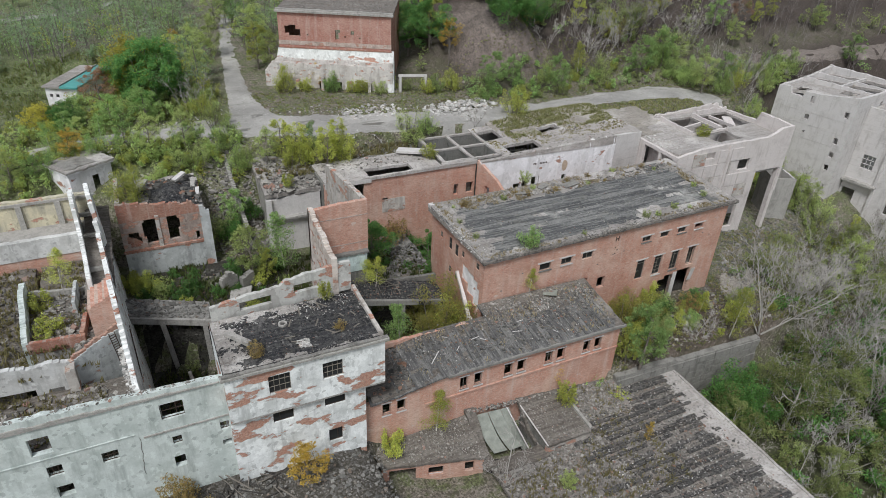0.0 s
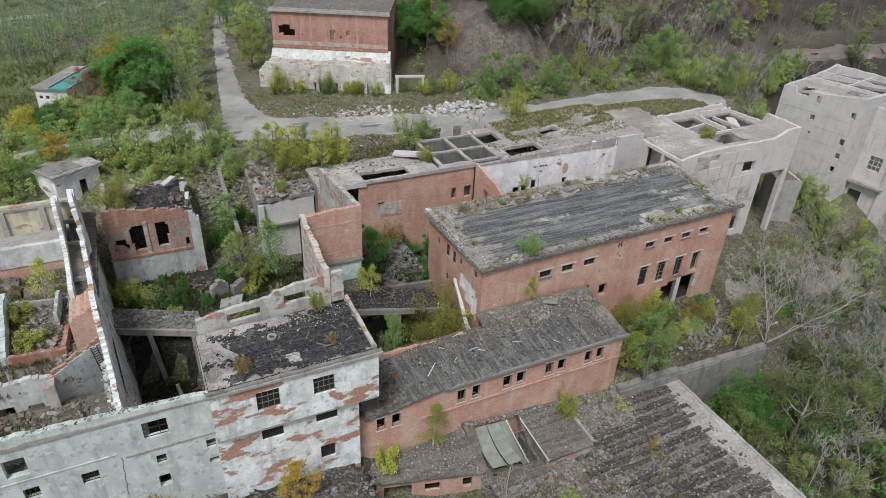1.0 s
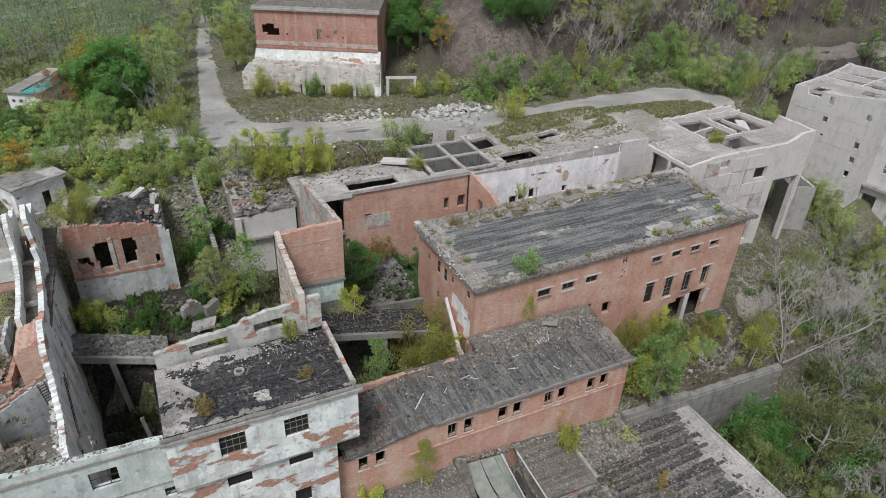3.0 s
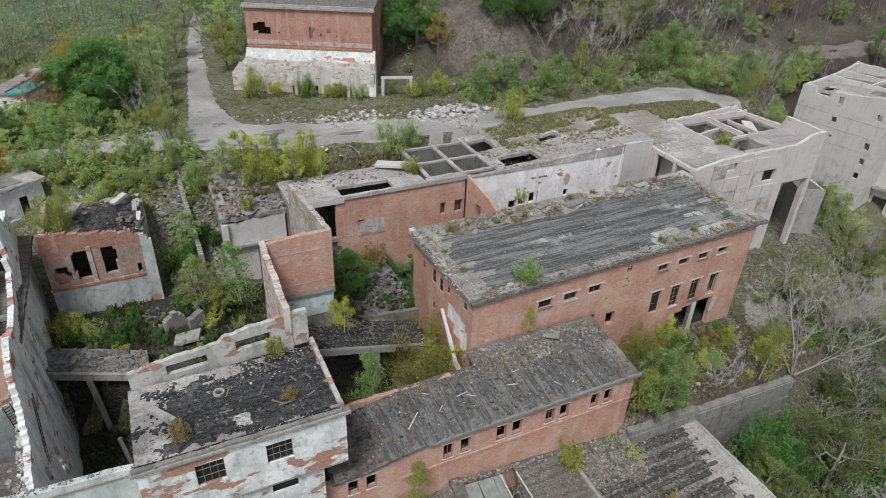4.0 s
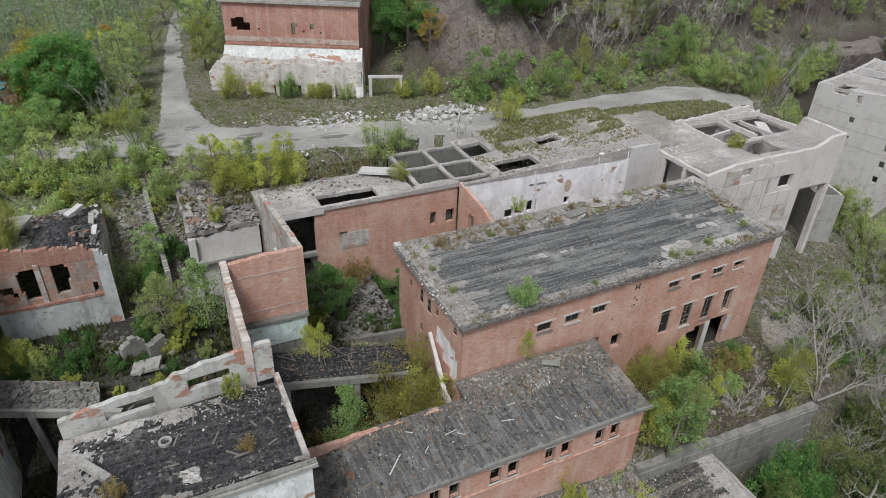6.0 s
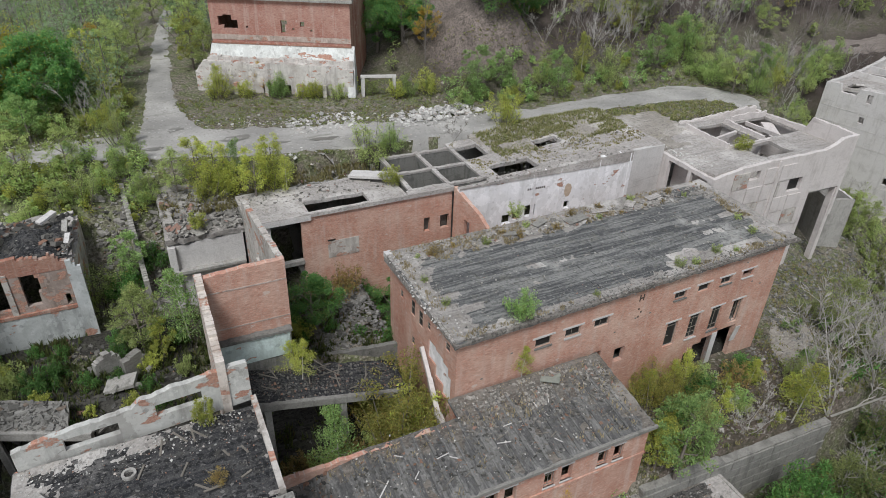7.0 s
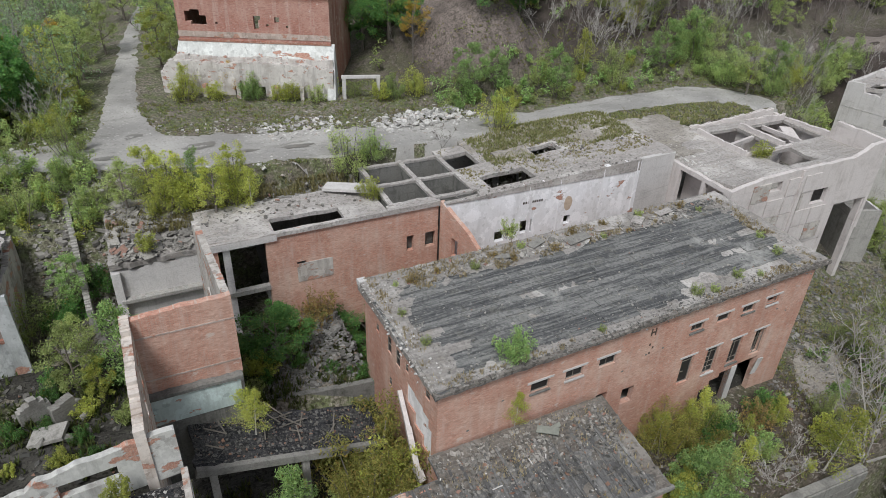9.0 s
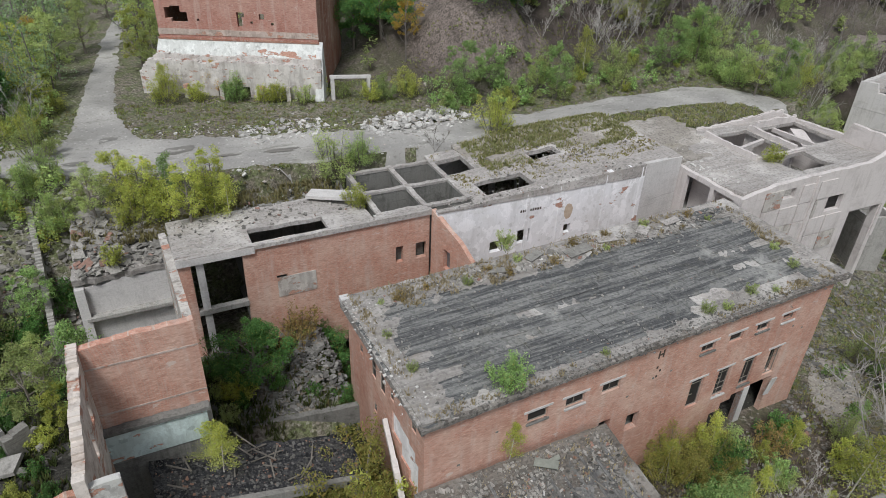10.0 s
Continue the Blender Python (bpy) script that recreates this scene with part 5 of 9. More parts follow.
# small white hut
hut = thing("white_hut", -9.1, 86.1, 0, "small white plastered hut with a flat mossy roof", "hut", turn=32)
part("front_wall", wall(Shape(), (0.35, 0.4), (6.1, 0.4), 9, 16.75, 0.3, [(3.0, 3.95, 13.4, 15.6)]), CLEANWHITE, hut)
part("right_wall", wall(Shape(), (6.1, 0.7), (6.1, 4.4), 9, 16.75, 0.3), CLEANWHITE, hut)
part("back_wall", wall(Shape(), (6.1, 4.7), (0.35, 4.7), 9, 16.75, 0.3), CLEANWHITE, hut)
part("left_wall", wall(Shape(), (0.35, 4.4), (0.35, 0.7), 9, 16.75, 0.3), CLEANWHITE, hut)
part("plinth", Shape().box(0.15, 0.2, 9, 6.3, 0.4, 13.3), GREYPLASTER, hut)
part("fascia", Shape().box(0.1, 0.1, 16.6, 6.35, 0.22, 16.95).box(0.1, 0.22, 16.6, 0.22, 4.9, 16.95), CLEANWHITE, hut)
part("roof", roof_plate(-0.05, -0.05, 6.5, 5.05, lambda u, v: 17.15 + 0.08 * noise.noise((u, v, 5)), 0.25, 0.25, 15, 0.35), ROOF_DIRT, hut)
part("torn_felt", roof_plate(0.5, 0.7, 4.2, 3.4, lambda u, v: 17.24 + 0.1 * noise.noise((u * 1.5, v * 1.5, 9)), 0.1, 0.5, 16, 0.3), STAINED, hut)

# brick stub with a turquoise base
stub = thing("brick_stub", 17.5, 60.5, 9, "freestanding red brick wall block above faded turquoise plaster", "ruin")
part("brick_face", wall(Shape(), (14.5, 60.5), (21.0, 60.5), 14.2, [(0, 20.2), (6.5, 20.5)], 0.5, [], 0.1, 1.2, 0.4), BRICK, stub)
part("plaster_base", wall(Shape(), (14.6, 60.0), (20.7, 60.0), 11.9, 14.2, 1.0, [], 0.08, 3.3, 0.4), TURQUOISE, stub, "faded turquoise plaster base")
part("base_ledge", wall(Shape(), (14.5, 59.85), (20.9, 59.85), 14.15, 14.4, 0.6, [], 0.15, 5.5, 0.3), DARK_CONCRETE, stub)
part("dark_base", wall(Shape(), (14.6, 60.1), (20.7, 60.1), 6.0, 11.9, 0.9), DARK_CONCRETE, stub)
part("concrete_band", Shape().box(14.52, 60.47, 18.7, 21.0, 60.52, 18.82), PINK, stub)
part("concrete_band", Shape().box(14.52, 60.47, 15.3, 21.0, 60.52, 15.42), PINK, stub)
part("side_wall", wall(Shape(), (14.5, 61.0), (14.5, 52.4), 7.0, [(0, 20.3), (4, 19.8), (8.6, 18.6)], 0.55, [(2.0, 2.8, 16.6, 18.3), (3.6, 4.4, 15.6, 17.6), (5.6, 6.4, 13.5, 15.2)], 0.4, 1.7, 0.4), ROUGHCAST, stub)
part("return_wall", wall(Shape(), (21.0, 61.0), (20.6, 73.5), 6.0, [(0, 20.4), (12.5, 19.4)], 0.5, [(7, 8.6, 15.5, 18)], 0.25, 2.7, 0.4), RAGGED, stub)

# walkway slab in the court
slab = thing("walkway_slab", 23.5, 59, 4.5, "broken concrete walkway slab covered in soot and debris", "slab")
part("deck", roof_plate(16.9, 56.4, 29.6, 60.6, lambda u, v: 9.7 - 0.29 * (u - 21.5) + 0.05 * (v - 57), 0.5, 0.3, 21), TAR_BLACK, slab)
part("edge_beam", Shape().beam((16.8, 56.2, 10.7), (29.7, 56.7, 7.1), 0.4, 0.6), STAINED, slab)
for x in (17.5, 23.5, 28.5):
    part("column", Shape().box(x, 56.5, 1.5, x + 0.5, 57.0, 9.2 - 0.29 * (x - 21.5)), CONCRETE, slab)
part("rear_beam", wall(Shape(), (21.2, 66.6), (32.4, 65.0), 1.5, 5.3, 0.5, ragged=0.08, seed=14), DARK_CONCRETE, slab)

# rear building, brick part
rear = thing("rear_building", 45, 80, 8, "long roofless rear building of brick and pale concrete", "building")
part("brick_front", wall(Shape(), (20.6, 76.2), (43.0, 76.2), 3, [(0, 15.0), (22.4, 15.3)], 0.5, [(1.3, 5.4, 4, 14.6), (19.0, 19.75, 10.4, 12.1), (21.0, 22.1, 10.4, 12.1), (8.0, 8.9, 11.2, 11.8)], 0.05, 4.4), BRICK, rear)
part("roof_edge", wall(Shape(), (20.6, 75.98), (43.1, 75.98), 14.95, [(0, 15.25), (22.5, 15.5)], 0.4, [], 0.1, 4.1, 0.3), ROOF_PALE, rear, "crumbled pale edge of the roof slab")
part("plaster_patch", Shape().box(28.6, 76.15, 9.6, 32.0, 76.2, 11.6), RAGGED, rear)
part("brick_return", wall(Shape(), (43.0, 75.8), (44.6, 67.0), 3, [(0, 15.6), (4, 14.2), (9, 11.5)], 0.45, [(2, 3, 10.4, 12.4), (5, 5.9, 9.2, 11)], 0.1, 4.9), BRICK, rear)
part("white_wall", wall(Shape(), (43.2, 74.9), (66.2, 74.4), 4, [(0, 15.6), (23, 16.8)], 0.5, [(5.6, 6.8, 10.1, 11.3), (7.0, 8.1, 10.4, 11.5), (8.6, 10.0, 10.5, 12.0), (14, 14.8, 10.6, 11.6)], 0.12, 5.5, 0.35), CLEANWHITE, rear, "high white plastered inner wall")
for x in (52.5, 56.2, 61.6, 66.0):
    part("pilaster", Shape().box(x, 74.82 - 0.0217 * (x - 43.2), 4, x + 0.45, 74.9 - 0.0217 * (x - 43.2), 15.4 + 0.052 * (x - 43.2)), CLEANWHITE, rear)
_st = Shape()
_ring = [(57.51 + 0.5 * math.cos(t) * (1 + 0.25 * noise.noise((math.cos(t) * 2, math.sin(t) * 2, 3))), 13.1 + 0.85 * math.sin(t) * (1 + 0.25 * noise.noise((math.cos(t) * 2, math.sin(t) * 2, 8)))) for t in [6.2832 * k / 20 for k in range(20)]]
_st.v = [(a, 74.9 - 0.0217 * (a - 43.2) - d, b) for d in (0.012, 0.002) for a, b in _ring]
_st.f = [tuple(range(20)), tuple(range(39, 19, -1))] + [(k, (k + 1) % 20, 20 + (k + 1) % 20, 20 + k) for k in range(20)]
part("rust_stain", _st, RUST, rear, "brown rust stain on the white plaster")
for k in range(9):
    u = 51.9 + 0.27 * k
    part("dark_slot", Shape().box(u, 74.9 - 0.0217 * (u - 43.2) - 0.03, 13.95, u + 0.17, 74.9 - 0.0217 * (u - 43.2) - 0.002, 14.2), DARK_STEEL, rear)
part("concrete_return", wall(Shape(), (66.2, 74.4), (71.8, 74.9), 4, [(0, 16.8), (5.6, 16.6)], 0.5, [], 0.1, 5.9), PALE, rear)


part("opening_column", Shape().box(22.3, 76.25, 3, 22.9, 76.75, 14.6), PALE, rear)
part("opening_ledge", Shape().box(21.9, 76.1, 9.5, 26.0, 76.7, 9.95), CONCRETE, rear)
part("opening_beam", Shape().box(20.6, 75.95, 14.6, 27.0, 76.2, 15.2), PALE, rear)
# back, side and partition walls added, coloured dark so the opening looks unlit
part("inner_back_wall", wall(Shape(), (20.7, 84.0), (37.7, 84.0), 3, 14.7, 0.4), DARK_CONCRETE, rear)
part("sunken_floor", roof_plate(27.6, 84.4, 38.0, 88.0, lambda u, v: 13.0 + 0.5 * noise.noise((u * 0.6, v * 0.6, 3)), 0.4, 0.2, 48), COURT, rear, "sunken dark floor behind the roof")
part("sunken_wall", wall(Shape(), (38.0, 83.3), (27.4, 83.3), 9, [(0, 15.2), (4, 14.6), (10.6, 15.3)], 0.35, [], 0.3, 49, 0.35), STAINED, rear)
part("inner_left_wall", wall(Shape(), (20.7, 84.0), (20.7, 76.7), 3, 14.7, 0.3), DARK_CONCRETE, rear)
# floor tone carries the shade of the deep cells
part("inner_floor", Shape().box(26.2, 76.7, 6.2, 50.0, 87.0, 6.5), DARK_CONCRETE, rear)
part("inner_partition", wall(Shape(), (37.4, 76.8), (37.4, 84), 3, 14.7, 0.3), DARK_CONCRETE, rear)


def slab_with_holes(xs, ys, holes, zf, thick, seed):
    """Slab pieces between holes: one cell of the grid after another."""
    s = Shape()
    for (a, b) in zip(xs, xs[1:]):
        for (c, d) in zip(ys, ys[1:]):
            mx, my = (a + b) / 2, (c + d) / 2
            if any(h[0] < mx < h[1] and h[2] < my < h[3] for h in holes):
                continue
            q = roof_plate(a, c, b, d, zf, thick, 0.0, seed, 0.8)
            s.add(q.v, q.f)
    s.weld = True
    return s


rh = [(27.0, 33.6, 76.9, 79.2)]
part("roof_west", slab_with_holes([20.8, 27.0, 33.6, 37.8], [76.7, 76.9, 79.2, 83.2], rh, lambda u, v: 15.1 + 0.12 * noise.noise((u * 0.6, v * 0.6, 8)), 0.4, 41), ROOF_PALE, rear)
# cells: shade painted as dark walls, lit tops as pale caps
for x in (38.2, 42.7, 47.2):
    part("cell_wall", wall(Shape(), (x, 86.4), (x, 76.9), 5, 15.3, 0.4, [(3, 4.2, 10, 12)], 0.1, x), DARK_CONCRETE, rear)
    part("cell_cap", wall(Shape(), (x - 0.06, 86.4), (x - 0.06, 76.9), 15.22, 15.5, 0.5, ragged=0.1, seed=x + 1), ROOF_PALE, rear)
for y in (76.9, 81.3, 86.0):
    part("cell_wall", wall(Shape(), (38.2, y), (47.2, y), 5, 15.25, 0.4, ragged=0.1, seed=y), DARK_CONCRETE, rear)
    part("cell_cap", wall(Shape(), (38.2, y - 0.06), (47.2, y - 0.06), 15.17, 15.44, 0.5, ragged=0.1, seed=y + 1), ROOF_PALE, rear)
part("cell_rim", roof_plate(37.7, 76.1, 43.0, 77.1, lambda u, v: 15.42, 0.3, 0.3, 44), ROOF_PALE, rear)
rh2 = [(49.3, 54.6, 76.8, 79.6), (57.5, 61, 81.5, 83.5), (47.2, 51, 82.5, 86.0)]
part("roof_middle", slab_with_holes([47.6, 49.3, 51, 54.6, 57.5, 61, 71.8], [75.0, 76.8, 79.6, 81.5, 82.5, 83.5, 86.0, 87.9], rh2, lambda u, v: 15.4 + 0.06 * (u - 50) + 0.15 * noise.noise((u * 0.5, v * 0.5, 8)), 0.45, 43), ROOF_PALE, rear)
part("roof_lip", wall(Shape(), (43.2, 74.82), (66.4, 74.32), 15.5, [(0, 15.66), (23, 16.86)], 0.6, [], 0.07, 45, 0.3), ROOF_PALE, rear, "crumbling edge of the roof slab")
def rear_earth(u, v):
    n = noise.noise((u * 0.28, v * 0.28, 5)) + 0.5 * noise.noise((u * 0.9, v * 0.9, 3))
    return 15.42 + 0.06 * (u - 50) * smooth(90.5, 87, v) + 0.5 * smooth(52, 58, u) * smooth(86, 89, v) + 0.4 * smooth(83.0, 86.0, v) - 0.25 + 0.3 * n


part("earth_cover", roof_plate(51.2, 83.7, 71.6, 90.2, rear_earth, 0.5, 0.5, 88, 0.4), DIRT_PALE, rear, "pale earth and dry grass washed over the roof")
part("earth_cover", roof_plate(53.0, 79.8, 57.2, 83.9, lambda u, v: rear_earth(u, v + 3.5) - 0.05, 0.4, 0.5, 89, 0.4), DIRT_PALE, rear)
part("earth_cover", roof_plate(61.4, 77.5, 71.6, 83.9, lambda u, v: rear_earth(u, v + 3.0) - 0.1, 0.4, 0.5, 90, 0.4), DIRT_PALE, rear)
part("broken_slab", Shape().beam((33.6, 83.2, 15.5), (37.6, 80.2, 15.9), 1.6, 0.3), PALE, rear)

# rear building, right part on legs
legs = thing("concrete_bunker", 84, 70, 2, "pale concrete bunker building open at the top, standing on legs", "building")
bh = [(5.6, 7.4, 14.4, 15.5), (13.0, 15.4, 11.6, 13.4), (0.4, 1.6, 12.0, 12.8)]
part("front_wall", wall(Shape(), (71.9, 66.4), (95.4, 66.0), 6.5, [(0, 15.4), (5, 16.3), (16, 16.5), (18.6, 16.6), (19.8, 17.0), (21.0, 17.6), (23.5, 17.9)], 0.5, bh + [(17.3, 23.0, 6.4, 10.8)], 0.12, 6.1, 0.35), WARM, legs)
part("front_wall_base", wall(Shape(), (71.9, 66.5), (88.9, 66.2), 0, 6.5, 0.5, [(12.5, 15.5, 1, 5.5)]), WARM, legs)
part("left_wall", wall(Shape(), (71.9, 82), (71.9, 66.9), 3, 15.4, 0.5, [(8.2, 14.6, 8.0, 14.9)], 0.1, 6.4), WARM, legs)
part("inner_wall", wall(Shape(), (73.6, 74.4), (73.6, 66.9), 5, 15.2, 0.3, [(4.6, 6.4, 8.0, 13.2)]), WARM, legs)
part("edge_post", Shape().box(71.9, 70.0, 8, 72.4, 70.5, 14.9), WARM, legs)
for i in range(6):
    for j in range(4):
        u, z = 72.4 + i * 2.6, 6.9 + j * 2.2
        if (i, j) in ((2, 3), (5, 2), (5, 3), (0, 2), (0, 3), (1, 0)):
            continue
        w = 2.5 if (i, j) != (4, 2) else 0.4
        part("wall_panel", Shape().box(u, 66.26 - 0.017 * (u - 72), z, u + w, 66.36 - 0.017 * (u - 72), z + 2.05), WARM if (i * 2 + j) % 5 else RAGGED, legs)
part("pilaster", Shape().box(82.0, 66.0, 6.9, 82.3, 66.3, 16.3), WARM, legs)
part("right_wall", wall(Shape(), (95.4, 66.5), (95.4, 82), 10.4, [(0, 17.9), (6, 18.0), (6.6, 16.4), (15.5, 16.0)], 0.5, [], 0.15, 6.9, 0.35), WARM, legs)
part("back_wall", wall(Shape(), (94.9, 82), (72.4, 82), 5, [(0, 16.6), (8, 16.2), (22.5, 15.4)], 0.5, [], 0.25, 16, 0.35), WARM, legs)
for x, y in ((88.8, 66.15), (94.7, 66.15), (88.8, 74), (94.7, 74)):
    part("leg", Shape().box(x, y, -1, x + 0.7, y + 0.8, 10.8), WARM, legs)
part("leg_wall", wall(Shape(), (89.5, 74.2), (94.7, 74.2), -1, 10.0, 0.4, [(3.2, 4.2, 2, 8)]), CONCRETE, legs)
part("floor_slab", Shape().box(72.4, 66.9, 10.0, 94.9, 81.5, 10.35), CONCRETE, legs)
bt = [(80.3, 86.4, 72.8, 79.6), (82.0, 87.2, 68.2, 72.2), (88.0, 94.4, 73.4, 79.4)]


def bunker_roof(u, v):
    return 15.4 + 0.05 * min(u - 72, 8) + 0.4 * smooth(70, 67, v) + 0.12 * noise.noise((u * 0.5, v * 0.5, 3))


part("roof", slab_with_holes([72.4, 80.3, 82.0, 86.4, 87.2, 88.0, 88.2, 91.0, 94.4, 94.9], [66.9, 68.2, 69.0, 72.2, 72.6, 72.8, 73.4, 79.4, 79.6, 81.6], bt, bunker_roof, 0.4, 47), ROOF_PALE, legs)
part("earth_cover", roof_plate(70.8, 75.5, 79.6, 86.0, lambda u, v: blend(15.62, 16.3, smooth(78, 83, v)) + 0.35 * smooth(74, 71, u) + 0.18 * noise.noise((u * 0.4, v * 0.4, 9)), 0.5, 0.9, 92, 0.4), DIRT_PALE, legs, "pale earth washed over the roof's edge")
part("cell_rim", wall(Shape(), (80.0, 80.0), (80.0, 72.4), 15.4, 16.4, 0.3, [], 0.15, 61, 0.3), WARM, legs)
part("cell_rim", wall(Shape(), (80.0, 72.4), (87.8, 72.3), 15.4, 16.1, 0.35, [], 0.12, 62, 0.3), WARM, legs)
part("cell_rim", wall(Shape(), (87.2, 73.0), (87.2, 79.8), 10.4, 16.3, 0.4, [(1.5, 5.2, 11, 15.4)], 0.12, 63, 0.3), WARM, legs)
part("cell_rim", wall(Shape(), (88.0, 79.6), (94.6, 79.4), 15.4, 16.6, 0.35, [], 0.2, 64, 0.3), WARM, legs)
part("cross_beam", Shape().beam((80.3, 75.6, 15.5), (86.4, 77.0, 15.4), 0.4, 0.5), WARM, legs)
part("cross_beam", Shape().beam((90.6, 73.4, 15.6), (90.9, 79.4, 15.3), 0.35, 0.5), WARM, legs)
part("fallen_slab", Shape().beam((91.5, 74.2, 14.6), (94.0, 78.5, 15.2), 1.6, 0.25), WARM, legs)

part("recess_wall", wall(Shape(), (88.8, 71.0), (95.4, 70.8), 0, 10.4, 0.4, [(1.0, 1.6, 3.6, 5.2), (4.6, 5.2, 5.0, 7.4), (4.2, 4.8, 4.2, 6.0)], 0.1, 6.7, 0.4), WARM, legs, "pale wall set back behind the legs")
box = thing("concrete_box", 101.5, 71, 0, "small roofless concrete box beside the bunker", "annex")
part("front_wall", wall(Shape(), (98.3, 68.6), (102.6, 67.4), -6, [(0, 7.0), (4.4, 6.6)], 0.35, [], 0.12, 71, 0.35), CONCRETE, box)
part("right_wall", wall(Shape(), (102.6, 67.75), (104.2, 71.6), -6, 6.6, 0.35, [], 0.12, 72, 0.35), PALE, box)
part("left_wall", wall(Shape(), (99.9, 72.8), (98.4, 69.0), -6, 7.0, 0.35, [], 0.12, 73, 0.35), CONCRETE, box)
part("back_wall", wall(Shape(), (104.0, 71.9), (100.0, 73.0), -6, 6.9, 0.35, [], 0.12, 74, 0.35), CONCRETE, box)
part("floor", roof_plate(99.8, 69.0, 102.6, 72.0, lambda u, v: 4.9, 0.3, 0.1, 75), LITTER, box)

# tower block far right, turned; u along its face, v back from it
tower = thing("concrete_tower", 113.6, 84.7, 0, "tall pale concrete stair tower with small windows and lower wing", "tower", turn=-78)
th = [(6.5, 7.3, 15.7, 17.0), (6.4, 7.2, 12.5, 13.5), (6.9, 7.3, 10.0, 10.4), (12.8, 13.6, 9.6, 10.8), (12.9, 13.7, 7.0, 8.1), (12.8, 13.6, 4.4, 5.5), (13.1, 13.9, 14.7, 15.8), (13.7, 13.9, 1.1, 1.8)]
part("front_wall", wall(Shape(), (0, 0), (14.9, 0), -10, [(0, 17.4), (2.2, 17.7), (2.6, 16.5), (4.8, 16.3), (5.2, 17.4), (8, 17.6), (12, 18.3), (14.9, 18.7)], 0.6, th, 0.15, 41, 0.35), SILO, tower)
part("side_wall", wall(Shape(), (14.9, 0.6), (14.9, 19.4), -10, [(0, 18.7), (5, 18.4), (18.8, 18.2)], 0.6, [(9.0, 10.2, 14.5, 16.6), (15.0, 16.2, 14.5, 16.4)], 0.1, 40, 0.4), SILO, tower)
part("wing_wall", wall(Shape(), (14.95, 5.5), (42, 5.5), -10, 16.4, 0.6, [(16.9 - 14.95, 19.1 - 14.95, 5.1, 7.8), (15.3 - 14.95, 17.7 - 14.95, -2.0, 0.6), (26, 28.2, 5.1, 7.8), (8.5, 11, -2, 0.6)], 0.1, 55), SILO, tower)
for u in (16.9, 40.95):
    part("window_grid", Shape().beam((u + 0.75, 5.75, 5.1), (u + 0.75, 5.75, 7.8), 0.1, 0.1, up=(0, 1, 0)).beam((u + 1.5, 5.75, 5.1), (u + 1.5, 5.75, 7.8), 0.1, 0.1, up=(0, 1, 0)).beam((u, 5.75, 6.0), (u + 2.2, 5.75, 6.0), 0.1, 0.1).beam((u, 5.75, 6.9), (u + 2.2, 5.75, 6.9), 0.1, 0.1), SILO, tower)
part("wing_ledge", wall(Shape(), (14.95, 4.3), (21.0, 4.3), 2.2, [(0, 2.6), (4, 2.7), (6.05, 2.5)], 1.2, [], 0.15, 57, 0.3), CONCRETE, tower, "broken concrete canopy over the wing's doorway")
part("wing_pier", Shape().box(20.4, 5.2, -10, 20.9, 5.5, 16.3), SILO, tower)
part("wing_roof", roof_plate(15.0, 6.1, 42, 19, lambda u, v: 15.9, 0.4, 0.1, 52), ROOF_PALE, tower)
part("back_wall", wall(Shape(), (14.9, 19.9), (0, 19.9), -10, [(0, 18.2), (14.9, 18.6)], 0.6, [], 0.15, 42, 0.4), SILO, tower)
part("left_wall", wall(Shape(), (0, 19.4), (0, 0.6), -10, [(0, 18.4), (8, 17.6), (18.8, 17.4)], 0.6, [], 0.2, 43, 0.4), SILO, tower)
tt = [(2.6, 5.0, 1.4, 3.4), (1.2, 7.0, 8.6, 13.2), (8.0, 13.6, 8.6, 13.2), (1.2, 7.0, 14.2, 18.8), (8.0, 13.6, 14.2, 18.8), (9.0, 12.0, 4.6, 7.2)]
part("roof", slab_with_holes([0.6, 1.2, 2.6, 5.0, 7.0, 8.0, 9.0, 12.0, 13.6, 14.3], [0.6, 1.4, 3.4, 4.6, 7.2, 8.6, 13.2, 14.2, 18.8, 19.3], tt, lambda u, v: 16.9 + 0.06 * u + 0.2 * noise.noise((u * 0.5, v * 0.5, 6)), 0.5, 53), ROOF_PALE, tower)
part("roof_rim", wall(Shape(), (0.6, 8.0), (14.3, 8.0), 17.0, 18.0, 0.4, [], 0.15, 44, 0.35), SILO, tower)
part("roof_rim", wall(Shape(), (0.6, 13.5), (14.3, 13.5), 12.0, 18.0, 0.4, [(3, 5, 13, 15.6), (9, 11, 13, 15.6)], 0.12, 46, 0.35), SILO, tower)
part("roof_rim", wall(Shape(), (7.5, 19.2), (7.5, 8.4), 12.0, 17.9, 0.35, [], 0.12, 45, 0.35), SILO, tower)
part("fallen_slab", Shape().beam((2.4, 3.0, 16.4), (4.6, 1.0, 17.9), 1.4, 0.25), ROOF_PALE, tower)
part("fallen_slab", Shape().beam((9.0, 6.6, 16.6), (11.8, 5.2, 17.8), 1.2, 0.25), ROOF_PALE, tower)
for z in (13.9, 11.6, 9.0, 3.6):
    part("seam", Shape().box(0, -0.04, z, 14.9, 0, z + 0.05), SILO, tower)

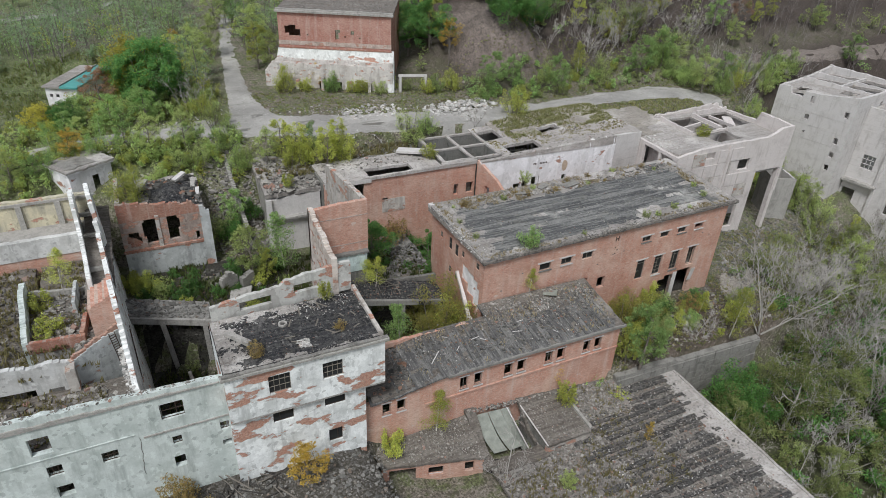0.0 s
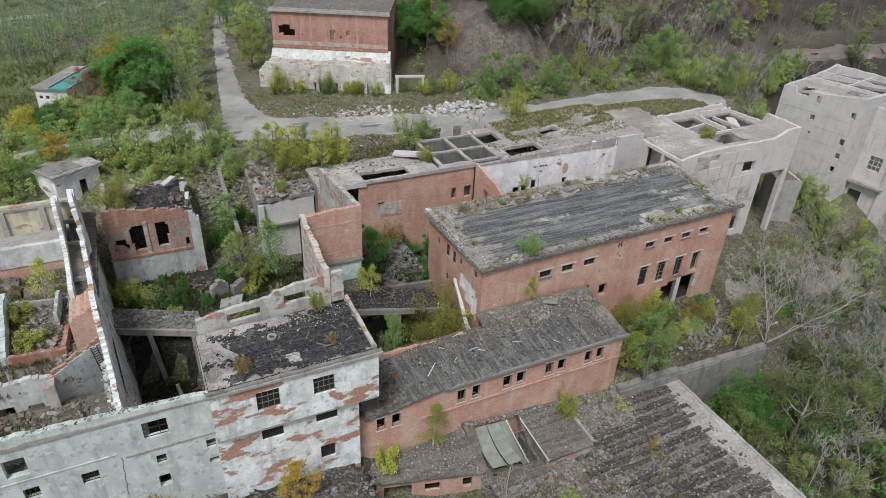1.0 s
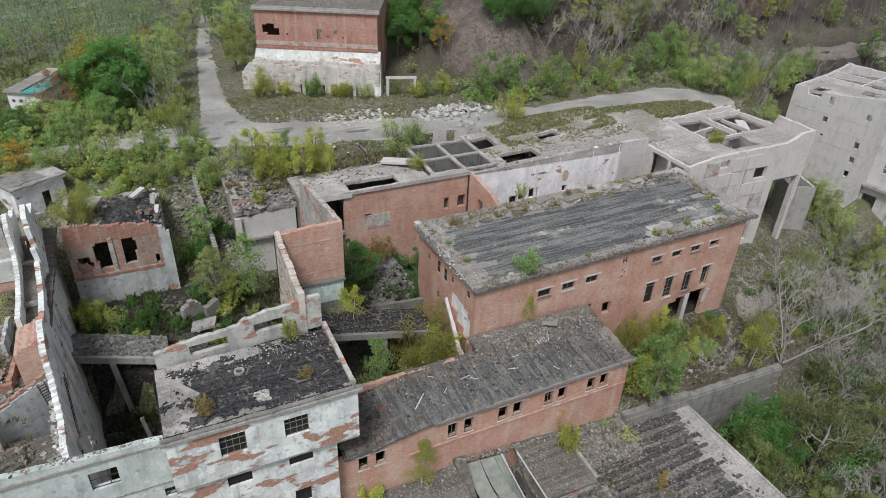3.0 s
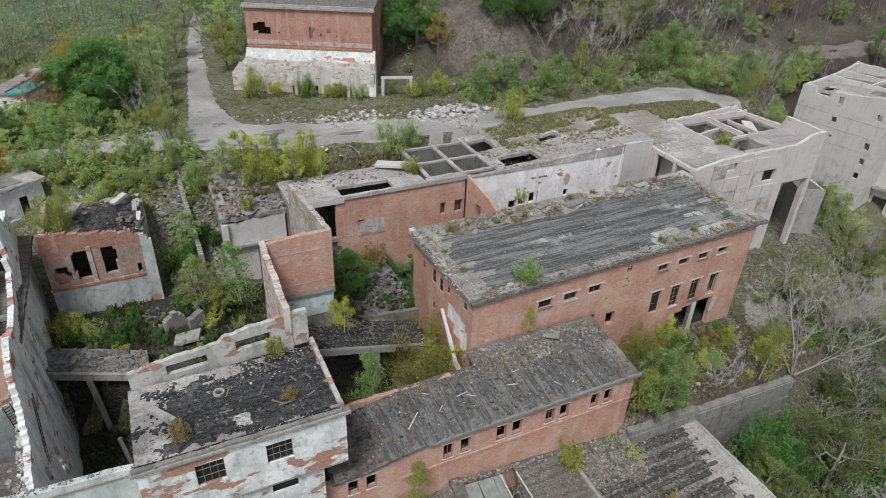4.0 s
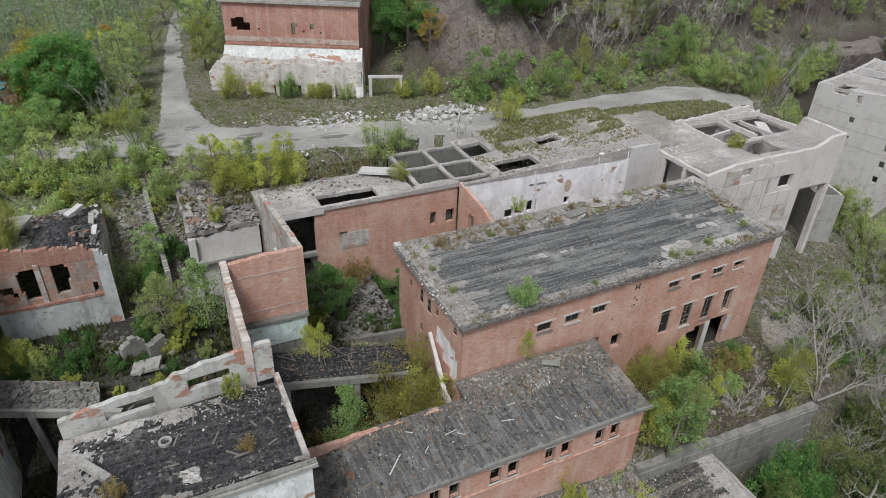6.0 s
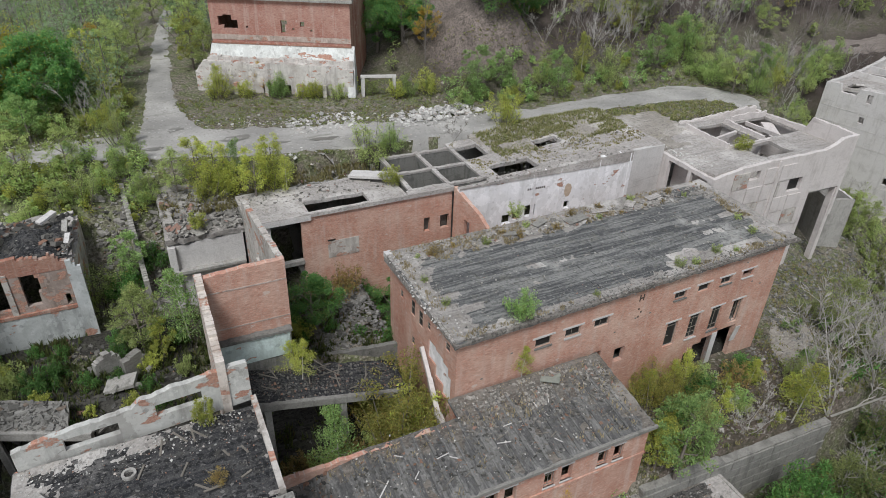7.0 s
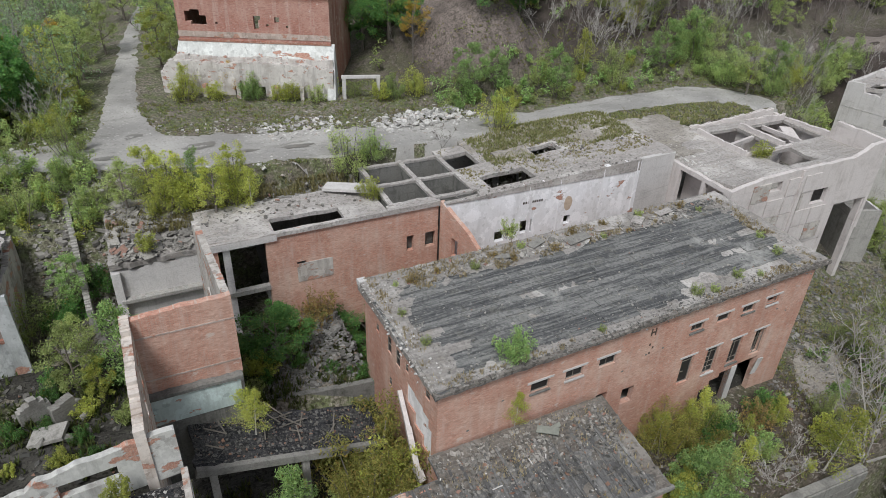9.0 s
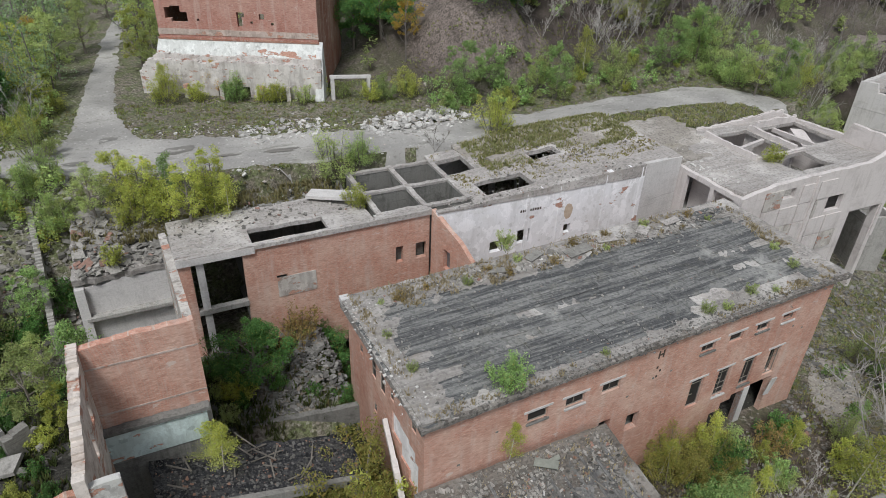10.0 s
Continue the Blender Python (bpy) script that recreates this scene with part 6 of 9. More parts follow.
# upper building by the road, turned
upper = thing("upper_building", 25.0, 117.0, 16.5, "red brick building on a white plastered plinth beside the road", "building", turn=-27)
part("plinth_wall", wall(Shape(), (-2.3, -2.3), (20.0, -2.3), -2, [(0, 2.6), (0.9, 3.6), (1.6, 4.2), (20, 4.1), (22.3, 3.4)], 0.8, [(5.4, 6.6, -0.8, 0.8), (9.4, 13.4, -1.4, 1.2)], 0.3, 3.9, 0.35), WHITEWASH, upper)
part("plinth_top", wall(Shape(), (-1.2, -1.5), (19.9, -1.5), 2, [(0, 3.6), (1.0, 4.6), (21, 4.6)], 1.2, [], 0.2, 4.3, 0.35), WHITEWASH, upper)
part("plaster_apron", Shape().add([(-0.5, -0.95, 4.2), (19.8, -0.95, 4.2), (19.6, -0.12, 6.2), (-0.2, -0.12, 6.2), (-0.5, -0.2, 4.0), (19.8, -0.2, 4.0), (19.6, 0.0, 6.0), (-0.2, 0.0, 6.0)],
                             [(0, 1, 2, 3), (7, 6, 5, 4), (0, 4, 5, 1), (1, 5, 6, 2), (2, 6, 7, 3), (3, 7, 4, 0)]), WHITE_WORN, upper, "sloping white plaster apron")
part("buttress", Shape().add([(19.2, -3.2, -1), (20.4, -3.2, -1), (20.4, 0.2, -1), (19.2, 0.2, -1), (19.3, -0.7, 5.4), (20.0, -0.7, 5.4), (20.0, 0.1, 6.4), (19.3, 0.1, 6.4)],
                        [(3, 2, 1, 0), (4, 5, 6, 7), (0, 1, 5, 4), (1, 2, 6, 5), (2, 3, 7, 6), (3, 0, 4, 7)]), WHITE, upper)
for u in (3.2, 7.6, 12.6, 15.8):
    part("wall_stub", wall(Shape(), (u, -3.3), (u + 0.5, -3.3), -1.5, 1.6 + 0.4 * math.sin(u), 0.7, [], 0.2, u, 0.25), RAGGED, upper)
part("brick_front", wall(Shape(), (0, 0), (19.5, 0), 4.5, 12.2, 0.6, [(1.1, 1.8, 8.6, 9.9), (1.8, 3.0, 8.2, 10.1), (3.0, 3.8, 8.2, 9.4), (9.8, 10.4, 7.9, 9.6), (10.4, 10.7, 9.0, 9.6), (12.5, 13.1, 8.8, 9.5), (4.9, 5.2, 8.4, 8.7), (11.4, 11.7, 8.3, 8.6), (13.9, 14.2, 8.2, 8.5)]), BRICK_RED, upper)
# side away from the sun: its shade is painted with the darker brick
part("brick_side", wall(Shape(), (19.5, 0.6), (19.5, 16), -1, 12.2, 0.6), BRICK_DARK, upper)
part("brick_left", wall(Shape(), (0, 16), (0, 0.6), -1, 12.2, 0.6), BRICK_DARK, upper)
part("brick_band", Shape().box(-0.05, -0.05, 6.75, 19.55, 0.0, 7.45), PINK, upper)
part("brick_ledge", Shape().box(-0.1, -0.2, 6.2, 19.6, 0.0, 6.45), BRICK_DARK, upper)
part("cornice", Shape().box(-0.4, -0.4, 12.2, 19.9, 0.5, 12.5), CONCRETE, upper)
part("roof", roof_plate(-0.3, 0.5, 19.8, 16.3, lambda u, v: 12.5 + 0.05 * v, 0.3, 0.15, 33), TAR_LOW, upper)

part("roof_parapet", wall(Shape(), (-0.3, 0.0), (19.8, 0.0), 12.5, 12.75, 0.4, ragged=0.1, seed=46), CONCRETE, upper)

# concrete portal frame
portal = thing("portal_frame", 45.2, 105, 16.5, "pale concrete portal frame standing alone in bushes", "frame")
for x, y in ((43.1, 105.6), (47.3, 104.3)):
    part("post", Shape().box(x - 0.2, y - 0.2, 15.5, x + 0.2, y + 0.2, 19.2), PALE, portal)
part("lintel", Shape().beam((42.8, 105.7, 19.3), (47.6, 104.2, 19.3), 0.4, 0.35), PALE, portal)

# teal-roofed shed in the valley
shed = thing("teal_roof_shed", -8.9, 134.4, 9, "low white shed with a flat grey and teal roof", "shed", turn=-27)
part("front_wall", wall(Shape(), (-5.9, 0), (-0.1, 0), -4, 4.2, 0.3, [(0.6, 1.2, 2.4, 3.0), (1.8, 2.4, 2.4, 3.0), (3.6, 4.6, -2, 1.4)]), CLEANWHITE, shed)
part("right_wall", wall(Shape(), (-0.1, 0.3), (-0.1, 13.4), -4, 4.2, 0.3, [(2, 3, 1, 3), (6, 7, 1, 3)]), CLEANWHITE, shed)
part("left_wall", wall(Shape(), (-5.9, 13.4), (-5.9, 0.3), -4, 4.2, 0.3), CLEANWHITE, shed)
part("back_wall", wall(Shape(), (-0.4, 13.4), (-5.6, 13.4), -4, 4.2, 0.3), CLEANWHITE, shed)
part("roof", roof_plate(-6.3, -0.4, -3.0, 13.8, lambda u, v: 4.5, 0.3, 0.15, 55), ROOF_DIRT, shed)
part("ridge", Shape().box(-3.1, -0.4, 4.4, -2.9, 13.8, 4.8), CONCRETE, shed)
part("teal_roof", roof_plate(-2.9, -0.5, 0.3, 13.9, lambda u, v: 4.55, 0.3, 0.03, 56), TEAL, shed, "teal painted roof sheet")

# retaining wall
RETAIN_TOP = [(0, -0.4), (9, -0.4), (9.6, -0.8), (23.4, -0.8)]
retain = thing("retaining_wall", 63, 43.8, -9, "stained concrete block retaining wall above the drop", "wall")
part("face", wall(Shape(), (46.6, 44.2), (70.0, 43.4), -14, RETAIN_TOP, 0.8, ragged=0.13, seed=19, step=0.35), STAINED, retain)
for k in range(9):
    for r in range(5):
        a = 0.1 + 2.6 * k + (1.3 if r % 2 else 0)
        if a < 21.0:
            x0, y0 = 46.6 + a * 0.9994, 44.2 - a * 0.0342
            part("concrete_block", Shape().beam((x0, y0 - 0.02, -1.55 - 1.15 * r), (x0 + 2.5, y0 - 0.106, -1.55 - 1.15 * r), 0.22, 1.07), STAINED, retain)

# big low roof in front
lower = thing("lower_roof_building", 41, 32, -9, "low building under a wide ribbed tar roof with broken edges", "building")


def low_roof(x, y):
    return -2.0 + 0.0 * x


lroof = part("roof", slab_with_holes([26.8, 27.6, 33.0, 55.5], [18, 40.0, 43.95], [(27.6, 33.0, 40.0, 43.95)], low_roof, 0.4, 61), TAR_LOW, lower, "wide dark roof of ribbed panels, dirt and gravel")
part("right_wall", wall(Shape(), (55.2, 18.2), (55.4, 43.4), -14, -2.4, 0.5), BRICK_DARK, lower)
part("front_wall", wall(Shape(), (24.8, 18.3), (55.0, 18.3), -14, -2.4, 0.5), BRICK_DARK, lower)


def low_screed(u, v):
    """Screed laid bare along the roof's outer edge, wide in places, and in scattered patches further in."""
    n = noise.noise((u * 0.35, v * 0.22, 4)) + 0.6 * noise.noise((u * 1.1, v * 1.1, 7)) + 0.4 * noise.noise((u * 3, v * 3, 1))
    reach = 53.6 - 1.6 * smooth(44, 36, v) * smooth(26, 34, v)
    cover = min(1.0, max((u - reach) * 0.5, -0.75) + 0.55 * n)
    return -1.985 + 0.11 * cover


part("bare_screed", roof_plate(40.0, 18.3, 55.5, 43.9, low_screed, 0.25, 0.12, 66, 0.3), ROOF_PALE, lower, "bare pale screed along the broken roof edge")
part("edge_lip", wall(Shape(), (55.35, 18.2), (55.65, 43.8), -2.3, -1.78, 0.3, [], 0.1, 67, 0.35), ROOF_PALE, lower)
_rng = random.Random(17)
for k in range(30):
    x, y = 38 + _rng.uniform(-3, 4), 19 + k * 0.84 + _rng.uniform(-0.12, 0.12)
    while x < 53.5:
        x2 = min(x + _rng.uniform(0.6, 2.8), 53.8)
        if _rng.random() > 0.2 + 0.5 * smooth(50, 54, x):
            w = _rng.uniform(0.3, 0.66)
            y += _rng.uniform(-0.1, 0.1)
            q = roof_plate(x, y, x2 - 0.06, y + w, lambda u, v: -1.86, 0.14, 0.1, x + k, 0.5)
            part("roof_rib", q, TAR_STRIP, lroof)
        x = x2

# lean-tos and bank between the wing and the lower roof
lean = thing("lean_to", 21, 43, -4, "small brick lean-to with a sagging dirt roof", "shed")


def lean_front(x):
    return 42.9 - 0.25 * (x - 16.0)


def lean_roof(x, y):
    return -0.75 + 0.28 * (y - lean_front(x)) + 0.12 * noise.noise((x * 0.5, y * 0.5, 2))


_lr = roof_plate(15.7, -0.05, 26.6, 1.0, lambda u, v: lean_roof(u, lean_front(u) + v * (45.1 - lean_front(u))), 0.3, 0.04, 63, 0.3)
_lr.v = [(x, lean_front(x) + v * (45.1 - lean_front(x)), z) for x, v, z in _lr.v]
part("roof", _lr, LITTER, lean)
part("front_wall", wall(Shape(), (15.9, 42.95), (26.4, 40.33), -6, [(0, -1.0), (10.8, -1.05)], 0.4, [(0.8, 3.6, -4.2, -1.5), (4.9, 6.5, -2.9, -1.7), (8.8, 9.8, -3.0, -1.6)], 0.12, 5.7), BRICK, lean)
_lf = roof_plate(15.9, 0.2, 26.4, 1.0, lambda u, v: -3.2, 0.3, 0.0, 64, 0.6)
_lf.v = [(x, lean_front(x) + v * (45.1 - lean_front(x)), z) for x, v, z in _lf.v]
# floor blackened for the shade under the lean-to roof
part("floor", _lf, COURT, lean)
part("right_wall", wall(Shape(), (26.4, 40.7), (26.4, 45), -6, [(0, -1.0), (4.3, 0.1)], 0.3), BRICK, lean)
window(lean, (15.9 + 4.9 * 0.9702, 42.95 - 4.9 * 0.2421, -2.9), (0.9702, -0.2421), 1.6, 1.2, 2, 2, 0.3, 91, metal=PALE)
bank = thing("dirt_bank", 36, 43, -3, "bank of soil and fallen leaves along the wing", "bank")
def bank_z(u, v):
    return blend(-1.9, 1.2 - 0.12 * (u - 27), smooth(41, 45.2, v)) + 0.12 * noise.noise((u * 0.9, v * 0.9, 6))


part("soil", roof_plate(32.9, 40.5, 46.6, 45.2, bank_z, 0.5, 0.1, 64), LITTER, bank)
part("soil", roof_plate(26.3, 39.4, 27.5, 45.2, bank_z, 0.5, 0.15, 67), LITTER, bank)
part("soil_lip", roof_plate(27.4, 38.2, 33.4, 40.0, lambda u, v: -1.8, 0.5, 0.25, 68), LITTER, bank)
sheets = thing("pit_cover", 30, 42, -2, "sagging grey-green sheet cover over an open pit", "cover")
for k, (x0, x1, drop, twist) in enumerate(((27.45, 29.05, 0.0, 0.0), (29.1, 30.6, 0.15, 0.15), (30.65, 31.7, 0.9, -0.7))):
    q = Shape()
    for i in range(9):
        f = i / 8
        for x, e in ((x0, 0.0), (x1, twist)):
            px = x + (0.7 + 0.25 * k) * f
            py = 44.85 - 0.06 * (x - 27) - 3.7 * f
            pz = 0.25 - 0.03 * (x - 27) - drop * f - 2.5 * f - 0.55 * math.sin(3.14 * f) + e * f
            q.v += [(px, py, pz), (px, py, pz + 0.05)]
    for i in range(8):
        a = 4 * i
        q.f += [(a + 1, a + 3, a + 7, a + 5), (a, a + 4, a + 6, a + 2), (a, a + 1, a + 5, a + 4), (a + 2, a + 6, a + 7, a + 3)]
    q.f += [(0, 2, 3, 1), (32, 33, 35, 34)]
    part("sheet", q, SHEET, sheets)
# pit shade painted into the floor colour
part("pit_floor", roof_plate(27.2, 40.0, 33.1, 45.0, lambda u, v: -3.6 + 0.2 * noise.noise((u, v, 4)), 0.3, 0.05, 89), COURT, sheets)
part("fallen_post", Shape().beam((31.4, 44.6, 0.2), (32.2, 40.6, -2.6), 0.12, 0.12), PALE, sheets)
annex = thing("annex_roof", 36, 42, -3, "small annex with dark flat roof and pale kerb", "shed")
part("roof", roof_plate(33.2, 38.6, 38.8, 44.4, lambda u, v: -0.75 + 0.08 * (v - 38), 0.3, 0.15, 65), LITTER, annex)
part("kerb", Shape().beam((38.9, 38.8, -0.6), (38.9, 44.4, -0.15), 0.35, 0.4), CONCRETE, annex)
part("front_wall", wall(Shape(), (33.2, 38.8), (39.0, 38.8), -5, -1.0, 0.35, [(1.2, 2.6, -3, -1.6)], 0.1, 66), RAGGED, annex)
part("left_wall", wall(Shape(), (33.2, 44.3), (33.2, 39.1), -5, -0.9, 0.3), DARK_CONCRETE, annex)
part("pipe", Shape().beam((33.0, 44.3, 0.15), (33.1, 38.5, -0.55), 0.13, 0.13), PALE, annex, "white painted pipe")

# on the black roof
vent = thing("roof_vent", 8.6, 48.8, 15.4, "short round vent stub in the black roof", "vent")
_v = Shape()
for k in range(14):
    a, b = 6.2832 * k / 14, 6.2832 * (k + 1) / 14
    q = [(8.6 + math.cos(t) * r, 48.8 + math.sin(t) * r, z) for z in (15.3, 15.62) for t, r in ((a, 0.42), (b, 0.42), (b, 0.27), (a, 0.27))]
    _v.add(q, [(0, 1, 5, 4), (2, 3, 7, 6), (4, 5, 6, 7)])
part("ring", _v, CONCRETE, vent)
fallen = thing("fallen_beam", 4.7, 47.8, 15.4, "broken concrete beam lying on the black roof", "beam")
part("beam", Shape().beam((3.7, 49.2, 15.6), (5.3, 47.0, 15.6), 0.5, 0.4), CONCRETE, fallen)

# court floors laid in black that imitates the shade between the walls
court = thing("court_soil", 8, 54, 1, "soil on the pit floor, coloured black for its shade", "soil")
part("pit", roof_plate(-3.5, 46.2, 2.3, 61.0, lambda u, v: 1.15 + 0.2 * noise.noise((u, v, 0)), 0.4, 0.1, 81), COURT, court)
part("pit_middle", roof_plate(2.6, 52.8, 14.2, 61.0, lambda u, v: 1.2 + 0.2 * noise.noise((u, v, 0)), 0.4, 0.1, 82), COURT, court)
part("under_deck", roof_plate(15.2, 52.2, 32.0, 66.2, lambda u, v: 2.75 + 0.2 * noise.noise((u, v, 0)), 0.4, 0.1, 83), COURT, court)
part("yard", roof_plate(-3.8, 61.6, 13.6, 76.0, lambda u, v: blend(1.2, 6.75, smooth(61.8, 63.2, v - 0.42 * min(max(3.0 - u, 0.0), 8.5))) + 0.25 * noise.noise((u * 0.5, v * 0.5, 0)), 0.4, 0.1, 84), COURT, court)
planks = thing("roof_planks", 11, 48, 15.4, "weathered broken planks on the black roof", "plank")
_rng = random.Random(3)
for k in range(14):
    x, y, a, l = _rng.uniform(7, 15.5), _rng.uniform(45.5, 50.5), _rng.uniform(0, 3.14), _rng.uniform(0.5, 1.4)
    part("plank", Shape().beam((x, y, 15.5), (x + l * math.cos(a), y + l * math.sin(a), 15.52), 0.12, 0.05), WOOD, planks)
timber = thing("charred_timber", 0, 41.5, 2, "heap of charred beams and boards before the white wing", "timber")
_rng = random.Random(33)
for k in range(120):
    x, y = _rng.uniform(-9, 6.5), _rng.uniform(38.5, 44.2)
    a, l = _rng.uniform(0, 3.14), _rng.uniform(1.0, 3.4)
    q = Vector((math.cos(a), math.sin(a), 0)) * l / 2
    za, zb = ground_z(x - q.x, y - q.y) + _rng.uniform(0.05, 0.35), ground_z(x + q.x, y + q.y) + _rng.uniform(0.1, 0.7)
    part("beam", Shape().beam((x - q.x, y - q.y, za), (x + q.x, y + q.y, zb), _rng.uniform(0.06, 0.14), _rng.uniform(0.04, 0.1)), CHAR if k % 3 else WOOD, timber)
boards = thing("deck_boards", 23, 58, 9, "broken boards and branches on the walkway slab", "board")
for k in range(18):
    x, y, a, l = _rng.uniform(18.5, 26.5), _rng.uniform(57, 60), _rng.uniform(0, 3.14), _rng.uniform(0.8, 2.2)
    z = 9.75 - 0.29 * (x - 21.5)
    part("board", Shape().beam((x, y, z + 0.2), (x + l * math.cos(a), y + l * math.sin(a), z + 0.3 - 0.29 * l * math.cos(a)), 0.09, 0.05), WOOD, boards)
lath = thing("roof_lath", 23.6, 47.5, 7, "pale wooden lath lying on the wing roof", "lath")
part("lath", Shape().beam((23.0, 46.9, wing_roof(23.0, 46.9) + 0.1), (24.4, 48.2, wing_roof(24.4, 48.2) + 0.12), 0.1, 0.05), PALE, lath)
sticks = thing("roof_sticks", 38, 50, 8, "grey broken laths and sticks on the wing roof", "lath")
_rng = random.Random(19)
for k in range(26):
    x, y, a, l = _rng.uniform(24, 45), _rng.uniform(46, 51), _rng.uniform(0, 3.14), _rng.uniform(0.4, 1.3)
    b = (x + l * math.cos(a), y + l * math.sin(a) * 0.6)
    part("stick", Shape().beam((x, y, wing_roof(x, y) + 0.12), (*b, wing_roof(*b) + 0.14), 0.07, 0.05), WOOD if k % 3 else PALE, sticks)
wreck = thing("sheet_scrap", 40.5, 51.8, 8.2, "bent sheet metal scrap on the wing roof", "scrap")
part("sheet", Shape().beam((40.0, 52.3, 8.5), (41.2, 51.2, 8.75), 0.7, 0.06), SHEET, wreck)
part("sheet", Shape().beam((40.9, 51.9, 8.4), (41.6, 51.7, 8.9), 0.4, 0.05), SHEET, wreck)

blocks = thing("broken_foundation", 7, 67, 6.6, "tumbled pieces of a broken concrete foundation", "ruin")
_rng = random.Random(61)
for x, y, r in ((5.2, 70.2, 0.5), (9.8, 68.6, 0.5), (6.8, 67.0, 0.45), (8.6, 66.6, 0.6), (9.2, 70.0, 0.5), (7.6, 71.6, 0.45)):
    part("block", Shape().lump((x, y, 6.9 + r * 0.4), r, _rng, 0.6), STAINED, blocks)
part("wall_stub", wall(Shape(), (5.6, 69.2), (7.6, 70.2), 6.2, [(0, 8.2), (1.2, 8.9), (2.2, 7.8)], 0.6, [], 0.25, 91, 0.3), CONCRETE, blocks)
part("wall_stub", wall(Shape(), (7.9, 68.2), (9.4, 69.0), 6.2, [(0, 8.6), (1.7, 8.9)], 0.7, [], 0.2, 92, 0.3), STAINED, blocks)
part("floor_piece", Shape().beam((6.2, 67.6, 7.0), (8.6, 67.0, 7.5), 1.7, 0.3), CONCRETE, blocks)

slabs = thing("torn_roof_sheet", 55, 65, 14.8, "pale torn roof sheets lying at the hall's back edge", "sheet")
for k, (u, v, l, w, a) in enumerate(((20.0, 11.4, 2.6, 1.1, 8), (23.4, 11.9, 1.8, 0.9, -12), (16.0, 12.2, 1.6, 0.8, 20), (27.5, 11.8, 1.4, 1.0, 35), (12.2, 11.6, 1.5, 0.7, -25), (31.0, 12.0, 1.8, 0.8, 5))):
    x, y = 32.3 + u - v * 0.033, 53.4 + u * 0.033 + v
    d = Vector((math.cos(radians(a)), math.sin(radians(a)), 0)) * l / 2
    z = hall_roof(u, v) + 0.22
    part("sheet", Shape().beam((x - d.x, y - d.y, z), (x + d.x, y + d.y, z + 0.12), w, 0.06), ROOF_PALE if k % 2 else STAINED, slabs)


# ---- plants ----
GROUPS = {"tree": "trees round the factory", "sapling": "young birches in the ruins", "bush": "bushes in the ruins", "shrub": "tall shrubs round the factory"}


def leaves(shape, rng, c, r, n, size, squash=0.8, shell=0.35):
    """n small leaf sprays in a ball of radius r round c."""
    for _ in range(n):
        while True:
            p = Vector((rng.uniform(-1, 1), rng.uniform(-1, 1), rng.uniform(-1, 1)))
            if shell < p.length < 1:
                break
        p = Vector(c) + Vector((p.x * r, p.y * r, p.z * r * squash))
        s = size * rng.uniform(0.6, 1.4)
        q = Euler((rng.uniform(-0.9, 0.9), rng.uniform(-0.9, 0.9), rng.uniform(0, 6.3))).to_matrix()
        a, b = q @ Vector((s * 1.1, 0, 0)), q @ Vector((0, s * 0.45, 0))
        shape.add([p - a, p + a - b, p + a * 0.7 + b], [(0, 1, 2)])


def limb(shape, a, b, r0, r1, sides=5):
    a, b = Vector(a), Vector(b)
    d = (b - a).normalized()
    s = d.cross(Vector((0.3, 0.8, 0.1))).normalized()
    u = s.cross(d)
    q = [p + (s * math.cos(6.2832 * k / sides) + u * math.sin(6.2832 * k / sides)) * r for p, r in ((a, r0), (b, r1)) for k in range(sides)]
    shape.add(q, [(k, (k + 1) % sides, sides + (k + 1) % sides, sides + k) for k in range(sides)] + [tuple(range(sides, 2 * sides))])


def branch_out(shape, rng, a, d, length, r, depth, tips, spread=0.5, lift=0.1):
    """Limbs that fork and thin out; the tips are where leaves hang."""
    b = a + d * length
    mid = a + d * length * 0.5 + Vector((rng.uniform(-1, 1), rng.uniform(-1, 1), rng.uniform(-0.4, 0.6))) * length * 0.06
    n, r = (5 if r > 0.04 else 3), max(r, 0.015)
    limb(shape, a, mid, r, r * 0.82, n)
    limb(shape, mid, b, r * 0.82, r * 0.62, n)
    tips.append((b, depth))
    if depth == 0:
        return
    for _ in range(rng.choice((2, 3, 3)) if depth > 1 else 3):
        q = Vector((rng.uniform(-1, 1), rng.uniform(-1, 1), rng.uniform(-0.5, 0.8) + lift)).normalized()
        e = (d * (1 - spread) + q * spread).normalized()
        branch_out(shape, rng, a + d * length * rng.uniform(0.55, 1.0), e, length * rng.uniform(0.55, 0.8), r * 0.55, depth - 1, tips, spread, lift)


